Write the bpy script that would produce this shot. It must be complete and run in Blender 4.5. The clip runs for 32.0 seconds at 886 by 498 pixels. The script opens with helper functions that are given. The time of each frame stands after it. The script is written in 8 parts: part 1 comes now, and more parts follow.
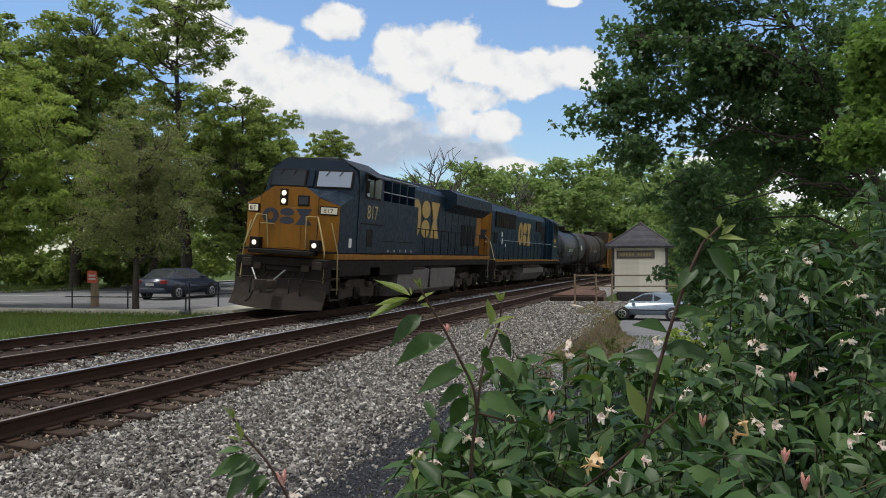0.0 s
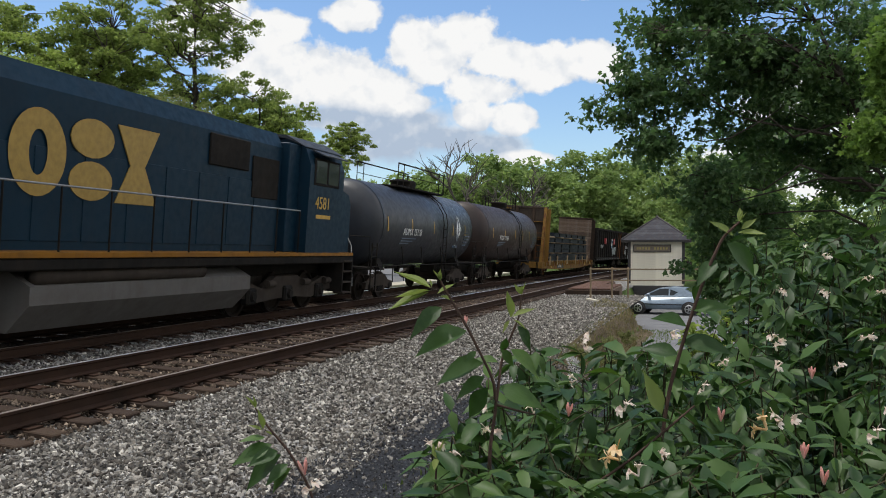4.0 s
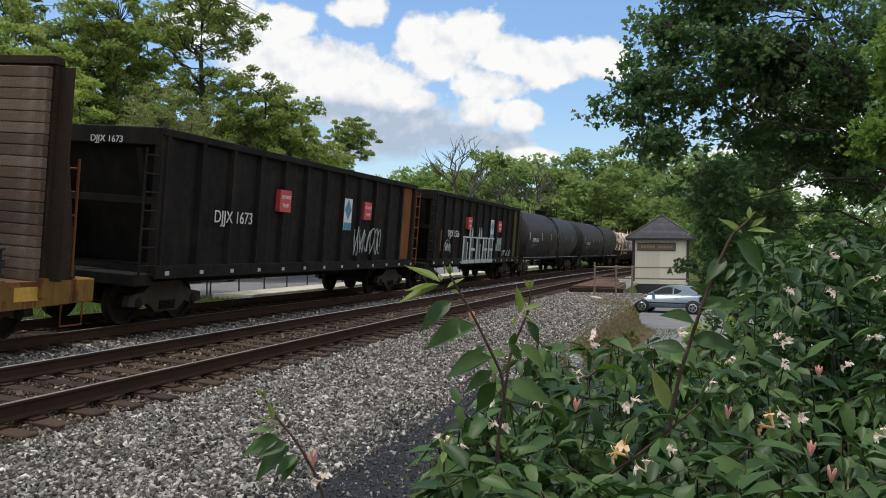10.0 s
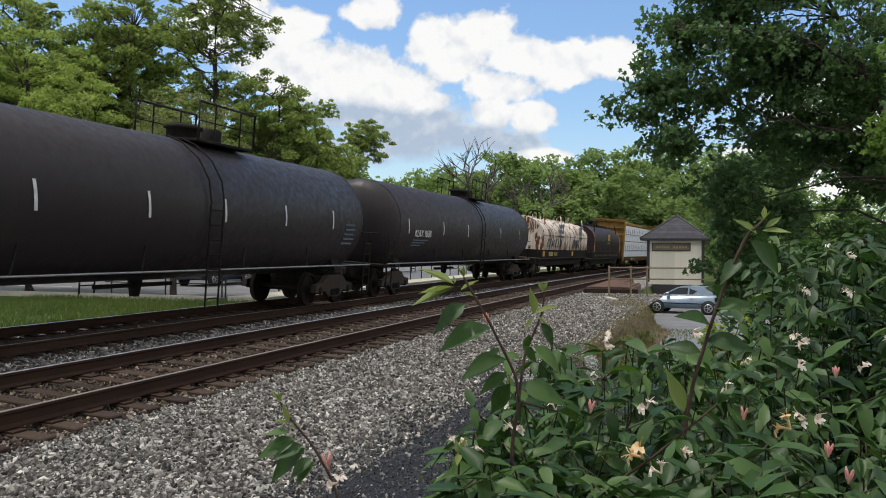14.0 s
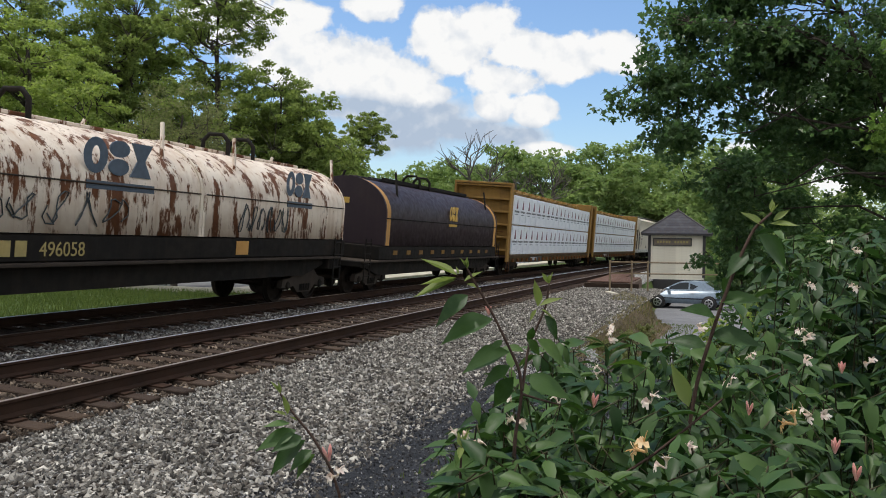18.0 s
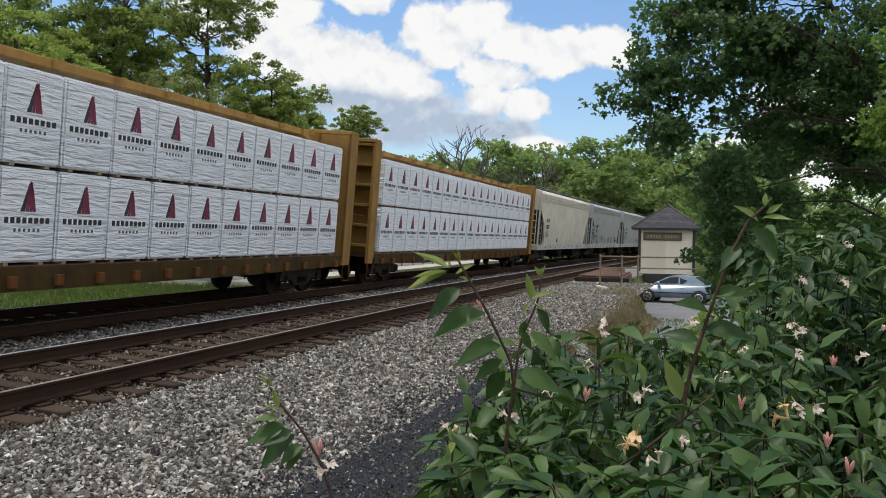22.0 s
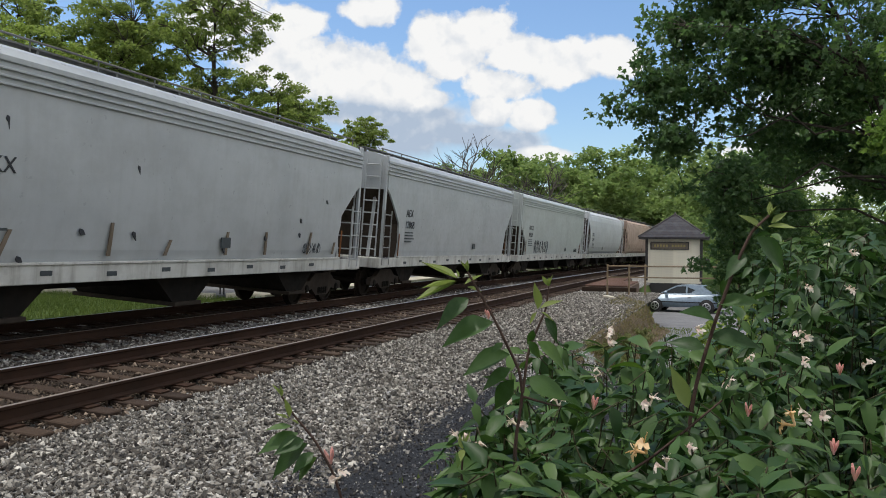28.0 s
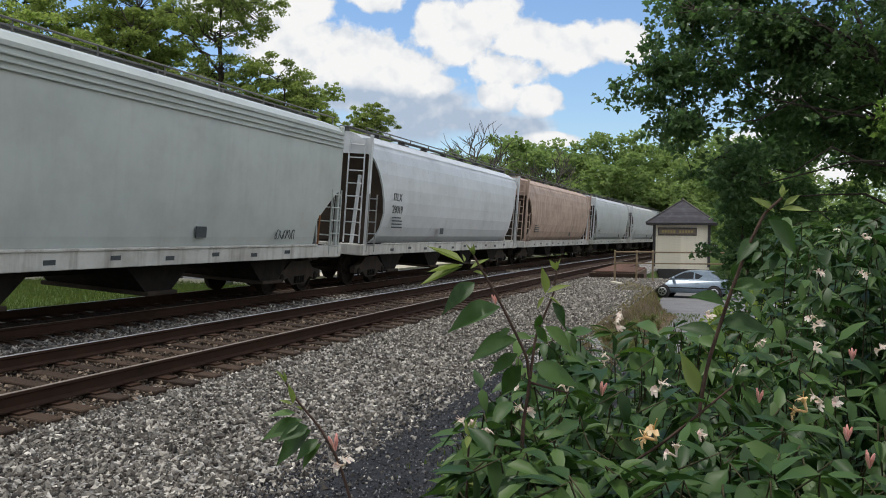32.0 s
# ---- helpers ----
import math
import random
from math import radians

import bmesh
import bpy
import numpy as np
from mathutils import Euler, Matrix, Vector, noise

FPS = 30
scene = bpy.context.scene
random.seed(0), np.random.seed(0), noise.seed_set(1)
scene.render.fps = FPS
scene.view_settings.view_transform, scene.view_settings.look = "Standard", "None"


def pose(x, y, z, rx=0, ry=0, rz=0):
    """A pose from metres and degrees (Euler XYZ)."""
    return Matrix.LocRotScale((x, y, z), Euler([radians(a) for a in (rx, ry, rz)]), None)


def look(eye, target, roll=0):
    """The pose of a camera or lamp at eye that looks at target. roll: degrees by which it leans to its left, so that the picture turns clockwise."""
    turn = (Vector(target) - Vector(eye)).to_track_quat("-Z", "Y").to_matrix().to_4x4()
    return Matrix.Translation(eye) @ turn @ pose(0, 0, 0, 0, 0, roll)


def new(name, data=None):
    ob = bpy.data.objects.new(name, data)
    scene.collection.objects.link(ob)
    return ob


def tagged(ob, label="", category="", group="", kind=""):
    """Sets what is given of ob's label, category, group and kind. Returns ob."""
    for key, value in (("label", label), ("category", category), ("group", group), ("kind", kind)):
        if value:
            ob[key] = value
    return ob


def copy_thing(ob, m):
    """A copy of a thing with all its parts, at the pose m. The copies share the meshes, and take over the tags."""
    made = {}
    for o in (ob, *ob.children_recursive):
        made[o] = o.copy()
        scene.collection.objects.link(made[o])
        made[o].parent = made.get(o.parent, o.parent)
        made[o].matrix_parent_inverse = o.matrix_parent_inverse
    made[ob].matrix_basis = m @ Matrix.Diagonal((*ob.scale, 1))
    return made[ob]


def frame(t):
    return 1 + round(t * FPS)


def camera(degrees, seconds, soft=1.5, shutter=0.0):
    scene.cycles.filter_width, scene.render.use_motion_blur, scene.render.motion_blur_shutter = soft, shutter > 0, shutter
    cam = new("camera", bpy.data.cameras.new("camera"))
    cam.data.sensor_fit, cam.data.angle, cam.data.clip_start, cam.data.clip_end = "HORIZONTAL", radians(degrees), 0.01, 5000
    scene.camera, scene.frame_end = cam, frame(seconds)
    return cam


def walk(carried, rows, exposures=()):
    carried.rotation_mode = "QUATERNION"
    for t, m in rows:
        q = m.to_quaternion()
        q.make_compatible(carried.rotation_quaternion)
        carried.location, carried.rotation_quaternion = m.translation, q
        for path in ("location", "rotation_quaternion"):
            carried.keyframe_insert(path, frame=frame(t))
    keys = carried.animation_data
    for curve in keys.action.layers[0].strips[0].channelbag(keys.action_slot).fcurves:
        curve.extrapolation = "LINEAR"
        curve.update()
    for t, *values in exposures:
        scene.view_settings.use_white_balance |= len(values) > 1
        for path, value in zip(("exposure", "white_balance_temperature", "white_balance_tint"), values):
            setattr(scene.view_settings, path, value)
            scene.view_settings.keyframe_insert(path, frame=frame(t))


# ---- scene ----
# Camera: hand-held, standing beside the line, turning a little
PATH = [  # seconds, x, y, z, turns in degrees
    (0, -0.000, -0.000, 1.766, 90.745, 0.257, -74.847),
    (0.5, -0.003, 0.000, 1.766, 90.862, 0.237, -74.626),
    (1, -0.006, 0.001, 1.766, 90.798, 0.102, -74.486),
    (1.5, -0.008, 0.002, 1.766, 90.710, 0.103, -74.401),
    (2, -0.010, 0.003, 1.766, 90.714, -0.014, -74.344),
    (2.5, -0.011, 0.004, 1.766, 90.820, 0.038, -74.184),
    (3, -0.010, 0.005, 1.766, 90.684, -0.034, -74.126),
    (3.5, -0.010, 0.005, 1.766, 90.385, -0.140, -73.964),
    (5.5, -0.005, 0.007, 1.764, 90.229, -0.099, -73.508),
    (6, -0.005, 0.007, 1.764, 90.245, -0.132, -73.376),
    (6.5, -0.005, 0.007, 1.764, 89.989, -0.160, -73.277),
    (7, -0.005, 0.007, 1.764, 89.680, -0.185, -73.439),
    (7.5, -0.006, 0.007, 1.764, 89.674, -0.268, -73.566),
    (8, -0.009, 0.007, 1.764, 89.962, -0.311, -73.491),
    (8.5, -0.012, 0.008, 1.764, 90.057, -0.324, -73.421),
    (9, -0.015, 0.009, 1.764, 90.050, -0.490, -73.393),
    (9.5, -0.016, 0.011, 1.764, 90.026, -0.623, -73.395),
    (10, -0.016, 0.013, 1.763, 89.974, -0.775, -73.530),
    (10.5, -0.016, 0.014, 1.763, 89.977, -0.786, -73.593),
    (11, -0.017, 0.015, 1.763, 90.087, -0.721, -73.383),
    (11.5, -0.019, 0.014, 1.764, 90.185, -0.652, -73.090),
    (12, -0.021, 0.014, 1.764, 90.387, -0.623, -72.947),
    (12.5, -0.022, 0.013, 1.764, 90.481, -0.536, -72.868),
    (13, -0.021, 0.012, 1.765, 90.398, -0.304, -72.762),
    (13.5, -0.019, 0.012, 1.765, 90.281, -0.311, -72.663),
    (14, -0.017, 0.012, 1.764, 90.075, -0.434, -72.591),
    (14.5, -0.014, 0.013, 1.764, 89.805, -0.524, -72.695),
    (16.5, -0.002, 0.016, 1.761, 89.616, -0.598, -72.493),
    (17, -0.002, 0.017, 1.761, 89.671, -0.622, -72.544),
    (17.5, -0.002, 0.018, 1.761, 89.701, -0.724, -72.536),
    (18, -0.001, 0.021, 1.760, 89.617, -0.876, -72.530),
    (18.5, -0.000, 0.023, 1.760, 89.498, -1.063, -72.617),
    (19, 0.001, 0.025, 1.760, 89.535, -1.181, -72.599),
    (19.5, 0.003, 0.026, 1.760, 89.511, -1.124, -72.648),
    (20, 0.005, 0.026, 1.759, 89.453, -1.092, -72.742),
    (20.5, 0.008, 0.026, 1.759, 89.346, -0.995, -72.840),
    (21, 0.011, 0.027, 1.758, 89.142, -0.953, -72.871),
    (21.5, 0.012, 0.027, 1.758, 89.076, -1.093, -73.069),
    (22, 0.010, 0.026, 1.758, 89.218, -1.033, -73.158),
    (22.5, 0.006, 0.025, 1.759, 89.348, -0.830, -73.334),
    (23, 0.001, 0.024, 1.760, 89.609, -0.960, -73.348),
    (23.5, -0.004, 0.022, 1.761, 89.862, -0.893, -73.214),
    (24, -0.008, 0.021, 1.761, 89.971, -0.762, -73.185),
    (24.5, -0.009, 0.020, 1.761, 90.072, -0.746, -73.202),
    (25, -0.010, 0.020, 1.761, 90.120, -0.784, -73.072),
    (25.5, -0.010, 0.020, 1.761, 90.072, -0.826, -72.938),
    (27.5, -0.011, 0.023, 1.759, 90.040, -0.640, -72.642),
    (28, -0.010, 0.023, 1.758, 89.932, -0.668, -72.707),
    (28.5, -0.007, 0.022, 1.758, 89.805, -0.418, -72.573),
    (29, -0.005, 0.022, 1.758, 89.713, -0.312, -72.318),
    (29.5, -0.002, 0.022, 1.758, 89.727, -0.301, -72.212),
    (30, 0.001, 0.023, 1.757, 89.703, -0.359, -72.263),
    (30.5, 0.003, 0.025, 1.756, 89.576, -0.465, -72.338),
    (31, 0.006, 0.026, 1.755, 89.491, -0.589, -72.370),
    (31.5, 0.010, 0.027, 1.754, 89.240, -0.625, -72.252),
    (32, 0.013, 0.028, 1.754, 88.998, -0.556, -72.231),
]
cam = camera(55.21, 32.0, 1.0)
walk(cam, [(t, pose(*row)) for t, *row in PATH], [(0, .08), (4, .16), (10, .20), (20, .18), (32, .14)])


# Light: a high sun veiled by broken fair-weather cloud
world = bpy.data.worlds.new("sky")
scene.world = world
world.use_nodes = True
SUN_EL, SUN_AZ = radians(74), radians(95)  # azimuth from +x towards +y
PUFFS = [  # the sunlit cumulus heads: slope aside and upwards on the sky ahead, half width, half height
    (-0.123, 0.282, 0.039, 0.023), (0.147, 0.306, 0.023, 0.009), (-0.223, 0.22, 0.073, 0.039), (-0.159, 0.207, 0.073, 0.041), (-0.109, 0.188, 0.067, 0.031), (-0.063, 0.175, 0.04, 0.017),
    (-0.056, 0.245, 0.035, 0.033), (0.005, 0.255, 0.044, 0.033), (-0.029, 0.227, 0.05, 0.028), (0.047, 0.23, 0.047, 0.028), (0.107, 0.217, 0.05, 0.031), (0.154, 0.223, 0.04, 0.025),
    (0.027, 0.193, 0.04, 0.021), (0.019, 0.163, 0.031, 0.021), (0.061, 0.156, 0.031, 0.02), (0.077, 0.112, 0.04, 0.01), (-0.303, 0.28, 0.06, 0.047), (-0.219, 0.266, 0.04, 0.028),
    (0.404, 0.18, 0.08, 0.047), (0.364, 0.087, 0.107, 0.04), (0.491, 0.14, 0.067, 0.053),
]
BASES = [  # their shaded undersides
    (-0.149, 0.159, 0.087, 0.02), (-0.083, 0.143, 0.08, 0.023), (-0.016, 0.135, 0.06, 0.021), (-0.056, 0.157, 0.06, 0.019), (0.037, 0.128, 0.047, 0.017), (-0.116, 0.121, 0.087, 0.019)]


def build_sky():
    nt = world.node_tree
    nt.nodes.clear()
    nd, ln = nt.nodes.new, nt.links.new

    def maths(op, a, b=None, c=None, clamp=False):
        n = nd("ShaderNodeMath")
        n.operation, n.use_clamp = op, clamp
        for i, v in enumerate((a, b, c)):
            if v is None:
                continue
            if isinstance(v, (int, float)):
                n.inputs[i].default_value = v
            else:
                ln(v, n.inputs[i])
        return n.outputs[0]

    def noise_of(vec, scale, detail, rough):
        n = nd("ShaderNodeTexNoise")
        n.inputs["Scale"].default_value, n.inputs["Detail"].default_value, n.inputs["Roughness"].default_value = scale, detail, rough
        ln(vec, n.inputs["Vector"])
        return n.outputs["Fac"]

    def heads(vec, rows):
        best = None
        for x, z, a, b in rows:
            d = nd("ShaderNodeVectorMath")
            d.operation = "MULTIPLY_ADD"
            ln(vec, d.inputs[0])
            d.inputs[1].default_value, d.inputs[2].default_value = (1 / a, 1 / b, 0), (-x / a, -z / b, 0)
            q = nd("ShaderNodeVectorMath")
            q.operation = "LENGTH"
            ln(d.outputs[0], q.inputs[0])
            v = maths("SUBTRACT", 1.0, q.outputs["Value"])
            best = v if best is None else maths("SMOOTH_MAX", best, v, 0.25)
        return best

    def dot(vec, way):
        n = nd("ShaderNodeVectorMath")
        n.operation = "DOT_PRODUCT"
        ln(vec, n.inputs[0])
        n.inputs[1].default_value = way
        return n.outputs["Value"]

    def shifted(vec, way):
        n = nd("ShaderNodeVectorMath")
        n.operation = "ADD"
        ln(vec, n.inputs[0])
        n.inputs[1].default_value = way
        return n.outputs[0]

    out, bg, sky, tc = nd("ShaderNodeOutputWorld"), nd("ShaderNodeBackground"), nd("ShaderNodeTexSky"), nd("ShaderNodeTexCoord")
    sky.sky_type, sky.sun_disc = "NISHITA", False
    sky.sun_elevation, sky.sun_rotation = SUN_EL, radians(90) - SUN_AZ
    sky.air_density, sky.dust_density, sky.ozone_density = 1.2, 0.3, 3.0
    here = tc.outputs["Generated"]
    ahead = dot(here, (.965, .261, 0))
    far = maths("SUBTRACT", 1.0, maths("MULTIPLY_ADD", ahead, 3.3, -1.9, True))
    flat = nd("ShaderNodeCombineXYZ")
    safe = maths("MAXIMUM", ahead, .1)
    ln(maths("DIVIDE", dot(here, (.261, -.965, 0)), safe), flat.inputs[0])
    ln(maths("DIVIDE", dot(here, (0, 0, 1)), safe), flat.inputs[1])
    flat = flat.outputs[0]
    wob = maths("MULTIPLY_ADD", noise_of(flat, 19.0, 7.0, .56), 1.9, -.98)
    lump = maths("SUBTRACT", noise_of(flat, 26.0, 4.0, .5), noise_of(shifted(flat, (.004, .011, 0)), 26.0, 4.0, .5))
    white = maths("ADD", heads(flat, PUFFS), wob)
    base = maths("ADD", heads(flat, BASES), maths("MULTIPLY", wob, .8))
    loose = maths("MULTIPLY_ADD", far, 1.0, maths("ADD", maths("MULTIPLY", maths("MULTIPLY_ADD", noise_of(here, 3.2, 6.0, 0.55), 7.0, -3.0), far), -1.0))
    cover = maths("MAXIMUM", maths("MULTIPLY_ADD", white, 4.5, .42, True), maths("MAXIMUM", maths("MULTIPLY_ADD", base, 1.7, .30, True), maths("MULTIPLY_ADD", loose, 3.0, 0.0, True)))
    under = maths("MULTIPLY", maths("MULTIPLY_ADD", base, 1.5, .35, True), maths("SUBTRACT", 1.0, maths("MULTIPLY_ADD", white, 1.6, -.15, True)))
    edge = maths("MULTIPLY_ADD", maths("MAXIMUM", white, loose), -1.1, .34, True)
    grey = maths("MULTIPLY_ADD", lump, -1.6, maths("MAXIMUM", under, edge), True)
    tint = []
    for f, lit, base in ((0, (9.3, 9.3, 9.25, 1), (4.4, 5.3, 6.6, 1)), (1, (12.5, 12.5, 12.5, 1), (8, 8.4, 9, 1))):
        cl = nd("ShaderNodeMix")
        cl.data_type = "RGBA"
        ln(grey, cl.inputs[0])
        cl.inputs[6].default_value, cl.inputs[7].default_value = lit, base
        tint.append(cl.outputs[2])
    cl = nd("ShaderNodeMix")
    cl.data_type = "RGBA"
    ln(far, cl.inputs[0])
    ln(tint[0], cl.inputs[6])
    ln(tint[1], cl.inputs[7])
    mx = nd("ShaderNodeMix")
    mx.data_type = "RGBA"
    ln(cover, mx.inputs[0])
    deep = nd("ShaderNodeMix")
    deep.data_type, deep.blend_type = "RGBA", "MULTIPLY"
    deep.inputs[0].default_value = 1.0
    ln(sky.outputs[0], deep.inputs[6])
    deep.inputs[7].default_value = (1.20, 1.31, 1.47, 1)
    ln(deep.outputs[2], mx.inputs[6])
    ln(cl.outputs[2], mx.inputs[7])
    ln(mx.outputs[2], bg.inputs["Color"])
    bg.inputs["Strength"].default_value = 0.09
    ln(bg.outputs[0], out.inputs[0])


build_sky()
sun = new("sun", bpy.data.lights.new("sun", "SUN"))
sun.data.energy, sun.data.angle, sun.data.color = 2.3, radians(4), (1.0, 0.96, 0.89)
sun.matrix_world = look((math.cos(SUN_AZ) * math.cos(SUN_EL) * 50, math.sin(SUN_AZ) * math.cos(SUN_EL) * 50, math.sin(SUN_EL) * 50), (0, 0, 0))


# Mesh tools
class Geo:
    """Collects vertices and faces for one mesh."""

    def __init__(self):
        self.v, self.f, self.s = [], [], []

    def add(self, verts, faces, smooth=False):
        n = len(self.v)
        self.v.extend(verts)
        self.f.extend([tuple(i + n for i in f) for f in faces])
        self.s.extend([smooth] * len(faces))
        return self

    def box(self, x0, x1, y0, y1, z0, z1, c=0.0):
        if x0 > x1: x0, x1 = x1, x0
        if y0 > y1: y0, y1 = y1, y0
        if z0 > z1: z0, z1 = z1, z0
        if c <= 0:
            v = [(x, y, z) for x in (x0, x1) for y in (y0, y1) for z in (z0, z1)]
            return self.add(v, [(0, 1, 3, 2), (4, 6, 7, 5), (0, 4, 5, 1), (2, 3, 7, 6), (0, 2, 6, 4), (1, 5, 7, 3)])
        c = min(c, (x1 - x0) * .45, (y1 - y0) * .45, (z1 - z0) * .45)
        bm = bmesh.new()
        bmesh.ops.create_cube(bm, size=1)
        for w in bm.verts:
            w.co = Vector(((x0 + x1) / 2 + w.co.x * (x1 - x0), (y0 + y1) / 2 + w.co.y * (y1 - y0), (z0 + z1) / 2 + w.co.z * (z1 - z0)))
        bmesh.ops.bevel(bm, geom=list(bm.edges), offset=c, segments=1, affect="EDGES")
        bm.verts.index_update()
        self.add([w.co[:] for w in bm.verts], [[w.index for w in f.verts] for f in bm.faces])
        bm.free()
        return self

    def prism(self, poly, x0, x1, axis="x", smooth=False, cap=True):
        """A closed outline swept along an axis: x takes (y, z), y takes (x, z), z takes (x, y)."""
        n = len(poly)
        put = {"x": lambda a, p: (a, p[0], p[1]), "y": lambda a, p: (p[0], a, p[1]), "z": lambda a, p: (p[0], p[1], a)}[axis]
        v = [put(x0, p) for p in poly] + [put(x1, p) for p in poly]
        self.add(v, [(i, (i + 1) % n, n + (i + 1) % n, n + i) for i in range(n)], smooth)
        if cap:
            self.add(v, [tuple(range(n))[::-1], tuple(range(n, 2 * n))])
        return self

    def tube(self, pts, r, seg=6, r1=None, cap=True, smooth=True):
        """A round bar along points; tapers to r1."""
        pts = [Vector(p) for p in pts]
        r1 = r if r1 is None else r1
        rings, n = [], len(pts)
        up = Vector((0, 0, 1))
        for i, p in enumerate(pts):
            d = (pts[min(i + 1, n - 1)] - pts[max(i - 1, 0)])
            d = d.normalized() if d.length > 1e-9 else Vector((1, 0, 0))
            a = d.cross(up)
            if a.length < 0.05:
                a = d.cross(Vector((0, 1, 0)))
            a.normalize()
            b = a.cross(d).normalized()
            q = r + (r1 - r) * i / max(n - 1, 1)
            rings += [tuple(p + (a * math.cos(t) + b * math.sin(t)) * q) for t in (2 * math.pi * k / seg for k in range(seg))]
        f = [(i * seg + k, i * seg + (k + 1) % seg, (i + 1) * seg + (k + 1) % seg, (i + 1) * seg + k) for i in range(n - 1) for k in range(seg)]
        self.add(rings, f, smooth)
        if cap:
            self.add(rings[:seg], [tuple(range(seg))[::-1]])
            self.add(rings[-seg:], [tuple(range(seg))])
        return self

    def lathe(self, prof, seg=32, axis="x", centre=(0, 0, 0), smooth=True, closed=True):
        """Turns (along, radius) pairs round an axis."""
        cx, cy, cz = centre
        v = []
        for a, r in prof:
            for k in range(seg):
                t = 2 * math.pi * k / seg
                q = (r * math.cos(t), r * math.sin(t))
                v.append({"x": (cx + a, cy + q[0], cz + q[1]), "y": (cx + q[0], cy + a, cz + q[1]), "z": (cx + q[0], cy + q[1], cz + a)}[axis])
        n = len(prof)
        self.add(v, [(i * seg + k, i * seg + (k + 1) % seg, (i + 1) * seg + (k + 1) % seg, (i + 1) * seg + k) for i in range(n - 1) for k in range(seg)], smooth)
        if closed:
            self.add(v[:seg], [tuple(range(seg))[::-1]])
            self.add(v[-seg:], [tuple(range(seg))])
        return self

    def mesh(self, name, mat):
        me = bpy.data.meshes.new(name)
        me.from_pydata(self.v, [], self.f)
        me.polygons.foreach_set("use_smooth", self.s)
        bm = bmesh.new()
        bm.from_mesh(me)
        bmesh.ops.recalc_face_normals(bm, faces=bm.faces)
        bm.to_mesh(me)
        bm.free()
        if mat:
            me.materials.append(mat)
        return me


def part(name, g, mat, parent=None, label="", m=None, kind=""):
    """Links a Geo as one mesh object under a thing or a part."""
    ob = new(name, g.mesh(name, mat) if isinstance(g, Geo) else g)
    if parent is not None:
        ob.parent = parent
    if m is not None:
        ob.matrix_basis = m
    return tagged(ob, label=label, kind=kind)


def thing(name, label, category, group="", kind="", m=None):
    ob = new(name)
    ob.empty_display_size = 0.3
    if m is not None:
        ob.matrix_basis = m
    return tagged(ob, label, category, group, kind)


RING = 1425.0            # the line bends gently round the point (0, -RING)
NEAR, FAR = 7.35, 11.394  # the two tracks' distances
CANT_N, CANT_F = 3.30, 3.82
TOP_N, TOP_F = 0.20, 0.26  # rail heads' heights at mid-track


def along(s, d, z=0.0, cant=0.0):
    """The pose at s metres along the line, d metres out."""
    th = s / (RING + d)
    return pose((RING + d) * math.sin(th), (RING + d) * math.cos(th) - RING, z, cant, 0, -math.degrees(th))


def place(s, d, z=0.0):
    th = s / (RING + d)
    return ((RING + d) * math.sin(th), (RING + d) * math.cos(th) - RING, z)


def travel(t):
    """Metres that the train has run at t seconds."""
    return 10.158 * t - 0.0968 * ((t - 16) ** 2 / 16 - 16)


# Materials: real base colours, two scales of variation, fine relief
class Nodes:
    """Brief calls for node building."""

    def __init__(self, nt):
        self.nt, self.co = nt, nt.nodes.new("ShaderNodeTexCoord")

    def link(self, a, b):
        self.nt.links.new(a, b)

    def node(self, kind, **values):
        n = self.nt.nodes.new(kind)
        for k, v in values.items():
            n.inputs[k].default_value = v
        return n

    def noise(self, scale, detail=4.0, rough=0.55, stretch=None, source="Object", distort=0.0):
        n = self.node("ShaderNodeTexNoise", Scale=scale, Detail=detail, Roughness=rough, Distortion=distort)
        vec = self.co.outputs[source]
        if stretch:
            mp = self.nt.nodes.new("ShaderNodeMapping")
            mp.inputs["Scale"].default_value = stretch
            self.link(vec, mp.inputs["Vector"])
            vec = mp.outputs[0]
        self.link(vec, n.inputs["Vector"])
        return n.outputs["Fac"]

    def ramp(self, fac, stops):
        n = self.nt.nodes.new("ShaderNodeValToRGB")
        cr = n.color_ramp
        while len(cr.elements) < len(stops):
            cr.elements.new(0.5)
        for e, (p, c) in zip(cr.elements, stops):
            e.position = p
            e.color = (c, c, c, 1) if isinstance(c, (int, float)) else (*c, 1)
        self.link(fac, n.inputs["Fac"])
        return n.outputs["Color"]

    def mix(self, fac, a, b, mode="MIX"):
        n = self.nt.nodes.new("ShaderNodeMix")
        n.data_type, n.blend_type = "RGBA", mode
        for v, i in ((fac, 0), (a, 6), (b, 7)):
            if isinstance(v, (int, float)):
                n.inputs[i].default_value = v if i == 0 else (v, v, v, 1)
            elif isinstance(v, tuple):
                n.inputs[i].default_value = (*v, 1)
            else:
                self.link(v, n.inputs[i])
        return n.outputs[2]

    def bump(self, height, strength, dist, p):
        n = self.node("ShaderNodeBump", Strength=strength, Distance=dist)
        self.link(height, n.inputs["Height"])
        self.link(n.outputs[0], p.inputs["Normal"])


def material(name, build):
    m = bpy.data.materials.new(name)
    m.use_nodes = True
    nt = m.node_tree
    build(Nodes(nt), nt.nodes["Principled BSDF"])
    return m


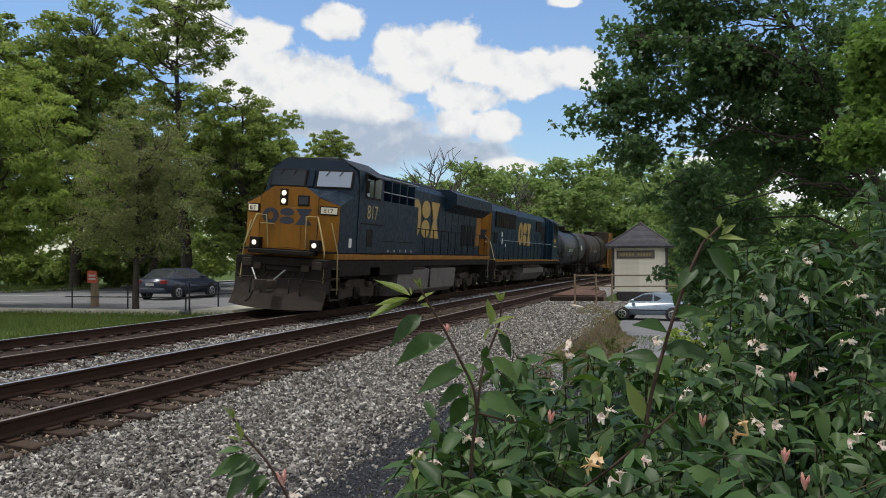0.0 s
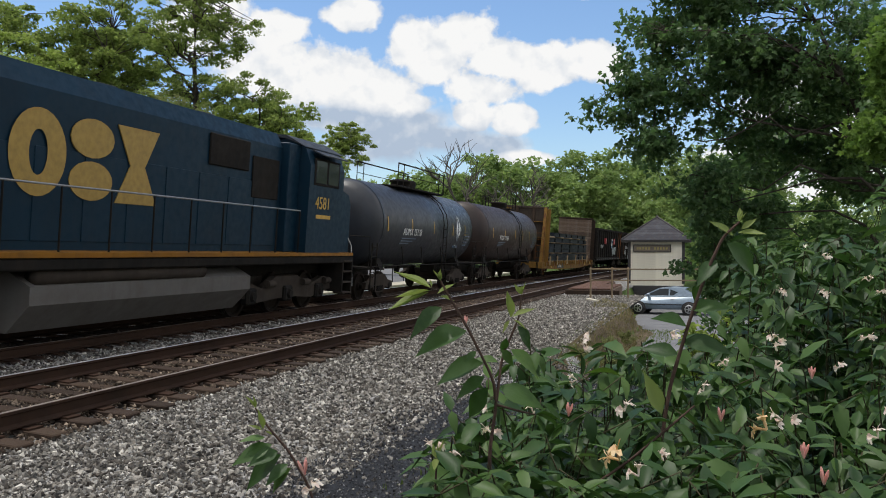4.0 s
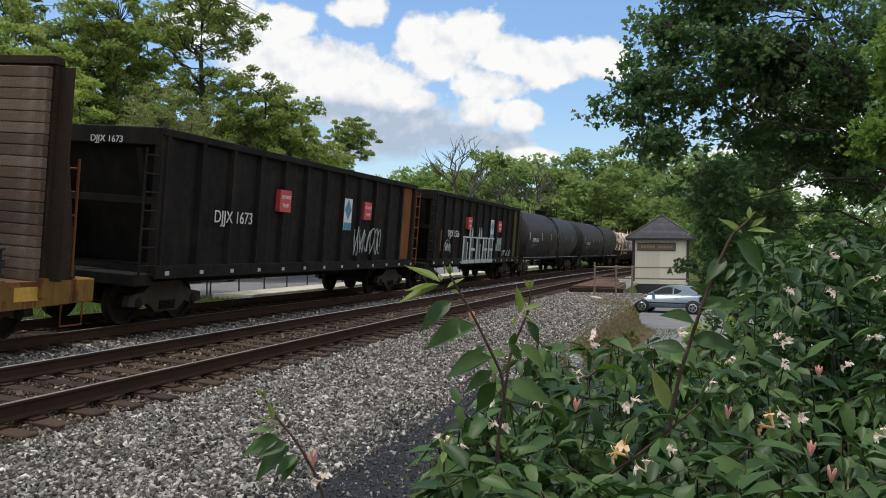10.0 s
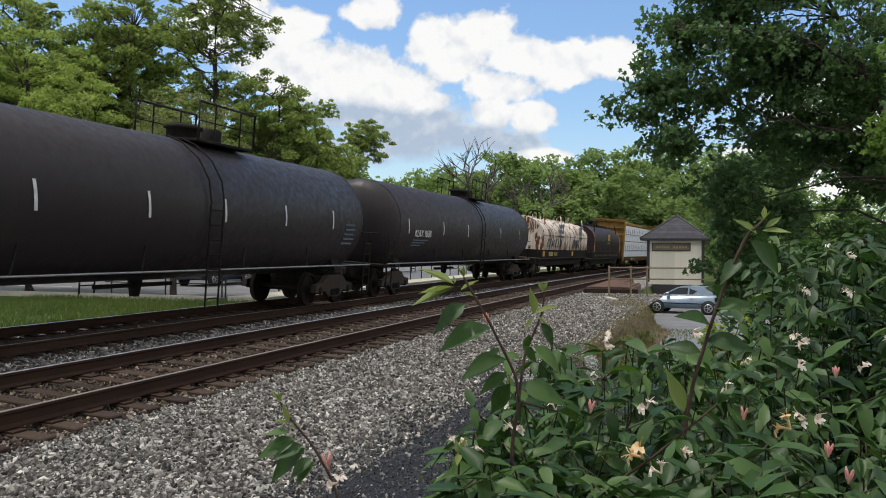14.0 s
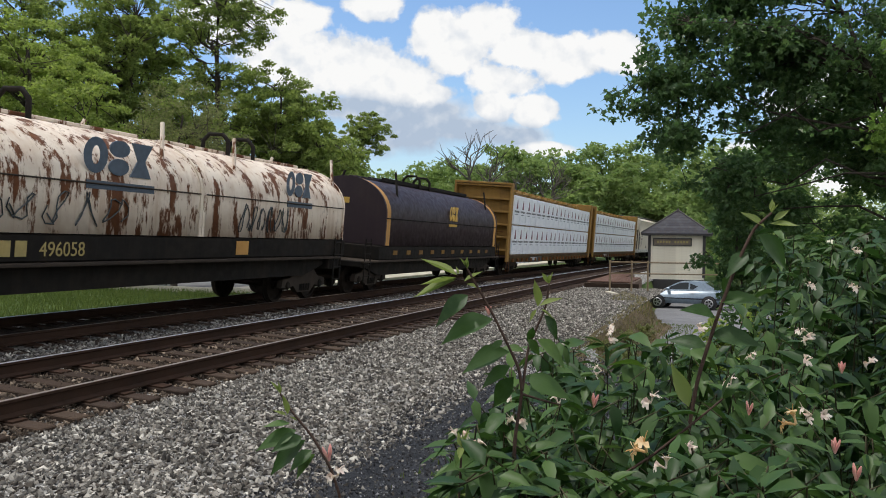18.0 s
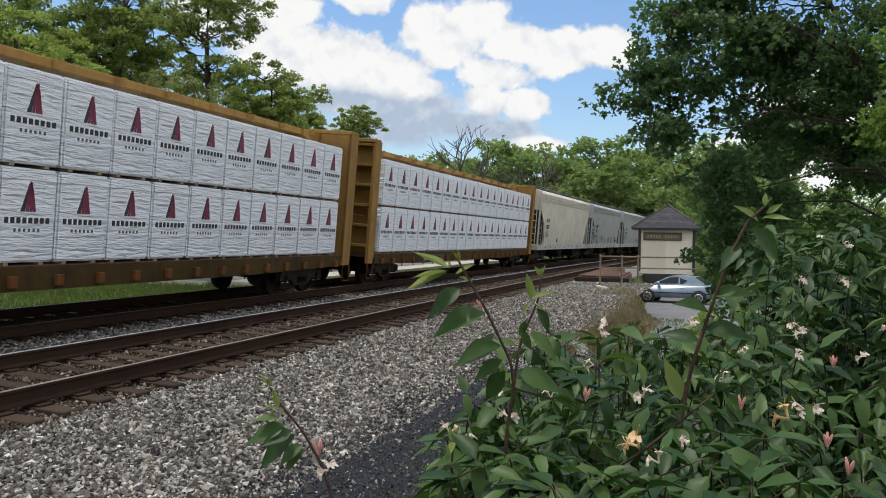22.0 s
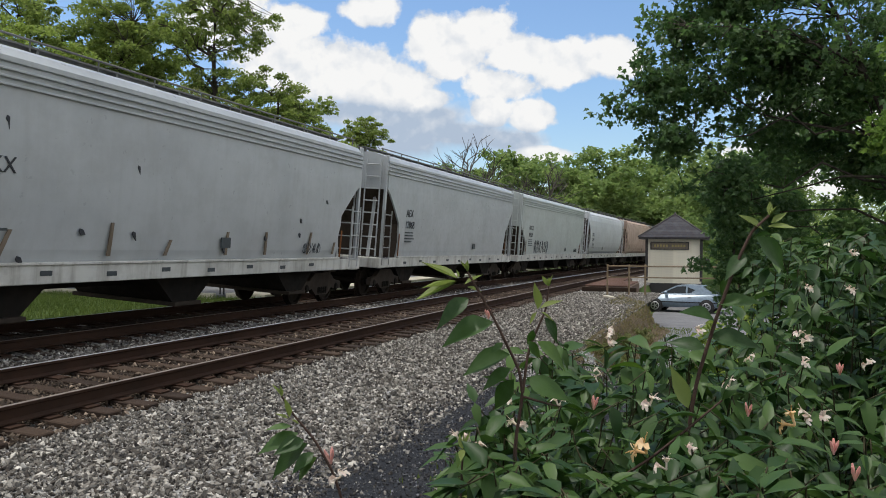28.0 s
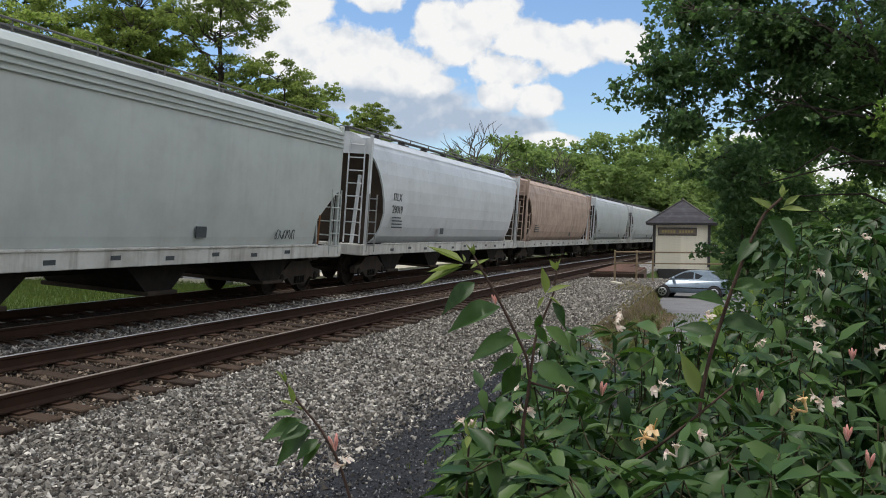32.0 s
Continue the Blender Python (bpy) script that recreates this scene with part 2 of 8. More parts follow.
def paint(name, col, rough=0.5, dirt=(.06, .05, .04), amount=0.5, streak=0.5, rust=0.0, metal=0.0, fade=None, bump=0.15, spec=None, runs=(1.6, 1.6, .7)):
    """Weathered paint: broad grime, run-down streaks, specks and, where asked, rust breaking through."""
    def b(n, p):
        c = n.mix(n.ramp(n.noise(.55, 6, .6), [(.42, 0.0), (.72, 1.0)]), col, fade or tuple(x * .82 for x in col))
        g = n.mix(amount, 0.0, n.ramp(n.noise(1.6, 8, .65), [(.45, 0.0), (.75, 1.0)]))
        c = n.mix(g, c, dirt)
        st = n.ramp(n.noise(1.0, 5, .6, (5, 5, .35)), [(.5, 0.0), (.72, 1.0)])
        c = n.mix(n.mix(streak, 0.0, st), c, dirt)
        if rust:
            r = n.ramp(n.mix(.5, n.noise(1.0, 7, .7, runs), n.noise(3.2, 6, .7, (1, 1, .35))), [(.55 - rust * .1, 0.0), (.585 - rust * .1, 1.0)])
            rc = n.mix(n.noise(7, 5), (.05, .02, .012), (.19, .075, .03))
            c = n.mix(r, c, rc)
        n.link(c, p.inputs["Base Color"])
        n.link(n.ramp(n.noise(6, 4), [(.3, max(rough - .12, .05)), (.7, min(rough + .15, 1.0))]), p.inputs["Roughness"])
        p.inputs["Metallic"].default_value = metal
        p.inputs["Specular IOR Level"].default_value = spec if spec is not None else .22 if rough < .47 else .07 if rough > .7 else .14
        n.bump(n.noise(28, 4), bump, .004, p)
    return material(name, b)


def plain(name, col, rough=0.6, metal=0.0):
    def b(n, p):
        n.link(n.mix(n.ramp(n.noise(9, 4), [(.35, 0.0), (.7, 1.0)]), col, tuple(x * .75 for x in col)), p.inputs["Base Color"])
        p.inputs["Roughness"].default_value, p.inputs["Metallic"].default_value = rough, metal
    return material(name, b)


def glow(name, col, strength):
    def b(n, p):
        p.inputs["Base Color"].default_value = (*col, 1)
        p.inputs["Emission Color"].default_value = (*col, 1)
        p.inputs["Emission Strength"].default_value = strength
    return material(name, b)


def glass(name, col=(.02, .025, .03), rough=0.08):
    def b(n, p):
        p.inputs["Base Color"].default_value = (*col, 1)
        p.inputs["Roughness"].default_value = rough
        p.inputs["Specular IOR Level"].default_value = 0.2
    return material(name, b)


def wrap_sheet():
    """White plastic wrapping, pulled into creases."""
    def b(n, p):
        n.link(n.mix(n.ramp(n.noise(1.2, 4), [(.4, 0.0), (.7, 1.0)]), (.82, .84, .87), (.72, .75, .80)), p.inputs["Base Color"])
        p.inputs["Roughness"].default_value = 0.32
        h = n.mix(.5, n.noise(1.0, 4, .6, (.8, .8, 8), distort=.5), n.noise(1.0, 3, .5, (2.2, 2.2, 17), distort=.6))
        n.bump(h, 1.0, .16, p)
    return material("wrap", b)


def foliage(name, a, b_, c_, rough=0.5, trans=0.35, spec=.2):
    """Leaves: each one its own green, letting some light through."""
    def b(n, p):
        geo = n.nt.nodes.new("ShaderNodeNewGeometry")
        rnd = geo.outputs["Random Per Island"]
        c = n.ramp(rnd, [(0.0, a), (.5, b_), (1.0, c_)])
        c = n.mix(n.ramp(n.noise(.35, 3), [(.35, 0.0), (.7, 1.0)]), c, n.mix(.6, c, a))
        n.link(c, p.inputs["Base Color"])
        p.inputs["Roughness"].default_value = rough
        p.inputs["Specular IOR Level"].default_value = spec
        tr = n.nt.nodes.new("ShaderNodeBsdfTranslucent")
        n.link(n.mix(.5, c, n.mix(1.0, c, (1.0, 1.12, .62), "MULTIPLY")), tr.inputs["Color"])
        ms = n.nt.nodes.new("ShaderNodeMixShader")
        ms.inputs[0].default_value = trans
        n.link(p.outputs[0], ms.inputs[1])
        n.link(tr.outputs[0], ms.inputs[2])
        n.link(ms.outputs[0], n.nt.nodes["Material Output"].inputs["Surface"])
    return material(name, b)


def single_leaf():
    """Leaves that are objects of their own: tone by object."""
    def b(n, p):
        oi = n.nt.nodes.new("ShaderNodeObjectInfo")
        c = n.ramp(oi.outputs["Random"], [(0.0, (.018, .046, .011)), (.6, (.038, .084, .018)), (1.0, (.092, .158, .036))])
        c = n.mix(n.ramp(n.noise(60, 3), [(.4, 0.0), (.7, .35)]), c, (.06, .11, .04))
        n.link(c, p.inputs["Base Color"])
        p.inputs["Roughness"].default_value = 0.44
        p.inputs["Specular IOR Level"].default_value = .24
        n.bump(n.noise(90, 4, .6, (.4, 1.6, 1)), .35, .002, p)
        tr = n.nt.nodes.new("ShaderNodeBsdfTranslucent")
        n.link(n.mix(1.0, c, (1.1, 1.2, .5), "MULTIPLY"), tr.inputs["Color"])
        ms = n.nt.nodes.new("ShaderNodeMixShader")
        ms.inputs[0].default_value = .28
        n.link(p.outputs[0], ms.inputs[1])
        n.link(tr.outputs[0], ms.inputs[2])
        n.link(ms.outputs[0], n.nt.nodes["Material Output"].inputs["Surface"])
    return material("honeysuckle_leaf", b)


def grain(name, a, b_, scale=3.0, rough=0.85, bump=.4, stretch=None, dist=.01):
    def b(n, p):
        c = n.mix(n.ramp(n.noise(scale, 8, .65, stretch), [(.3, 0.0), (.72, 1.0)]), a, b_)
        c = n.mix(n.ramp(n.noise(scale * .15, 4), [(.4, 0.0), (.75, .5)]), c, tuple(x * .55 for x in a))
        n.link(c, p.inputs["Base Color"])
        p.inputs["Roughness"].default_value = rough
        p.inputs["Specular IOR Level"].default_value = .15
        n.bump(n.noise(scale * 5, 6, .7, stretch), bump, dist, p)
    return material(name, b)


def stone_mix(name="ballast_stone", tint=(1, 1, 1)):
    """Crushed limestone: every stone its own grey, here and there dusted brown."""
    def b(n, p):
        geo = n.nt.nodes.new("ShaderNodeNewGeometry")
        c = n.ramp(geo.outputs["Random Per Island"], [(0.0, (.022, .022, .024)), (.3, (.075, .075, .075)), (.62, (.19, .186, .178)), (.84, (.33, .32, .305)), (1.0, (.66, .645, .62))])
        c = n.mix(n.ramp(n.noise(14, 5), [(.35, 0.0), (.7, .55)]), c, (.12, .10, .085))
        c = n.mix(1.0, c, tint, "MULTIPLY")
        n.link(c, p.inputs["Base Color"])
        p.inputs["Roughness"].default_value = 0.9
        p.inputs["Specular IOR Level"].default_value = .15
        n.bump(n.noise(60, 4), .3, .004, p)
    return material(name, b)


def gravel_bed():
    """Ballast seen from farther off: stones in the relief and the colour."""
    def b(n, p):
        vo = n.node("ShaderNodeTexVoronoi", Scale=26.0)
        n.link(n.co.outputs["Object"], vo.inputs["Vector"])
        sep = n.nt.nodes.new("ShaderNodeSeparateColor")
        n.link(vo.outputs["Color"], sep.inputs[0])
        c = n.ramp(sep.outputs[0], [(0.0, (.065, .065, .065)), (.5, (.19, .186, .178)), (1.0, (.46, .45, .425))])
        c = n.mix(n.ramp(n.noise(.5, 5), [(.4, 0.0), (.75, .4)]), c, (.12, .10, .085))
        n.link(c, p.inputs["Base Color"])
        p.inputs["Roughness"].default_value = 0.95
        p.inputs["Specular IOR Level"].default_value = .15
        n.bump(vo.outputs["Distance"], .9, .03, p)
    return material("ballast_bed", b)


def random_wood(name, stops, rough=.9, stretch=(1, 14, 14), dust=(.26, .24, .22)):
    """Timber whose tone differs from piece to piece."""
    def b(n, p):
        oi = n.nt.nodes.new("ShaderNodeObjectInfo")
        c = n.ramp(oi.outputs["Random"], stops)
        c = n.mix(n.ramp(n.noise(2.0, 7, .7, stretch), [(.35, 0.0), (.7, .7)]), c, (.05, .035, .028))
        c = n.mix(n.ramp(n.noise(3, 5), [(.5, 0.0), (.8, .5)]), c, dust)
        n.link(c, p.inputs["Base Color"])
        p.inputs["Roughness"].default_value = rough
        p.inputs["Specular IOR Level"].default_value = .15
        n.bump(n.noise(4.0, 6, .7, stretch), .6, .01, p)
    return material(name, b)


M = {
    "blue": paint("blue_paint", (.0062, .0165, .030), .46, (.010, .014, .019), .3, .2, bump=.06, spec=.14),
    "blue2": paint("blue_paint_fresh", (.0052, .023, .042), .46, (.015, .019, .023), .25, .2, bump=.06, spec=.12),
    "gold": paint("gold_paint", (.25, .108, .012), .6, (.06, .035, .018), .4, .4),
    "roof": paint("dark_roof", (.03, .035, .042), .6, (.08, .08, .08), .5, .2),
    "dark": paint("dark_steel", (.016, .0145, .013), .8, (.036, .028, .022), .5, .3),
    "plow": paint("plow_steel", (.030, .024, .020), .75, (.014, .012, .011), .6, .4),
    "grime": paint("grimy_steel", (.042, .034, .028), .8, (.075, .058, .045), .6, .3),
    "tank_grey": paint("grey_tank", (.027, .030, .037), .40, (.014, .014, .016), .5, .4, spec=.35, bump=.05),
    "tank_brown": paint("brown_tank", (.036, .023, .019), .45, (.016, .013, .012), .5, .5, .0, spec=.3, bump=.05),
    "tank_black": paint("black_tank", (.026, .021, .021), .5, (.036, .030, .027), .35, .3, spec=.2, bump=.04),
    "yellow": paint("yellow_car", (.21, .115, .026), .65, (.07, .042, .022), .6, .6, .22),
    "beam": paint("beam_yellow", (.29, .165, .045), .62, (.12, .065, .03), .45, .45),
    "gon": paint("gondola_black", (.0145, .013, .012), .78, (.037, .030, .025), .5, .5),
    "rust": paint("rusty_steel", (.17, .07, .025), .85, (.06, .03, .018), .6, .5),
    "sill_dirty": paint("dirty_sill", (.075, .048, .018), .8, (.022, .018, .014), .7, .5),
    "olive": paint("olive_steel", (.07, .062, .022), .8, (.04, .035, .025), .6, .5),
    "cream": paint("cream_hood", (.70, .61, .51), .6, (.40, .26, .17), .5, .55, .42, runs=(2.6, 2.6, .42)),
    "plum": paint("plum_hood", (.030, .020, .024), .5, (.05, .035, .03), .35, .3),
    "band": paint("band_yellow", (.50, .27, .08), .6, (.16, .09, .04), .4, .4),
    "hop_cream": paint("hopper_cream", (.62, .575, .485), .5, (.27, .21, .155), .3, .25, bump=.05),
    "hop_grey": paint("hopper_grey", (.42, .44, .445), .38, (.25, .24, .22), .3, .14, spec=.4, bump=.05),
    "hop_pale": paint("hopper_pale", (.45, .485, .465), .40, (.28, .26, .22), .25, .14, spec=.4, bump=.05),
    "hop_white": paint("hopper_white", (.60, .62, .635), .38, (.32, .30, .27), .25, .14, spec=.4, bump=.05),
    "hop_rust": paint("hopper_rust", (.50, .38, .31), .55, (.17, .10, .07), .5, .55),
    "scrape": paint("rubbed_scrape", (.20, .16, .12), .8, (.10, .075, .055), .7, .5),
    # Hopper end slopes: grime with shadow painted in; bulkhead: its own dark brown.
    "brown_and_shadow": paint("brown_wall_slope_shadow", (.075, .058, .046), .85, (.03, .024, .02), .6, .5),
    "sill_white": paint("sill_white", (.60, .60, .56), .5, (.15, .12, .09), .5, .55),
    "walk_grey": paint("roof_walk", (.16, .16, .155), .7, (.07, .06, .05), .6, .2),
    "fueltank": paint("fuel_tank", (.13, .12, .112), .7, (.08, .066, .055), .5, .35),
    "rail_steel": plain("hand_rail", (.30, .30, .29), .4, .6),
    "white": plain("white_mark", (.62, .62, .60), .6),
    "mark_yellow": plain("yellow_mark", (.55, .33, .05), .6),
    "mark_gold": plain("gold_mark", (.36, .28, .10), .6),
    "emblem_gold": plain("emblem_gold", (.36, .225, .045), .6),
    "mark_dark": plain("dark_mark", (.02, .022, .028), .6),
    "mark_red": plain("red_mark", (.50, .045, .05), .6),
    "mark_plum": plain("plum_mark", (.19, .018, .05), .6),
    "mark_blue": plain("blue_mark", (.06, .20, .34), .6),
    "mark_navy": plain("navy_mark", (.014, .018, .035), .6),
    "mark_steel": plain("steel_blue_mark", (.06, .085, .12), .6),
    "spray": plain("spray_pale", (.42, .46, .45), .7),
    "spray_dark": plain("spray_dark", (.05, .06, .065), .7),
    "glass": glass("dark_glass"),
    # Windscreen: reflected sky put into a pale colour; also lamp lenses and blinds.
    "pale_glass": glass("pale_glass_sky_tint", (.24, .28, .34), .12),
    "lamp": glow("headlamp", (1.0, .84, .66), .85),
    "numbox": glow("number_box", (.62, .56, .42), .10),
    "wheel": paint("wheel_steel", (.026, .020, .016), .75, (.016, .013, .011), .6, .2, 0, .3),
    "tread": plain("bright_tread", (.45, .44, .42), .3, .9),
    "beam_steel": paint("blue_black_steel", (.023, .028, .035), .55, (.012, .013, .016), .4, .2),
    "wrap": wrap_sheet(),
    "lumber": grain("dunnage", (.30, .22, .14), (.44, .34, .22), 4, .85, .3),
    "plank": random_wood("weathered_plank", [(0, (.10, .07, .05)), (.5, (.15, .10, .07)), (1, (.21, .16, .12))]),
    "rail": paint("rail_rust", (.045, .026, .018), .85, (.02, .015, .012), .6, .1),
    "railhead": plain("rail_head", (.85, .86, .88), .36, 1.0),
    # Second rail-head tone: the missing sky glint is put into a browner colour.
    "railhead_no_glint": plain("rail_head_no_glint", (.30, .25, .21), .5, .7),
    "tie": random_wood("creosote_tie", [(0, (.024, .016, .011)), (.5, (.040, .026, .018)), (1, (.066, .044, .029))], stretch=(12, 1.5, 12), dust=(.06, .045, .034)),
    "stone": stone_mix(tint=(1.06, 1.03, .96)),
    "stone_dusty": stone_mix("dusty_stone", (.60, .48, .38)),
    "stone_dark": stone_mix("dark_stone", (.42, .44, .49)),
    "stone_deep_brown": stone_mix("deep_brown_stone", (.34, .27, .23)),
    "bed": gravel_bed(),
    "bed_dark": grain("stained_bed", (.018, .014, .012), (.06, .045, .035), 22, .95, .8, None, .02),
    "dark_gravel": grain("dark_gravel", (.016, .018, .022), (.055, .058, .066), 30, .95, .9, None, .02),
    "asphalt": grain("asphalt", (.13, .13, .135), (.20, .20, .205), 6, .9, .3),
    "concrete": grain("concrete", (.40, .37, .30), (.52, .48, .38), 5, .9, .3),
    "soil": grain("soil", (.06, .045, .028), (.19, .145, .085), 7, .95, 1.0, None, .05),
    "grass": foliage("grass", (.075, .11, .026), (.115, .155, .038), (.16, .20, .055), .6, .35),
    "dry_grass": foliage("dry_grass", (.13, .115, .045), (.22, .185, .085), (.32, .27, .14), .7, .3),
    "turf": grain("turf", (.045, .075, .018), (.09, .13, .035), 9, .95, .6),
    "leaf_light": foliage("spring_leaves", (.20, .27, .068), (.30, .37, .092), (.41, .47, .14), .55, .6, spec=.3),
    "leaf_mid": foliage("oak_leaves", (.165, .22, .066), (.245, .305, .088), (.345, .40, .125), .55, .6, spec=.3),
    "leaf_olive": foliage("olive_leaves", (.15, .17, .07), (.21, .225, .095), (.29, .285, .145), .55, .55),
    "leaf_dark": foliage("maple_leaves", (.062, .120, .048), (.102, .176, .066), (.16, .245, .092), .42, .58, spec=.4),
    "leaf_fresh": foliage("fresh_leaves", (.10, .17, .04), (.15, .24, .055), (.21, .31, .075), .5, .6),
    # Far leaves bluer and closer in tone: some distance haze put into the colour.
    "leaf_far": foliage("hazy_far_leaves", (.185, .265, .10), (.255, .335, .125), (.33, .405, .155), .6, .55),
    "leaf_bush": foliage("honeysuckle_leaves", (.017, .045, .011), (.036, .081, .018), (.085, .150, .036), .44, .28, spec=.24),
    "leaf_one": single_leaf(),
    "leaf_young": foliage("young_leaves", (.15, .20, .05), (.20, .25, .07), (.26, .29, .10), .45, .4),
    "stem": grain("brown_stem", (.05, .030, .024), (.10, .064, .048), 60, .8, .3),
    "green_stem": grain("green_stem", (.035, .034, .017), (.075, .066, .035), 60, .8, .3),
    "petal": foliage("cream_petals", (.72, .58, .52), (.80, .74, .66), (.78, .56, .52), .5, .35),
    "petal_pink": foliage("pink_petals", (.72, .30, .30), (.78, .42, .38), (.80, .55, .48), .5, .35),
    "petal_gold": foliage("gold_petals", (.72, .45, .20), (.78, .56, .32), (.80, .68, .48), .5, .35),
    "bark": grain("bark", (.05, .042, .034), (.11, .09, .075), 14, .95, .9, (1, 1, .25), .03),
    "bark_grey": grain("grey_bark", (.07, .062, .055), (.13, .115, .10), 14, .95, .7, (1, 1, .25), .03),
    "siding": paint("cream_siding", (.76, .70, .56), .6, (.42, .36, .27), .2, .2),
    "trim_dark": plain("dark_trim", (.035, .03, .028), .6),
    "shingle": random_wood("slate_shingle", [(0, (.032, .036, .046)), (.5, (.046, .050, .062)), (1, (.062, .067, .08))], .8, (3, 3, 3), (.10, .105, .12)),
    "sign_board": plain("sign_board", (.16, .125, .09), .6),
    "brown_wood": grain("weathered_deck", (.085, .048, .036), (.15, .09, .068), 6, .9, .4, (1, 8, 1)),
    "dark_timber": grain("dark_timber", (.022, .015, .011), (.06, .04, .028), 8, .95, .5, (1, 6, 6)),
    "post_wood": grain("timber_post", (.20, .145, .09), (.30, .23, .15), 8, .9, .4, (6, 6, 1)),
    "silver_blue": plain("silver_blue_paint", (.22, .28, .345), .35, .2),
    "navy": plain("navy_paint", (.03, .04, .065), .3, .2),
    "tyre": plain("tyre_rubber", (.02, .02, .02), .85),
    "alloy": plain("alloy_rim", (.45, .45, .46), .35, .8),
    "black_metal": plain("black_metal", (.02, .02, .022), .5, .3),
    "sign_red": plain("sign_orange_red", (.55, .08, .03), .5),
    "line_white": plain("road_line", (.6, .6, .58), .8),
    "tail": plain("tail_lamp", (.35, .02, .02), .3),
}


# Ground, ballast, tracks, paving
def step(a, b, x):
    t = min(max((x - a) / (b - a), 0.0), 1.0)
    return t * t * (3 - 2 * t)


def ground_z(x, y):
    """The lie of the land: flat, with a lower yard beyond the bushes."""
    if abs(x) > 200 or abs(y) > 100:
        return -.14
    d = math.hypot(x, y + RING) - RING - draw_back(x)
    return -.14 - (.60 * step(13, 19, x) + .76 * step(22, 42, x)) * step(2.35, 1.75 + .35 * step(29, 37, x), d) * step(75, 62, x)


def draw_back(x):
    """How far the edge of the track's level draws back towards the deck."""
    return 1.7 * step(29, 37, x)


def bed_z(d):
    """Height of the ballast across the line."""
    pts = [(-4, -.10), (1.6, -.10), (3.2, -.10), (5.2, -.12), (6.05, -.128), (6.6, -.105), (7.35, -.045), (8.1, -.005), (8.65, .025), (9.2, 0), (9.9, -.06), (11.39, .045), (12.7, .12), (13.6, .03), (14.8, -.11)]
    for (a, u), (b, v) in zip(pts, pts[1:]):
        if d <= b:
            return u + (v - u) * (d - a) / (b - a)
    return pts[-1][1]


def grid(xs, ys, zf):
    g = Geo()
    v = [(x, y, zf(x, y)) for x in xs for y in ys]
    n = len(ys)
    g.add(v, [(i * n + j, (i + 1) * n + j, (i + 1) * n + j + 1, i * n + j + 1) for i in range(len(xs) - 1) for j in range(n - 1)], True)
    return g


def numpy_mesh(name, co, faces, mat, smooth=False):
    """A mesh from arrays: co (n, 3), faces (m, k)."""
    me = bpy.data.meshes.new(name)
    m, k = faces.shape
    me.vertices.add(len(co))
    me.vertices.foreach_set("co", co.astype(np.float32).ravel())
    me.loops.add(m * k)
    me.loops.foreach_set("vertex_index", faces.astype(np.int32).ravel())
    me.polygons.add(m)
    me.polygons.foreach_set("loop_start", np.arange(0, m * k, k, dtype=np.int32))
    me.polygons.foreach_set("use_smooth", np.full(m, smooth))
    me.update(calc_edges=True)
    me.materials.append(mat)
    return me


def yard_grid():
    rows, ds = [18 + 2.0 * k for k in range(23)], [-15, -10, -6, -3, -1, .3, 1.0, 1.65]
    g = grid(rows, ds, lambda s, d: 0)
    g.v = [place(s, d + (draw_back(s) if d > 0 else 0), ground_z(*place(s, d + (draw_back(s) if d > 0 else 0))[:2]) + .018) for s in rows for d in ds]
    return g


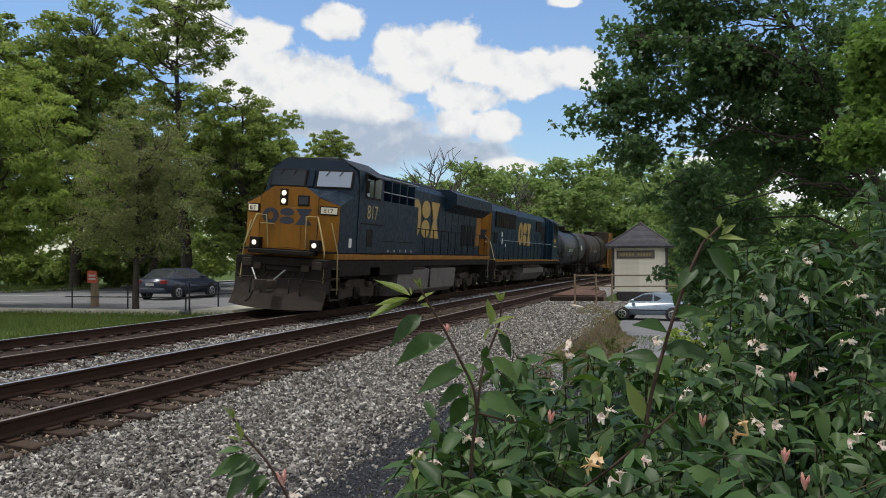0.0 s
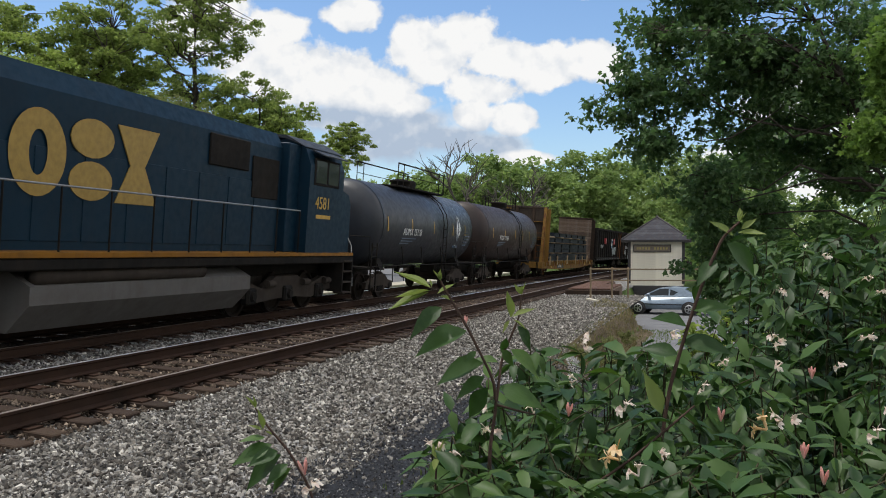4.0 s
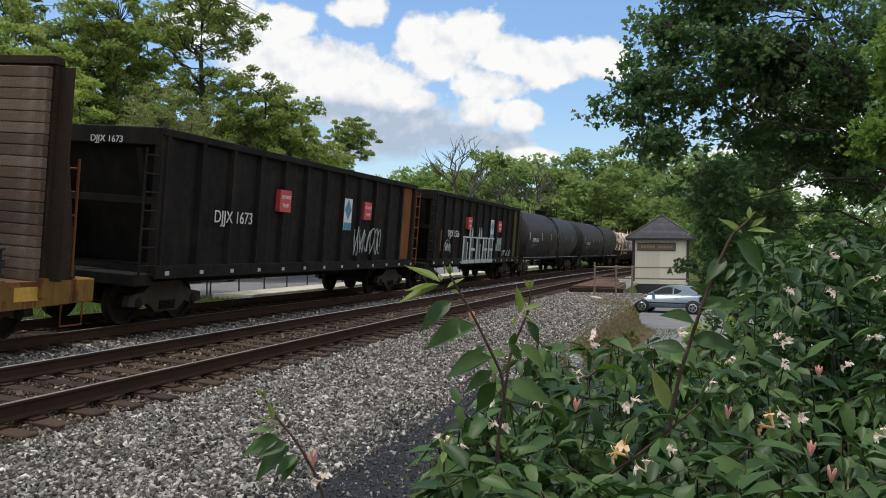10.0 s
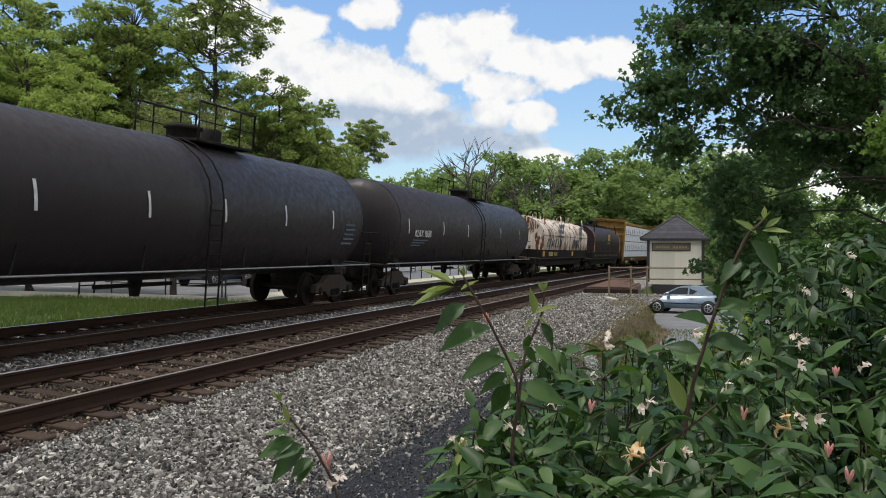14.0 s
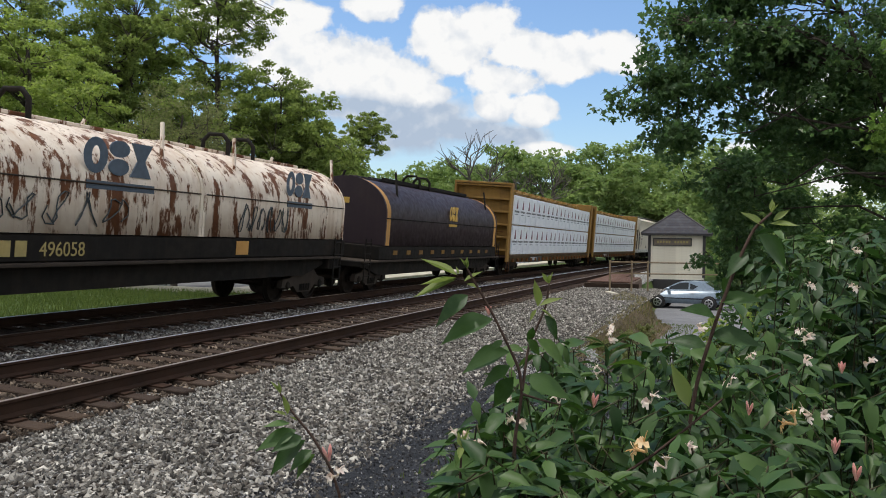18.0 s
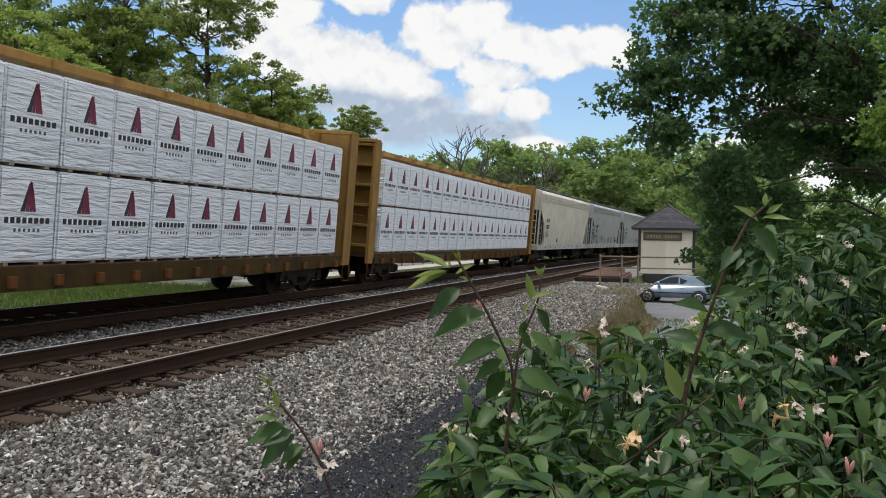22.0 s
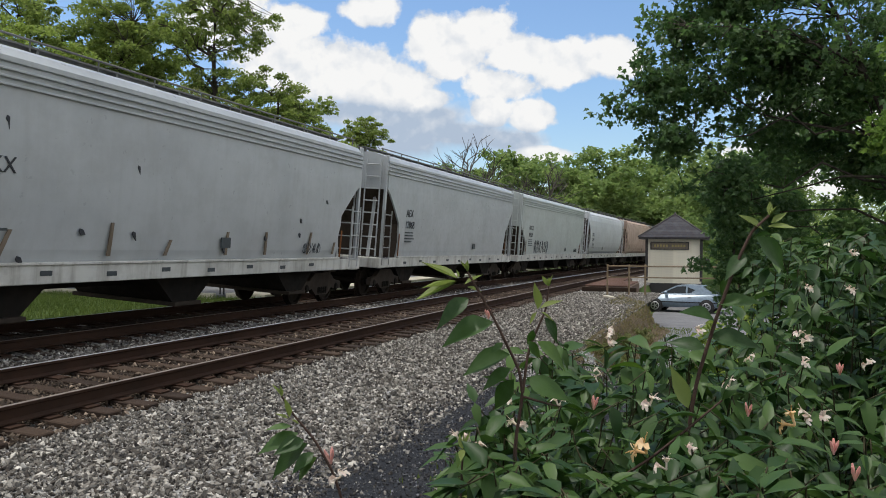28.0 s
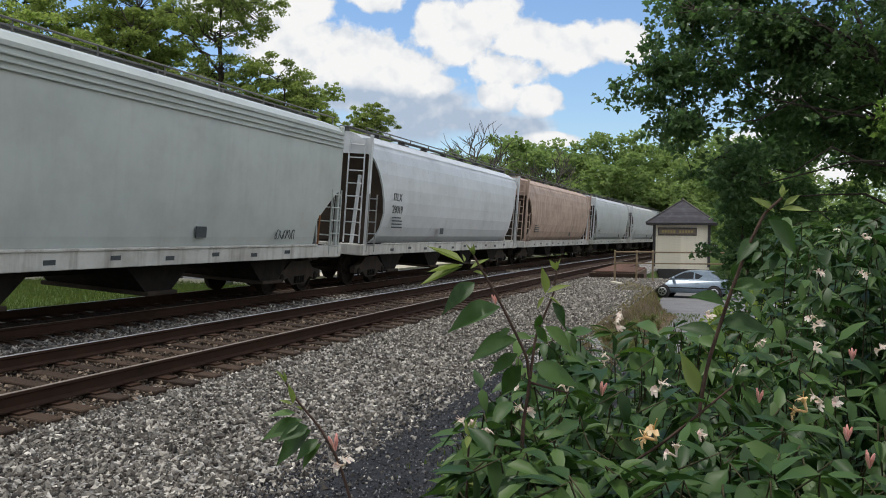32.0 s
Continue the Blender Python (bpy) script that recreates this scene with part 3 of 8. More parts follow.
def build_ground():
    xs = [-3000, -1200, -500, -220, -120, -70] + [-40 + 2.0 * k for k in range(26)] + [12 + 1.0 * k for k in range(54)] + [66 + 3.0 * k for k in range(6)] + [90, 110, 150, 250, 500, 1200, 3000]
    ys = [-3000, -1200, -500, -200, -90, -50, -30, -20] + [-14 + 1.0 * k for k in range(14)] + [.25 * k for k in range(21)] + [6, 8, 12, 16, 22, 30, 45, 70, 120, 250, 500, 1200, 3000]
    tagged(part("ground", grid(xs, ys, ground_z), M["turf"], kind="structure"), "grassy earth ground around the railway", "ground")
    g = Geo()
    ds = [1.4, 1.6, 2.2, 3.2, 5.2, 6.05, 6.6, 7.35, 8.1, 8.65, 9.2, 9.9, 11.39, 12.7, 13.6, 14.8]
    ss = list(range(-320, 0, 8)) + list(range(0, 40, 2)) + list(range(40, 280, 6))
    v = []
    for s in ss:
        e = .95 * step(12, 18, s) + draw_back(s)   # the shoulder draws back beside the yard
        for k, d in enumerate(ds):
            q = d + e * max(0, 1 - (d - 1.4) / 3.4)
            v.append(place(s, q, bed_z(q) if k else -.22))
    n = len(ds)
    g.add(v, [(i * n + j, (i + 1) * n + j, (i + 1) * n + j + 1, i * n + j + 1) for i in range(len(ss) - 1) for j in range(n - 1)], True)
    tagged(part("ballast_bed", g, M["bed"], kind="structure"), "grey crushed-stone ballast bed under the tracks", "ballast")
    for d0 in (NEAR, FAR):
        g = Geo()
        qs = [d0 - .70, d0 - .3, d0 + .3, d0 + .70]
        v = [place(s, d, bed_z(d) + .012) for s in ss for d in qs]
        g.add(v, [(i * 4 + j, (i + 1) * 4 + j, (i + 1) * 4 + j + 1, i * 4 + j + 1) for i in range(len(ss) - 1) for j in range(3)], True)
        tagged(part("stained_ballast", g, M["bed_dark"], kind="structure"), "oil-stained brown ballast between the rails", "ballast")
    # finer dark gravel path on the camera's side
    g = Geo()
    rnd = random.Random(3)
    edge = [3.05 + rnd.uniform(-.22, .22) for _ in range(46)]
    v = []
    for k in range(46):
        s = -8 + .48 * k
        q = -.10 * step(40, 45, k)
        v += [place(s, -2.5, -.085 + q), place(s, 1.5, -.084 + q), place(s, edge[k] - .5, -.082 + q), place(s, edge[k], bed_z(edge[k]) + .006 + q)]
    g.add(v, [(i * 4 + j, (i + 1) * 4 + j, (i + 1) * 4 + j + 1, i * 4 + j + 1) for i in range(45) for j in range(3)], True)
    tagged(part("gravel_path", g, M["dark_gravel"], kind="structure"), "dark fine gravel strip beside the ballast", "gravel path")
    tagged(part("yard", yard_grid(), M["asphalt"], kind="structure"), "grey asphalt yard below the track level", "yard")
    rows = [12.5 + 1.0 * k for k in range(26)]
    ds = [1.35, 1.5, 1.6, 1.75, 1.9, 2.0, 2.1, 2.25, 2.4, 2.6]
    rnd = random.Random(9)
    g = grid(rows, ds, lambda s, d: 0)
    g.v = [place(s, d + draw_back(s), ground_z(*place(s, d + draw_back(s))[:2]) + (.015 + rnd.uniform(0, .09) if 1.4 < d < 2.5 else -.06)) for s in rows for d in ds]
    tagged(part("earth_bank", g, M["soil"], kind="structure"), "bare brown earth bank below the ballast", "bank")


def build_track(name, d0, top, cant, label):
    tr = thing(name, label, "railway track", kind="structure")
    sc = math.sin(radians(cant))
    prof = [(-.07, -.175), (-.07, -.16), (-.012, -.135), (-.012, -.045), (-.036, -.03), (-.036, -.004), (-.030, 0), (.030, 0), (.036, -.004), (.036, -.03), (.012, -.045), (.012, -.135), (.07, -.16), (.07, -.175)]
    ss = list(range(-320, 280, 4))
    for y in (-.7525, .7525):
        # Near rails take the glintless colour, far ones the bright metal.
        for nm, pts, mat in (("rail", prof, M["rail"]), ("rail_head", [(-.036, -.006), (-.03, .0), (-.018, .003), (.018, .003), (.03, .0), (.036, -.006)], M["railhead" if y > 0 else "railhead_no_glint"])):
            g = Geo()
            z = top + y * sc
            v = [place(s, d0 + y + a, z + b) for s in ss for a, b in pts]
            n = len(pts)
            closed = n > 6
            g.add(v, [(i * n + j, i * n + (j + 1) % n, (i + 1) * n + (j + 1) % n, (i + 1) * n + j) for i in range(len(ss) - 1) for j in range(n if closed else n - 1)], not closed)
            part(nm, g, mat, tr)
    rnd = random.Random(int(d0 * 10))
    ties = [Geo().box(-.115, .115, -1.3 + .03 * k, 1.3 + .02 * k, -.18, 0, .012).mesh("tie", M["tie"]) for k in range(3)]
    plates = Geo().box(-.10, .10, -.95, -.56, 0, .02).box(-.10, .10, .56, .95, 0, .02).mesh("tie_plate", M["rail"])
    rest = Geo()
    for k in range(-560, 480):
        s = .555 * k + rnd.uniform(-.03, .03)
        m = along(s, d0 + rnd.uniform(-.05, .05), top - .196 + rnd.uniform(-.008, .008), cant) @ pose(0, 0, 0, 0, 0, rnd.uniform(-1.2, 1.2))
        if 1.0 < s < 70:
            t = part("tie", ties[k % 3], None, tr, m=m)
            if s < 28:
                part("tie_plate", plates, None, t)
        else:
            b = [m @ Vector((x, y, z)) for x in (-.115, .115) for y in (-1.3, 1.3) for z in (-.18, 0)]
            rest.add([q[:] for q in b], [(0, 1, 3, 2), (4, 6, 7, 5), (0, 4, 5, 1), (2, 3, 7, 6), (1, 5, 7, 3)])
    part("far_ties", rest, M["tie"], tr, kind="stuff")


def stones(n, s0, s1, d0, d1, size, seed, mat, name, label, power=1.6, lift=0.3):
    """Loose stones, thicker on the ground where the line is near."""
    r = np.random.RandomState(seed)
    s = s0 + (s1 - s0) * r.rand(n) ** power
    d = d0 + (d1 - d0) * r.rand(n)
    th = s / (RING + d)
    z = np.array([bed_z(q) for q in d])
    c = np.stack([(RING + d) * np.sin(th), (RING + d) * np.cos(th) - RING, z], 1)
    base = np.array([(-1, -.1, 0), (1, .1, 0), (0, -1, .2), (.1, 1, -.2), (0, 0, -.8), (-.1, 0, .8)], float)
    sc = size * (.5 + .9 * r.rand(n, 1, 1) ** 1.8) * (.6 + .7 * r.rand(n, 1, 3))
    v = (base[None] + .6 * (r.rand(n, 6, 3) - .5)) * sc
    q = r.randn(n, 4)
    q /= np.linalg.norm(q, axis=1, keepdims=True)
    w, x, y, zz = q.T
    R = np.stack([1 - 2 * (y * y + zz * zz), 2 * (x * y - zz * w), 2 * (x * zz + y * w), 2 * (x * y + zz * w), 1 - 2 * (x * x + zz * zz), 2 * (y * zz - x * w), 2 * (x * zz - y * w), 2 * (y * zz + x * w), 1 - 2 * (x * x + y * y)], 1).reshape(n, 3, 3)
    v = np.einsum("nij,nkj->nki", R, v) + c[:, None, :] + np.array([0, 0, size * lift]) + np.stack([0 * s, 0 * s, size * .55 * (r.rand(n) - .5)], 1)[:, None, :]
    f = np.array([(0, 2, 5), (2, 1, 5), (1, 3, 5), (3, 0, 5), (2, 0, 4), (1, 2, 4), (3, 1, 4), (0, 3, 4)])
    faces = (np.arange(n)[:, None, None] * 6 + f[None]).reshape(-1, 3)
    ob = new(name, numpy_mesh(name, v.reshape(-1, 3), faces, mat))
    return tagged(ob, label, "gravel", kind="stuff")


def lay_stones():
    stones(9000, 13, 38, 2.3, 2.85, .028, 7, M["stone"], "ballast_stones", "pale ballast stones along the edge of the bank", 1.3)
    stones(66000, 2.5, 38, 2.75, 6.2, .028, 1, M["stone"], "ballast_stones", "loose grey and white crushed ballast stones", 1.5)
    stones(9000, 2.5, -9, 2.75, 6.2, .030, 11, M["stone"], "ballast_stones", "loose grey crushed ballast stones behind the viewpoint", 1.4)
    stones(30000, 3, 36, 6.1, 8.75, .027, 2, M["stone_dusty"], "ballast_stones", "dusty ballast stones lying between the near ties", 1.6, .95)
    stones(16000, 4, 44, 8.6, 10.3, .032, 3, M["stone"], "ballast_stones", "pale ballast stones between the two tracks", 1.5)
    # Far-track stones, tinted darker than those of the near track.
    stones(6000, 8, 48, 10.2, 13.8, .032, 4, M["stone_deep_brown"], "ballast_stones", "dark brown ballast stones on the far track", 1.4, .05)
    stones(21000, 2.3, 14, 1.0, 3.25, .011, 5, M["stone_dark"], "path_stones", "fine dark stones covering the gravel path", 1.5, 2.2)
    stones(1500, 2.3, 14, 1.2, 3.3, .020, 6, M["stone"], "path_stones", "pale stones scattered over the dark gravel", 1.5, 1.2)


build_ground()
build_track("track_near", NEAR, TOP_N, CANT_N, "empty near railway track, rusty rails on worn ties")
build_track("track_far", FAR, TOP_F, CANT_F, "far railway track that carries the freight train")
lay_stones()


# The train. Each vehicle: x along it (front towards -x), the near side -y, z from the rail head.
JOINS = [21.5, 43.7, 65.7, 79.55, 93.9, 115.6, 132.4, 148.9, 168.0, 189.3, 206.6, 223.45, 248.5, 272.6, 291.35, 308.6, 326.7, 346.85, 366.5, 386.5, 405.3, 424.5, 443.7]
TRAIN = []    # (thing, metres along at the start, pose on its vehicle)
WHEELS = []   # (wheelset, x, radius, metres along at the start)
TRUCKS = {}


def lettering(text, size, mat, parent, x, z, y=-1.5, tilt=0.0, name="lettering", depth=.004, turn=0.0):
    """Painted characters on a side; x is their left end, z their foot."""
    cu = bpy.data.curves.new(name, "FONT")
    cu.body, cu.size, cu.extrude = text, size * 1.38, depth
    tmp = new(name, cu)
    me = bpy.data.meshes.new_from_object(tmp.evaluated_get(bpy.context.evaluated_depsgraph_get()))
    bpy.data.objects.remove(tmp)
    me.materials.clear()
    me.materials.append(mat)
    return part(name, me, None, parent, m=pose(x, y, z, 90 + tilt, 0, turn))


def bars(rows, mat, parent, y=-1.5, name="marking", t=.006):
    """Plain painted bars on a side: (x, z, width, height) each."""
    for x, z, w, h in rows:
        part(name, Geo().box(x, x + w, y - t, y + .01, z, z + h), mat, parent)


def emblem(mat, parent, x0, x1, z0, z1, y, m=None):
    """Three bold plain shapes side by side: an oval ring, two bars, an hourglass."""
    w, h, t = (x1 - x0) / 3, z1 - z0, .012
    def oval(cx, cz, a, b, n=28):
        return [(cx + a * math.cos(2 * math.pi * k / n), cz + b * math.sin(2 * math.pi * k / n)) for k in range(n)]
    g = Geo()
    cx, cz = x0 + w * .5, (z0 + z1) / 2
    o, i = oval(cx, cz, w * .5, h * .5), oval(cx, cz, w * .16, h * .26)
    n = len(o)
    v = [(p[0], y - t, p[1]) for p in o] + [(p[0], y - t, p[1]) for p in i]
    g.add(v, [(k, (k + 1) % n, n + (k + 1) % n, n + k) for k in range(n)])
    part("emblem_ring", g, mat, parent, m=m)
    a = x0 + w * 1.06
    part("emblem_bar", Geo().prism(oval(a + w * .45, cz + h * .26, w * .44, h * .24, 20), y - t, y + .01, "y"), mat, parent, m=m)
    part("emblem_bar", Geo().prism(oval(a + w * .45, cz - h * .26, w * .44, h * .24, 20), y - t, y + .01, "y"), mat, parent, m=m)
    a = x0 + w * 2.02
    part("emblem_hourglass", Geo().prism([(a, z0), (x1, z0), (x1 - w * .32, cz), (x1, z1), (a, z1), (a + w * .32, cz)], y - t, y + .01, "y"), mat, parent, m=m)


def squiggle(mat, parent, x0, x1, z0, z1, y, n, seed, r=.022, tilt=0.0):
    """Sprayed strokes that cannot be read."""
    rnd = random.Random(seed)
    w = (x1 - x0) / n
    for k in range(n):
        pts, a = [], rnd.uniform(0, 6)
        ax, az, ph = rnd.uniform(.25, .5) * w, rnd.uniform(.35, .5) * (z1 - z0), rnd.uniform(1.2, 2.3)
        for i in range(15):
            u = i / 14 * 2 * math.pi
            zz = (z0 + z1) / 2 + az * math.sin(u * ph + a)
            pts.append((x0 + (k + .5) * w + ax * math.cos(u + a) + .12 * w * math.sin(3 * u), y + tilt * (zz - z0), zz))
        part("spray_stroke", Geo().tube(pts, r, 4), mat, parent)


def tag_blocks(parent, x0, x1, z0, z1, y, seed):
    """A large sprayed piece in pale blocky strokes, past reading."""
    rnd = random.Random(seed)
    n = 5
    w, h = (x1 - x0) / n, z1 - z0
    for k in range(n):
        a = x0 + w * k
        strokes = [(a + .02, z0, a + w * .20, z1), (a + w * .02, z0, a + w * .92, z0 + h * .14), (a, z1 - h * .06, a + w, z1)]
        if k != 1:
            strokes.append((a + w * .62, z0, a + w * .72, z0 + h * rnd.uniform(.6, .98)))
        if k in (1, 3, 4):
            strokes.append((a + w * .30, z0 + h * .48, a + w * .85, z0 + h * .58))
        for p, q, r, u in strokes:
            lean = rnd.uniform(-.05, .05)
            part("spray_block", Geo().prism([(p, q), (r, q), (r + lean, u), (p + lean, u)], y - .004, y, "y"), M["spray"], parent)
        part("spray_fill", Geo().prism([(a + w * .22, z0 + h * .15), (a + w * .6, z0 + h * .15), (a + w * .6, z1 - h * .08), (a + w * .22, z1 - h * .08)], y + .002, y + .01, "y"), M["spray_dark"], parent)
    for k in range(4):
        a = x0 + .9 + k * .35 + (k > 1) * .8
        part("spray_drip", Geo().prism([(a, z1 + .02), (a + .22, z1 + .02), (a + .16, z1 + .42), (a + .12, z1 + .2), (a + .06, z1 + .46)], y - .003, y + .002, "y"), M["spray"], parent)


def rung_ladder(x, y, z0, z1, w, n, along_x=True, r=.018):
    g = Geo()
    d = (w, 0) if along_x else (0, w)
    g.tube([(x, y, z0), (x, y, z1)], r * 1.3, 5)
    g.tube([(x + d[0], y + d[1], z0), (x + d[0], y + d[1], z1)], r * 1.3, 5)
    for k in range(n):
        z = z0 + (z1 - z0) * (k + .6) / n
        g.tube([(x, y, z), (x + d[0], y + d[1], z)], r, 5)
    return g


def wheelset_mesh(r):
    g = Geo()
    for sy in (-1, 1):
        g.lathe([(sy * .64, .09), (sy * .64, .13), (sy * .685, r * .30), (sy * .705, r * .82), (sy * .665, r + .025), (sy * .695, r + .025), (sy * .705, r), (sy * .80, r - .008), (sy * .80, r * .86), (sy * .745, r * .80), (sy * .735, r * .32), (sy * .80, r * .26), (sy * .80, .09)], 24, "y", smooth=False)
    g.lathe([(-.98, .07), (-.8, .085), (.8, .085), (.98, .07)], 12, "y")
    for k in range(3):
        a = 2 * math.pi * k / 3
        for sy in (-1, 1):
            g.lathe([(sy * .985, .016), (sy * 1.005, .016)], 6, "y", (math.cos(a) * .045, 0, math.sin(a) * .045), smooth=False)
    return g


def truck(parent, x, mid, kind="freight"):
    """A bogie with its side frames, bolster, springs and wheelsets; built once for each kind."""
    xs, r = {"freight": ((-.89, .89), .455), "loco": ((-1.88, 0, 1.88), .53)}[kind]
    if kind not in TRUCKS:
        if kind == "freight":
            g = Geo().box(-.24, .24, -1.02, 1.02, .42, .80, .03)
            tr = part("truck", g, M["grime"], parent)
            for sy in (-1, 1):
                y = sy * 1.06
                top = [(-1.2, .40), (-1.16, .60), (-.75, .66), (-.45, .86), (.45, .86), (.75, .66), (1.16, .60), (1.2, .40), (.82, .38), (.60, .44), (.36, .26), (-.36, .26), (-.60, .44), (-.82, .38)]
                s = Geo().prism(top, y - .07, y + .07, "y")
                part("side_frame", s, M["grime"], tr)
                for sx in (-.89, .89):
                    part("bearing_cap", Geo().lathe([(sy * .98, .11), (sy * 1.14, .11), (sy * 1.17, .07)], 12, "y", (sx, 0, r)), M["dark"], tr)
                for sx in (-.2, -.07, .07, .2):
                    part("spring", Geo().tube([(sx + .05 * math.cos(a), sy * 1.14 + .04 * math.sin(a), .30 + .028 * a / 3.14 * .5) for a in [k * .9 for k in range(44)]], .011, 4), M["dark"], tr)
            part("brake_beam", Geo().tube([(-.45, -.8, .38), (-.45, .8, .38)], .04, 6).tube([(.45, -.8, .38), (.45, .8, .38)], .04, 6), M["dark"], tr)
        else:
            tr = part("truck", Geo().box(-2.3, 2.3, -.7, .7, .62, .95, .04), M["grime"], parent)
            for sy in (-1, 1):
                y = sy * 1.1
                top = [(-2.7, .55), (-2.65, .85), (-2.2, .92), (-1.3, .70), (-.6, .98), (.6, .98), (1.3, .70), (2.2, .92), (2.65, .85), (2.7, .55), (2.25, .50), (1.5, .36), (.5, .42), (-.5, .42), (-1.5, .36), (-2.25, .50)]
                part("side_frame", Geo().prism(top, y - .09, y + .09, "y"), M["grime"], tr)
                for sx in xs:
                    part("axle_box", Geo().box(sx - .22, sx + .22, sy * 1.05, sy * 1.28, r - .2, r + .2, .05).lathe([(sy * 1.28, .13), (sy * 1.34, .10)], 10, "y", (sx, 0, r)), M["dark"], tr)
                for sx in (-2.35, -1.0, .95, 2.3):
                    part("brake_cylinder", Geo().lathe([(-.17, .09), (.17, .09)], 10, "x", (sx, sy * 1.25, .80)), M["grime"], tr)
                part("sand_pipe", Geo().tube([(-2.7, sy * 1.0, .9), (-2.55, sy * 1.0, .4), (-2.45, sy * .85, .12)], .025, 5), M["dark"], tr)
        ws = wheelset_mesh(r).mesh("wheelset", M["wheel"])
        for sx in xs:
            w = part("wheelset", ws, None, tr, "dull brown steel wheels on an axle")
            w.matrix_basis = pose(sx, 0, r)
        tr.matrix_basis = pose(x, 0, 0)
        TRUCKS[kind] = tr
    else:
        tr = copy_thing(TRUCKS[kind], pose(x, 0, 0))
        tr.parent = parent
    for w in tr.children:
        if w.name.startswith("wheelset"):
            WHEELS.append((w, r, mid))
    return tr


def couplers(parent, half, z=.84):
    for s in (-1, 1):
        g = Geo().box(s * (half - 1.0), s * (half - .35), -.13, .13, z - .12, z + .12, .03)
        g.prism([(s * (half - .36), -.11), (s * (half - .02), -.16), (s * (half + .1), .02), (s * (half - .04), .17), (s * (half - .36), .13)], z - .15, z + .15, "z")
        part("coupler", g, M["grime"], parent)
        part("brake_hose", Geo().tube([(s * (half - .5), .35, z - .1), (s * (half - .25), .36, z - .42), (s * (half + .02), .3, z - .46)], .03, 6), M["dark"], parent)


def stand(thing_, mid, off=None):
    TRAIN.append((thing_, mid, off or Matrix.Identity(4)))


def handrail(parent, xs, y, z0, z1, mat, n_mid=False):
    """Posts with a top rail."""
    for x in xs:
        part("stanchion", Geo().tube([(x, y, z0), (x, y, z1)], .019, 5), M["dark"], parent)
    part("top_rail", Geo().tube([(xs[0], y, z1), (xs[-1], y, z1)], .02, 6), mat, parent)


def loco_steps(parent, x, sy, mat):
    """Corner stairwell with its treads and the bent grab rails."""
    y = sy * 1.5
    part("step_well", Geo().box(x - .05, x + .02, y - sy * .85, y, .45, 1.6, .01).box(x + .62, x + .69, y - sy * .5, y, .35, 1.6, .01), M["dark"], parent)
    for k in range(4):
        z = .40 + .31 * k
        part("step_tread", Geo().box(x, x + .62, y - sy * (.30 + .06 * k), y + sy * .02, z, z + .05, .008), mat, parent)


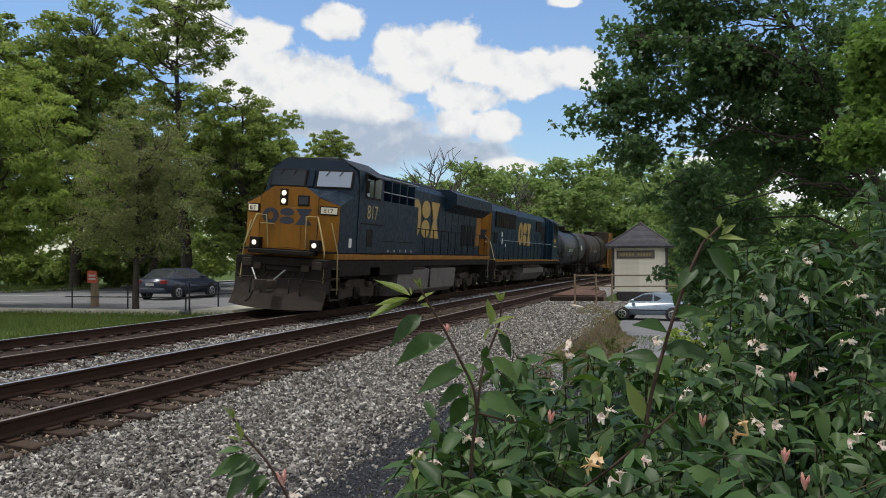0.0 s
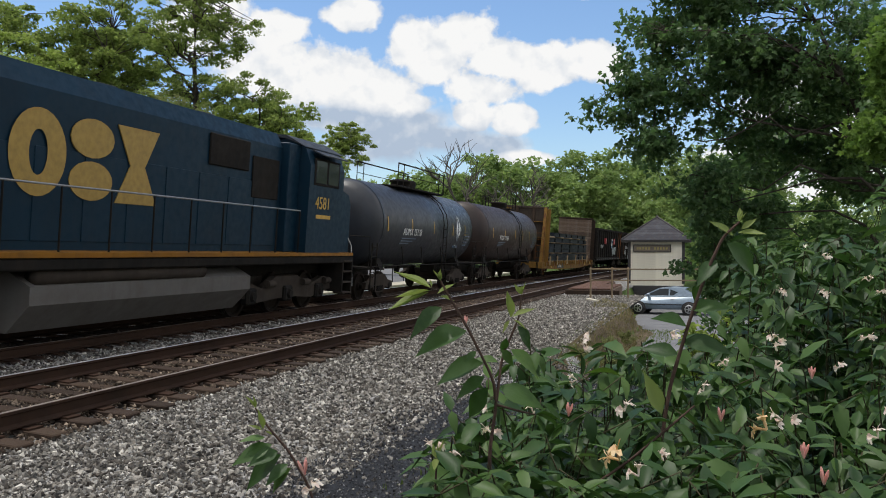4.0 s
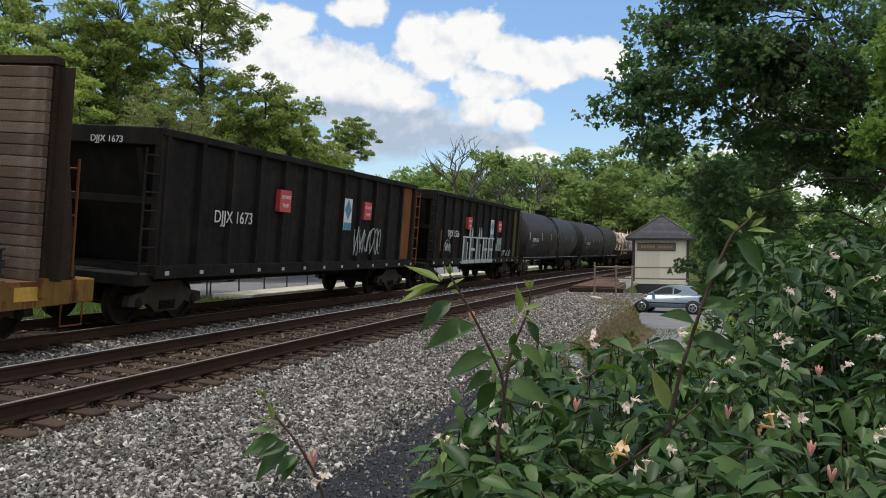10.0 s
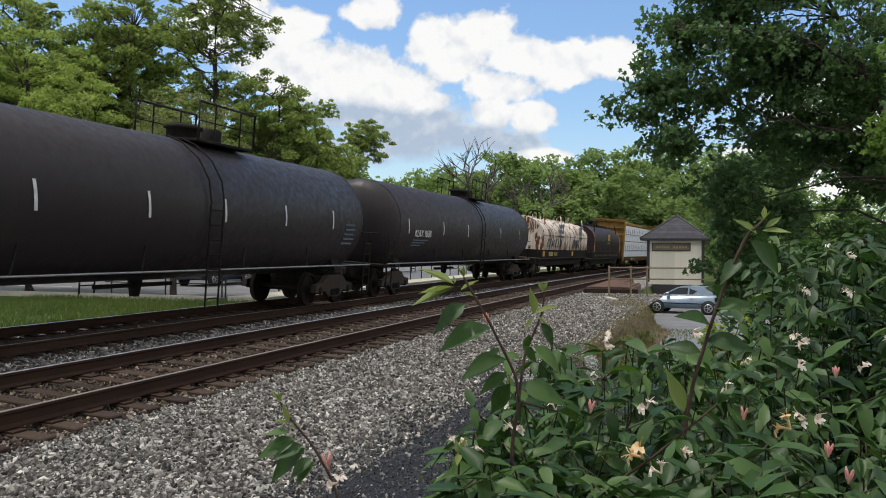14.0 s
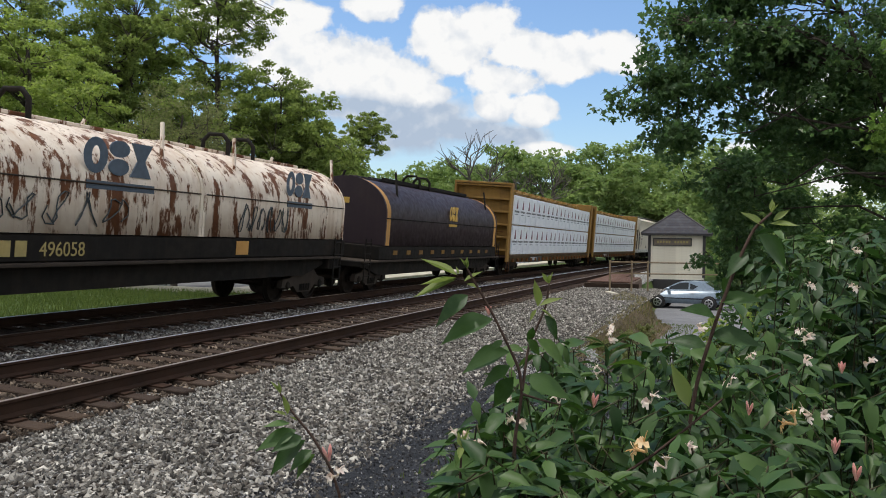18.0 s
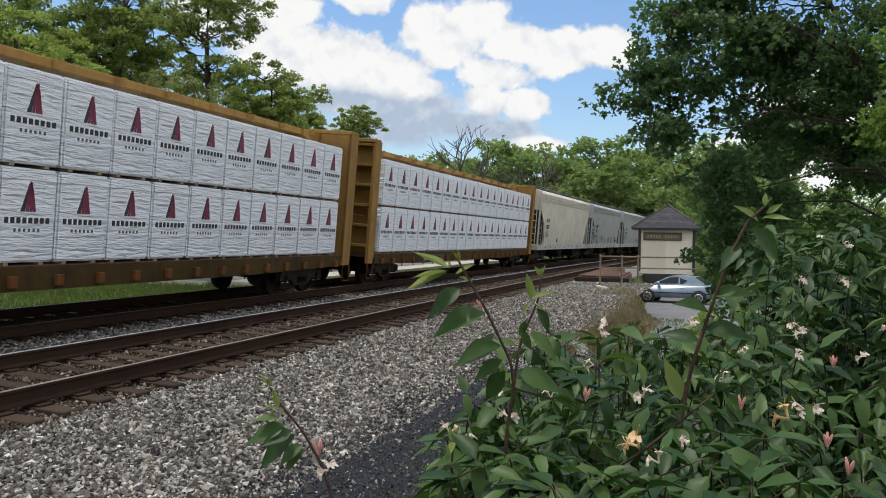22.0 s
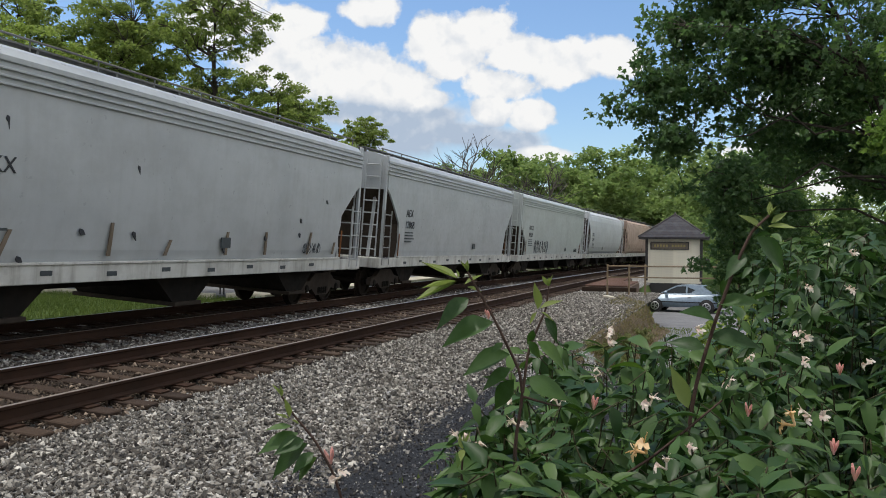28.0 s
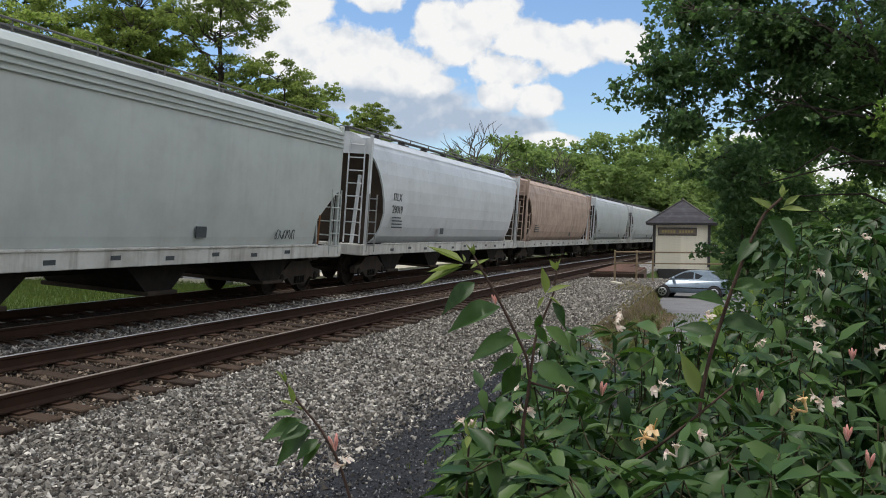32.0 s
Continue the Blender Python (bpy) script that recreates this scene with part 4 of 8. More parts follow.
def diesel_front(mid):
    """The leading engine: wide cab, gold nose, radiator wings at the back."""
    t = thing("diesel_locomotive", "dark blue diesel locomotive with a gold nose and stripe", "locomotive", "diesel locomotives at the head")
    b, gd = M["blue"], M["gold"]
    part("frame", Geo().box(-9.7, 10.5, -1.5, 1.5, 1.36, 1.62, .03).box(-9.55, 10.9, -.7, .7, .95, 1.4, .04), M["dark"], t)
    part("stripe", Geo().box(-9.3, 10.5, -1.53, 1.53, 1.63, 1.80, .01), gd, t, "worn gold side stripe")
    part("walkway", Geo().box(-9.5, 10.5, -1.48, 1.48, 1.80, 1.84), M["dark"], t)
    # nose
    rim = [(-7.7, -1.53, 3.62), (-8.0, -1.53, 3.60), (-9.1, -1.53, 3.22), (-9.38, -.95, 3.46), (-9.38, .95, 3.46), (-9.1, 1.53, 3.22), (-8.0, 1.53, 3.60), (-7.7, 1.53, 3.62)]
    v = rim + [(x, y, 1.83) for x, y, z in rim] + [(-7.95, -.95, 3.76), (-7.95, .95, 3.76), (-7.7, .95, 3.76), (-7.7, -.95, 3.76)]
    f = [(k, k + 1, 9 + k, 8 + k) for k in range(7)] + [(0, 8, 15, 7), (3, 4, 17, 16), (2, 3, 16, 1), (4, 5, 6, 17), (0, 1, 16, 19), (6, 7, 18, 17), (16, 17, 18, 19)]
    part("nose", Geo().add(v, f), b, t)
    part("nose_front", Geo().prism([(-.94, 1.86), (-.94, 3.46), (-.52, 3.73), (.52, 3.73), (.94, 3.46), (.94, 1.86)], -9.398, -9.381), gd, t, "gold painted nose front")
    part("nose_top", Geo().prism([(-.94, 3.35), (-.94, 3.455), (-.52, 3.725), (.52, 3.725), (.94, 3.455), (.94, 3.35)], -9.38, -7.9), b, t)
    cheeks = (pose(-9.38, -.95, 0, 0, 0, -64.2), pose(-9.1, 1.53, 0, 0, 0, -115.8))
    for sy, m in zip((-1, 1), cheeks):
        h = (3.42, 3.22) if sy < 0 else (3.22, 3.42)
        part("nose_cheek", Geo().prism([(.01, 1.86), (.01, h[0]), (.635, h[1]), (.635, 1.86)], -.018, -.001, "y"), gd, t, m=m)
        x0 = .04 if sy < 0 else .10
        nb = part("number_board", Geo().box(x0, x0 + .54, -.075, -.018, 2.93, 3.19, .015), M["dark"], t, "lit white number board", m=m)
        part("board_face", Geo().box(x0 + .03, x0 + .51, -.080, -.074, 2.965, 3.155, .003), M["numbox"], nb)
        lettering("817", .14, M["mark_dark"], nb, x0 + .10, 2.99, -.084)
        d = part("ditch_light_housing", Geo().box(-9.62, -9.38, sy * .98 - .16, sy * .98 + .16, 1.84, 2.18, .02), M["dark"], t)
        part("ditch_light", Geo().lathe([(-9.645, .06), (-9.63, .075), (-9.60, .075)], 14, "x", (0, sy * .98, 2.01)), M["lamp"], d, "lit ditch light")
    part("nose_door", Geo().box(-9.415, -9.397, -.42, .25, 1.90, 3.10, .008), gd, t)
    dw = part("door_window", Geo().box(-9.43, -9.397, -.66, -.28, 3.16, 3.48, .03), M["dark"], t)
    part("pane", Geo().box(-9.436, -9.428, -.61, -.33, 3.21, 3.43, .003), M["glass"], dw)
    hb = part("headlight_box", Geo().box(-9.425, -9.397, .05, .31, 3.16, 3.66, .012), M["dark"], t)
    for z in (3.29, 3.53):
        part("headlight", Geo().lathe([(-9.445, .05), (-9.435, .078), (-9.41, .078)], 16, "x", (0, .18, z)), M["lamp"], hb, "lit round headlight")
    emblem(M["mark_navy"], t, 0, 1.62, 2.60, 3.08, 0, pose(-9.405, .86, 0, 0, 0, -90))
    part("nose_rail", Geo().tube([(-9.40, .85, 2.58), (-9.52, .85, 2.60), (-9.52, .45, 2.60), (-9.40, .45, 2.58)], .016, 5), M["mark_gold"], t)
    # cab
    cab = [(-1.55, 1.84), (-1.55, 3.95), (-1.50, 4.42), (-.95, 4.74), (.95, 4.74), (1.50, 4.42), (1.55, 3.95), (1.55, 1.84)]
    part("cab", Geo().prism(cab, -7.72, -5.6), b, t)
    brow = [(-1.53, 3.60), (-1.53, 3.95), (-1.44, 4.40), (-.9, 4.72), (.9, 4.72), (1.44, 4.40), (1.53, 3.95), (1.53, 3.60)]
    g = Geo().prism(brow, -8.05, -7.71)
    g.v = [(x + (.25 * (z - 3.7) if x < -8 else 0), y, z) for x, y, z in g.v]
    part("cab_front", g, b, t)
    part("cab_roof", Geo().prism([(-1.5, 4.44), (-.94, 4.77), (.94, 4.77), (1.5, 4.44), (.9, 4.70), (-.9, 4.70)], -7.80, -5.6), M["roof"], t)
    rake = pose(-8.05, 0, 3.7, 0, 14.04, 0)
    # The near pane's pale colour stands in for the sky it mirrors.
    for y0, y1, mt in ((-1.36, -.22, "pale_glass"), (.22, 1.36, "glass")):
        ws = part("windscreen_frame", Geo().box(-.035, .01, y0 - .06, y1 + .06, .10, .70, .02), M["dark"], t, m=rake)
        part("windscreen", Geo().box(-.043, -.03, y0, y1, .15, .65, .004), M[mt], ws, "windscreen with the sky's reflection as its pale colour" if mt == "pale_glass" else "")
        for q in (.30, .75):
            part("wiper", Geo().tube([(-.05, y0 + q, .68), (-.055, y0 + q + .12, .50)], .012, 4), M["dark"], ws)
    part("centre_post", Geo().box(-.06, 0, -.1, .1, .12, .72, .02), b, t, m=rake)
    for sy in (-1, 1):
        wf = part("side_window_frame", Geo().box(-7.25, -5.85, sy * 1.54, sy * 1.565, 3.58, 4.36, .01), M["dark"], t)
        for x0 in (-7.18, -6.48):
            part("side_window", Geo().box(x0, x0 + .58, sy * 1.56, sy * 1.575, 3.64, 4.30, .005), M["glass"], wf)
        part("window_blind", Geo().box(-7.16, -6.96, sy * 1.572, sy * 1.584, 3.66, 4.2), M["pale_glass"], wf)
        part("sun_visor", Geo().prism([(sy * 1.5, 4.44), (sy * 1.86, 4.28), (sy * 1.86, 4.26), (sy * 1.5, 4.41)], -7.1, -5.75), M["roof"], t)
        part("mirror", Geo().box(-7.36, -7.30, sy * 1.58, sy * 1.72, 3.75, 4.15, .01), M["dark"], t)
    lettering("817", .46, M["mark_gold"], t, -7.02, 2.95, -1.556, name="road_number")
    # equipment cabinets behind the cab, flush with the side
    part("side_cabinet", Geo().box(-5.6, -1.75, -1.54, 1.54, 1.84, 3.62, .02).box(-5.6, -1.6, -1.25, 1.25, 3.62, 4.55, .03), b, t)
    for sy in (-1, 1):
        for x0 in (-5.45, -4.62, -3.8, -2.95):
            part("filter_louvre", Geo().box(x0, x0 + .62, sy * 1.24, sy * 1.275, 3.80, 4.42, .01), M["dark"], t)
            part("cabinet_post", Geo().box(x0 + .68, x0 + .78, sy * 1.25, sy * 1.52, 3.60, 4.36, .01), b, t)
        for z in (4.40, 3.92):
            part("cabinet_rail", Geo().tube([(-5.6, sy * 1.5, z), (-1.8, sy * 1.5, z)], .022, 6), M["rail_steel"], t)
        part("battery_door", Geo().box(-6.95, -6.45, sy * 1.545, sy * 1.562, 2.05, 2.62, .005), M["dark"], t)
        part("door_seam", Geo().box(-7.5, -5.55, sy * 1.545, sy * 1.565, 2.76, 2.80), M["dark"], t)
        part("door_seam", Geo().box(-5.5, -1.85, sy * 1.535, sy * 1.553, 2.24, 2.27), M["dark"], t)
        part("side_skirt", Geo().box(-8.9, -6.3, sy * 1.46, sy * 1.50, 1.12, 1.4, .01).box(-5.4, -1.8, sy * 1.46, sy * 1.50, 1.10, 1.38, .01), M["dark"], t)
    part("placard", Geo().box(-8.35, -8.15, -1.545, -1.53, 2.0, 2.28), M["white"], t)
    # long hood
    part("hood", Geo().prism([(-1.0, 1.84), (-1.0, 4.35), (-.8, 4.58), (.8, 4.58), (1.0, 4.35), (1.0, 1.84)], -1.75, 10.2), b, t)
    for k in range(11):
        x = -1.5 + 1.05 * k
        for sy in (-1, 1):
            part("hood_door", Geo().box(x, x + .98, sy * .995, sy * 1.018, 1.95, 3.98, .008), b, t)
    for x in (6.4, 6.95, 7.5, 8.05, 8.6):
        part("hood_vent", Geo().box(x, x + .34, -1.04, -1.0, 2.25, 3.25, .01), M["dark"], t)
    part("exhaust_housing", Geo().box(.6, 2.6, -.7, .7, 4.55, 4.72, .04), M["roof"], t)
    wing = [(-1.0, 3.70), (-1.52, 4.05), (-1.52, 4.52), (-1.2, 4.66), (1.2, 4.66), (1.52, 4.52), (1.52, 4.05), (1.0, 3.70)]
    part("radiator_wing", Geo().prism(wing, 3.6, 10.35), b, t)
    part("radiator_top", Geo().box(3.8, 10.2, -1.1, 1.1, 4.66, 4.72, .02), M["roof"], t)
    part("hood_end", Geo().box(10.2, 10.24, -.98, .98, 1.86, 4.3, .01), gd, t, "gold hood end")
    part("gold_panel", Geo().box(9.3, 10.2, -1.022, -1.0, 2.3, 3.75), gd, t)
    emblem(M["emblem_gold"], t, -1.1, 2.7, 2.50, 4.02, -1.022)
    # running gear and details
    part("fuel_tank", Geo().prism([(-1.40, .46), (-1.45, 1.22), (-1.40, 1.27), (1.40, 1.27), (1.45, 1.22), (1.40, .46), (1.15, .27), (-1.15, .27)], -3.4, 4.3), M["fueltank"], t)
    part("tank_band", Geo().box(.4, .48, -1.47, 1.47, .50, 1.28, .01), M["dark"], t)
    part("air_reservoir", Geo().lathe([(-3.3, .0), (-3.25, .2), (-.2, .2), (-.15, .0)], 16, "x", (0, -1.25, 1.30)).lathe([(.5, .0), (.55, .17), (3.6, .17), (3.65, .0)], 16, "x", (0, -1.2, 1.32)), M["grime"], t)
    g = Geo()
    v, n = [], 12
    for k in range(n + 1):
        y = -1.5 + 3.0 * k / n
        q = 1 - (y / 1.5) ** 2
        for x, z in ((-9.62 - .12 * q, 1.0), (-9.70 - .20 * q, .72), (-9.84 - .30 * q, .42), (-10.02 - .38 * q, .12 + .06 * (1 - q)), (-9.92 - .38 * q, .12 + .06 * (1 - q)), (-9.5 - .12 * q, 1.0)):
            v.append((x, y, z))
    g.add(v, [(6 * k + a, 6 * k + (a + 1) % 6, 6 * k + 6 + (a + 1) % 6, 6 * k + 6 + a) for k in range(n) for a in range(6)])
    g.add(v[:6] + v[-6:], [(0, 1, 2, 3, 4, 5), (11, 10, 9, 8, 7, 6)])
    part("snow_plow", g, M["plow"], t, "dull grey-brown curved steel plow")
    part("pilot", Geo().box(-9.64, -9.5, -1.5, -.55, .6, 1.62, .02).box(-9.64, -9.5, .55, 1.5, .6, 1.62, .02).box(-9.62, -9.5, -.55, .55, 1.2, 1.62, .02), M["dark"], t)
    for sy in (-1, 1):
        part("cut_lever", Geo().tube([(-9.72, sy * .35, 1.02), (-9.78, sy * .8, 1.0), (-9.72, sy * 1.35, .98), (-9.72, sy * 1.42, 1.1)], .018, 5), M["grime"], t)
        part("mu_receptacle", Geo().box(-9.74, -9.62, sy * .66, sy * .9, 1.22, 1.42, .02), M["grime"], t)
        part("hose_bracket", Geo().box(-9.72, -9.62, sy * .98, sy * 1.3, 1.30, 1.55, .02), M["grime"], t)
    for y in (-.75, -.4, .45, .8):
        part("air_hose", Geo().tube([(-9.7, y, 1.15), (-9.95, y * 1.03, .95), (-9.98, y * 1.05, .55), (-9.85, y, .42)], .028, 6), M["dark"], t)
    part("mu_cable", Geo().tube([(-9.7, .95, 1.25), (-10.0, .6, .85), (-10.02, .2, .82), (-9.7, -.15, 1.25)], .026, 6), M["rail_steel"], t)
    part("anticlimber", Geo().box(-9.95, -9.35, -1.0, 1.0, 1.70, 1.83, .02), M["dark"], t)
    for sy in (-1, 1):
        loco_steps(t, -9.45, sy, M["grime"])
        loco_steps(t, 9.9, sy, M["grime"])
        part("grab_rail", Geo().tube([(-9.42, sy * .62, 1.9), (-9.55, sy * .66, 2.85), (-9.50, sy * 1.0, 2.86), (-9.62, sy * 1.32, 1.9), (-9.66, sy * 1.36, .95), (-9.6, sy * 1.12, .85)], .024, 6), M["mark_gold"], t)
        part("grab_rail", Geo().tube([(-9.16, sy * 1.2, 2.72), (-9.22, sy * 1.32, 2.7), (-9.2, sy * 1.56, 1.85), (-9.1, sy * 1.56, .6)], .022, 6), M["mark_gold"], t)
        handrail(t, [-1.6 + 1.1 * k for k in range(11)], sy * 1.47, 1.84, 2.82, M["dark"])
        part("end_grab", Geo().tube([(9.4, sy * 1.47, 2.82), (10.0, sy * 1.5, 2.7), (10.25, sy * 1.5, 1.7), (10.3, sy * 1.5, .55)], .022, 6), M["rail_steel"], t)
    bars([(-4.9 + .62 * k, 1.90, .06, .08) for k in range(5)], M["white"], t, -1.545, "walk_light")
    part("horn", Geo().lathe([(-.25, .09), (0, .04), (.2, .04)], 10, "x", (-2.2, .3, 4.72)), M["dark"], t)
    part("antenna_dome", Geo().box(-7.2, -6.2, -.35, .35, 4.75, 4.86, .05), M["roof"], t)
    for x in (-6.75, 6.75):
        truck(t, x, mid, "loco")
    couplers(t, 11.1)
    stand(t, mid)


def diesel_second(mid):
    """The second engine, long hood leading."""
    t = thing("diesel_locomotive", "blue diesel locomotive with a gold hood end leading", "locomotive", "diesel locomotives at the head")
    b, gd = M["blue2"], M["gold"]
    part("frame", Geo().box(-10.1, 10.2, -1.5, 1.5, 1.30, 1.50, .03).box(-10.6, 10.7, -.7, .7, .95, 1.35, .04), M["dark"], t)
    part("stripe", Geo().box(-9.9, 10.1, -1.52, 1.52, 1.51, 1.60, .005), gd, t, "thin worn gold stripe")
    part("hood", Geo().prism([(-1.0, 1.6), (-1.0, 4.25), (-.8, 4.62), (.8, 4.62), (1.0, 4.25), (1.0, 1.6)], -9.45, 6.3), b, t)
    part("hood_end", Geo().prism([(-.98, 1.65), (-.98, 4.24), (-.79, 4.58), (.79, 4.58), (.98, 4.24), (.98, 1.65)], -9.49, -9.45), gd, t, "gold painted hood end")
    part("hood_door", Geo().box(-9.51, -9.49, -.35, .35, 1.7, 3.2, .01), gd, t)
    hb = part("headlight_box", Geo().box(-9.62, -9.49, .05, .62, 3.86, 4.12, .02), M["dark"], t)
    for y in (.22, .46):
        part("headlight", Geo().lathe([(-9.64, .08), (-9.62, .1), (-9.58, .1)], 14, "x", (0, y, 3.99)), M["pale_glass"], hb)
    lettering("4581", .17, M["mark_dark"], t, -9.497, 3.62, -.05, name="road_number", turn=-90)
    emblem(M["mark_navy"], t, 0, 1.62, 2.70, 3.2, 0, pose(-9.515, .82, 0, 0, 0, -90))
    for k in range(13):
        x = -9.2 + 1.18 * k
        for sy in (-1, 1):
            part("hood_door", Geo().box(x, x + 1.1, sy * .995, sy * 1.016, 1.75, 3.3, .008), b, t)
    for sy in (-1, 1):
        part("radiator_grille", Geo().box(-8.7, -3.7, sy * 1.0, sy * 1.06, 3.42, 4.28, .02), M["dark"], t)
        for k in range(9):
            part("grille_bar", Geo().box(-8.6 + .54 * k, -8.55 + .54 * k, sy * 1.06, sy * 1.075, 3.46, 4.24), M["gon"], t)
        part("intake_grille", Geo().box(2.9, 4.6, sy * 1.0, sy * 1.05, 3.5, 4.2, .02), M["dark"], t)
        part("inertial_door", Geo().box(4.8, 6.1, sy * 1.0, sy * 1.04, 2.9, 3.9, .01), M["dark"], t)
    for x in (-7.9, -6.5, -5.1):
        part("radiator_fan", Geo().lathe([(4.6, .62), (4.72, .62), (4.74, .5)], 20, "z", (x, 0, 0)), M["roof"], t)
    for x in (.2, 3.6):
        part("dynamic_fan", Geo().lathe([(4.6, .55), (4.70, .55), (4.72, .45)], 20, "z", (x, 0, 0)), M["roof"], t)
    emblem(M["emblem_gold"], t, -2.7, 1.1, 2.48, 3.92, -1.02)
    cab = [(-1.5, 1.6), (-1.52, 3.9), (-1.35, 4.35), (-.8, 4.62), (.8, 4.62), (1.35, 4.35), (1.52, 3.9), (1.5, 1.6)]
    part("cab", Geo().prism(cab, 6.9, 9.1), b, t)
    part("cab_side", Geo().box(6.28, 6.92, -1.2, 1.2, 1.6, 4.4, .02), b, t)
    part("cab_roof", Geo().prism([(-1.38, 4.37), (-.8, 4.66), (.8, 4.66), (1.38, 4.37), (.75, 4.58), (-.75, 4.58)], 6.8, 9.3), M["roof"], t)
    part("nose", Geo().prism([(9.1, 1.6), (9.1, 3.5), (10.0, 3.3), (10.2, 3.0), (10.2, 1.6)], -1.3, 1.3, "y"), b, t)
    for sy in (-1, 1):
        wf = part("side_window_frame", Geo().box(7.15, 8.75, sy * 1.51, sy * 1.535, 3.4, 4.12, .01), M["dark"], t)
        for x in (7.22, 8.0):
            part("side_window", Geo().box(x, x + .66, sy * 1.53, sy * 1.545, 3.46, 4.06, .005), M["glass"], wf)
        part("sun_visor", Geo().prism([(sy * 1.4, 4.34), (sy * 1.75, 4.2), (sy * 1.75, 4.17), (sy * 1.4, 4.30)], 7.2, 8.8), M["roof"], t)
        handrail(t, [-9.3 + 1.22 * k for k in range(14)], sy * 1.46, 1.6, 2.68, M["rail_steel"])
        loco_steps(t, -10.15, sy, M["grime"])
        loco_steps(t, 9.5, sy, M["grime"])
        part("grab_rail", Geo().tube([(-9.6, sy * .7, 2.55), (-9.75, sy * 1.05, 2.55), (-10.05, sy * 1.45, 1.5), (-10.1, sy * 1.5, .6)], .022, 6), M["mark_gold"], t)
        part("grab_rail", Geo().tube([(10.1, sy * 1.0, 2.6), (10.2, sy * 1.4, 1.8), (10.2, sy * 1.5, .6)], .022, 6), M["rail_steel"], t)
    lettering("4581", .34, M["mark_yellow"], t, 7.3, 2.78, -1.522, name="road_number")
    bars([(7.4, 2.52, .9, .1)], M["mark_yellow"], t, -1.516)
    part("electrical_door", Geo().box(-8.9, -8.2, -1.05, -1.016, 2.5, 3.1, .01), M["dark"], t)
    bars([(-7.1, 2.9, .3, .25), (-6.2, 2.35, .35, .12), (-7.0, 2.5, .25, .3)], M["white"], t, -1.02, "placard")
    part("fuel_tank", Geo().prism([(-1.42, .75), (-1.42, 1.05), (-1.0, 1.25), (1.0, 1.25), (1.42, 1.05), (1.42, .75), (1.0, .28), (-1.0, .28)], -2.5, 4.3), M["fueltank"], t)
    part("air_reservoir", Geo().lathe([(-2.4, .0), (-2.35, .15), (2.4, .15), (2.45, .0)], 14, "x", (0, -1.3, 1.2)), M["grime"], t)
    part("pilot", Geo().box(-10.3, -10.15, -1.45, 1.45, .4, 1.5, .02).box(10.15, 10.3, -1.45, 1.45, .4, 1.5, .02), M["dark"], t)
    for x in (-6.6, 6.6):
        truck(t, x, mid, "loco")
    couplers(t, 11.0)
    stand(t, mid)


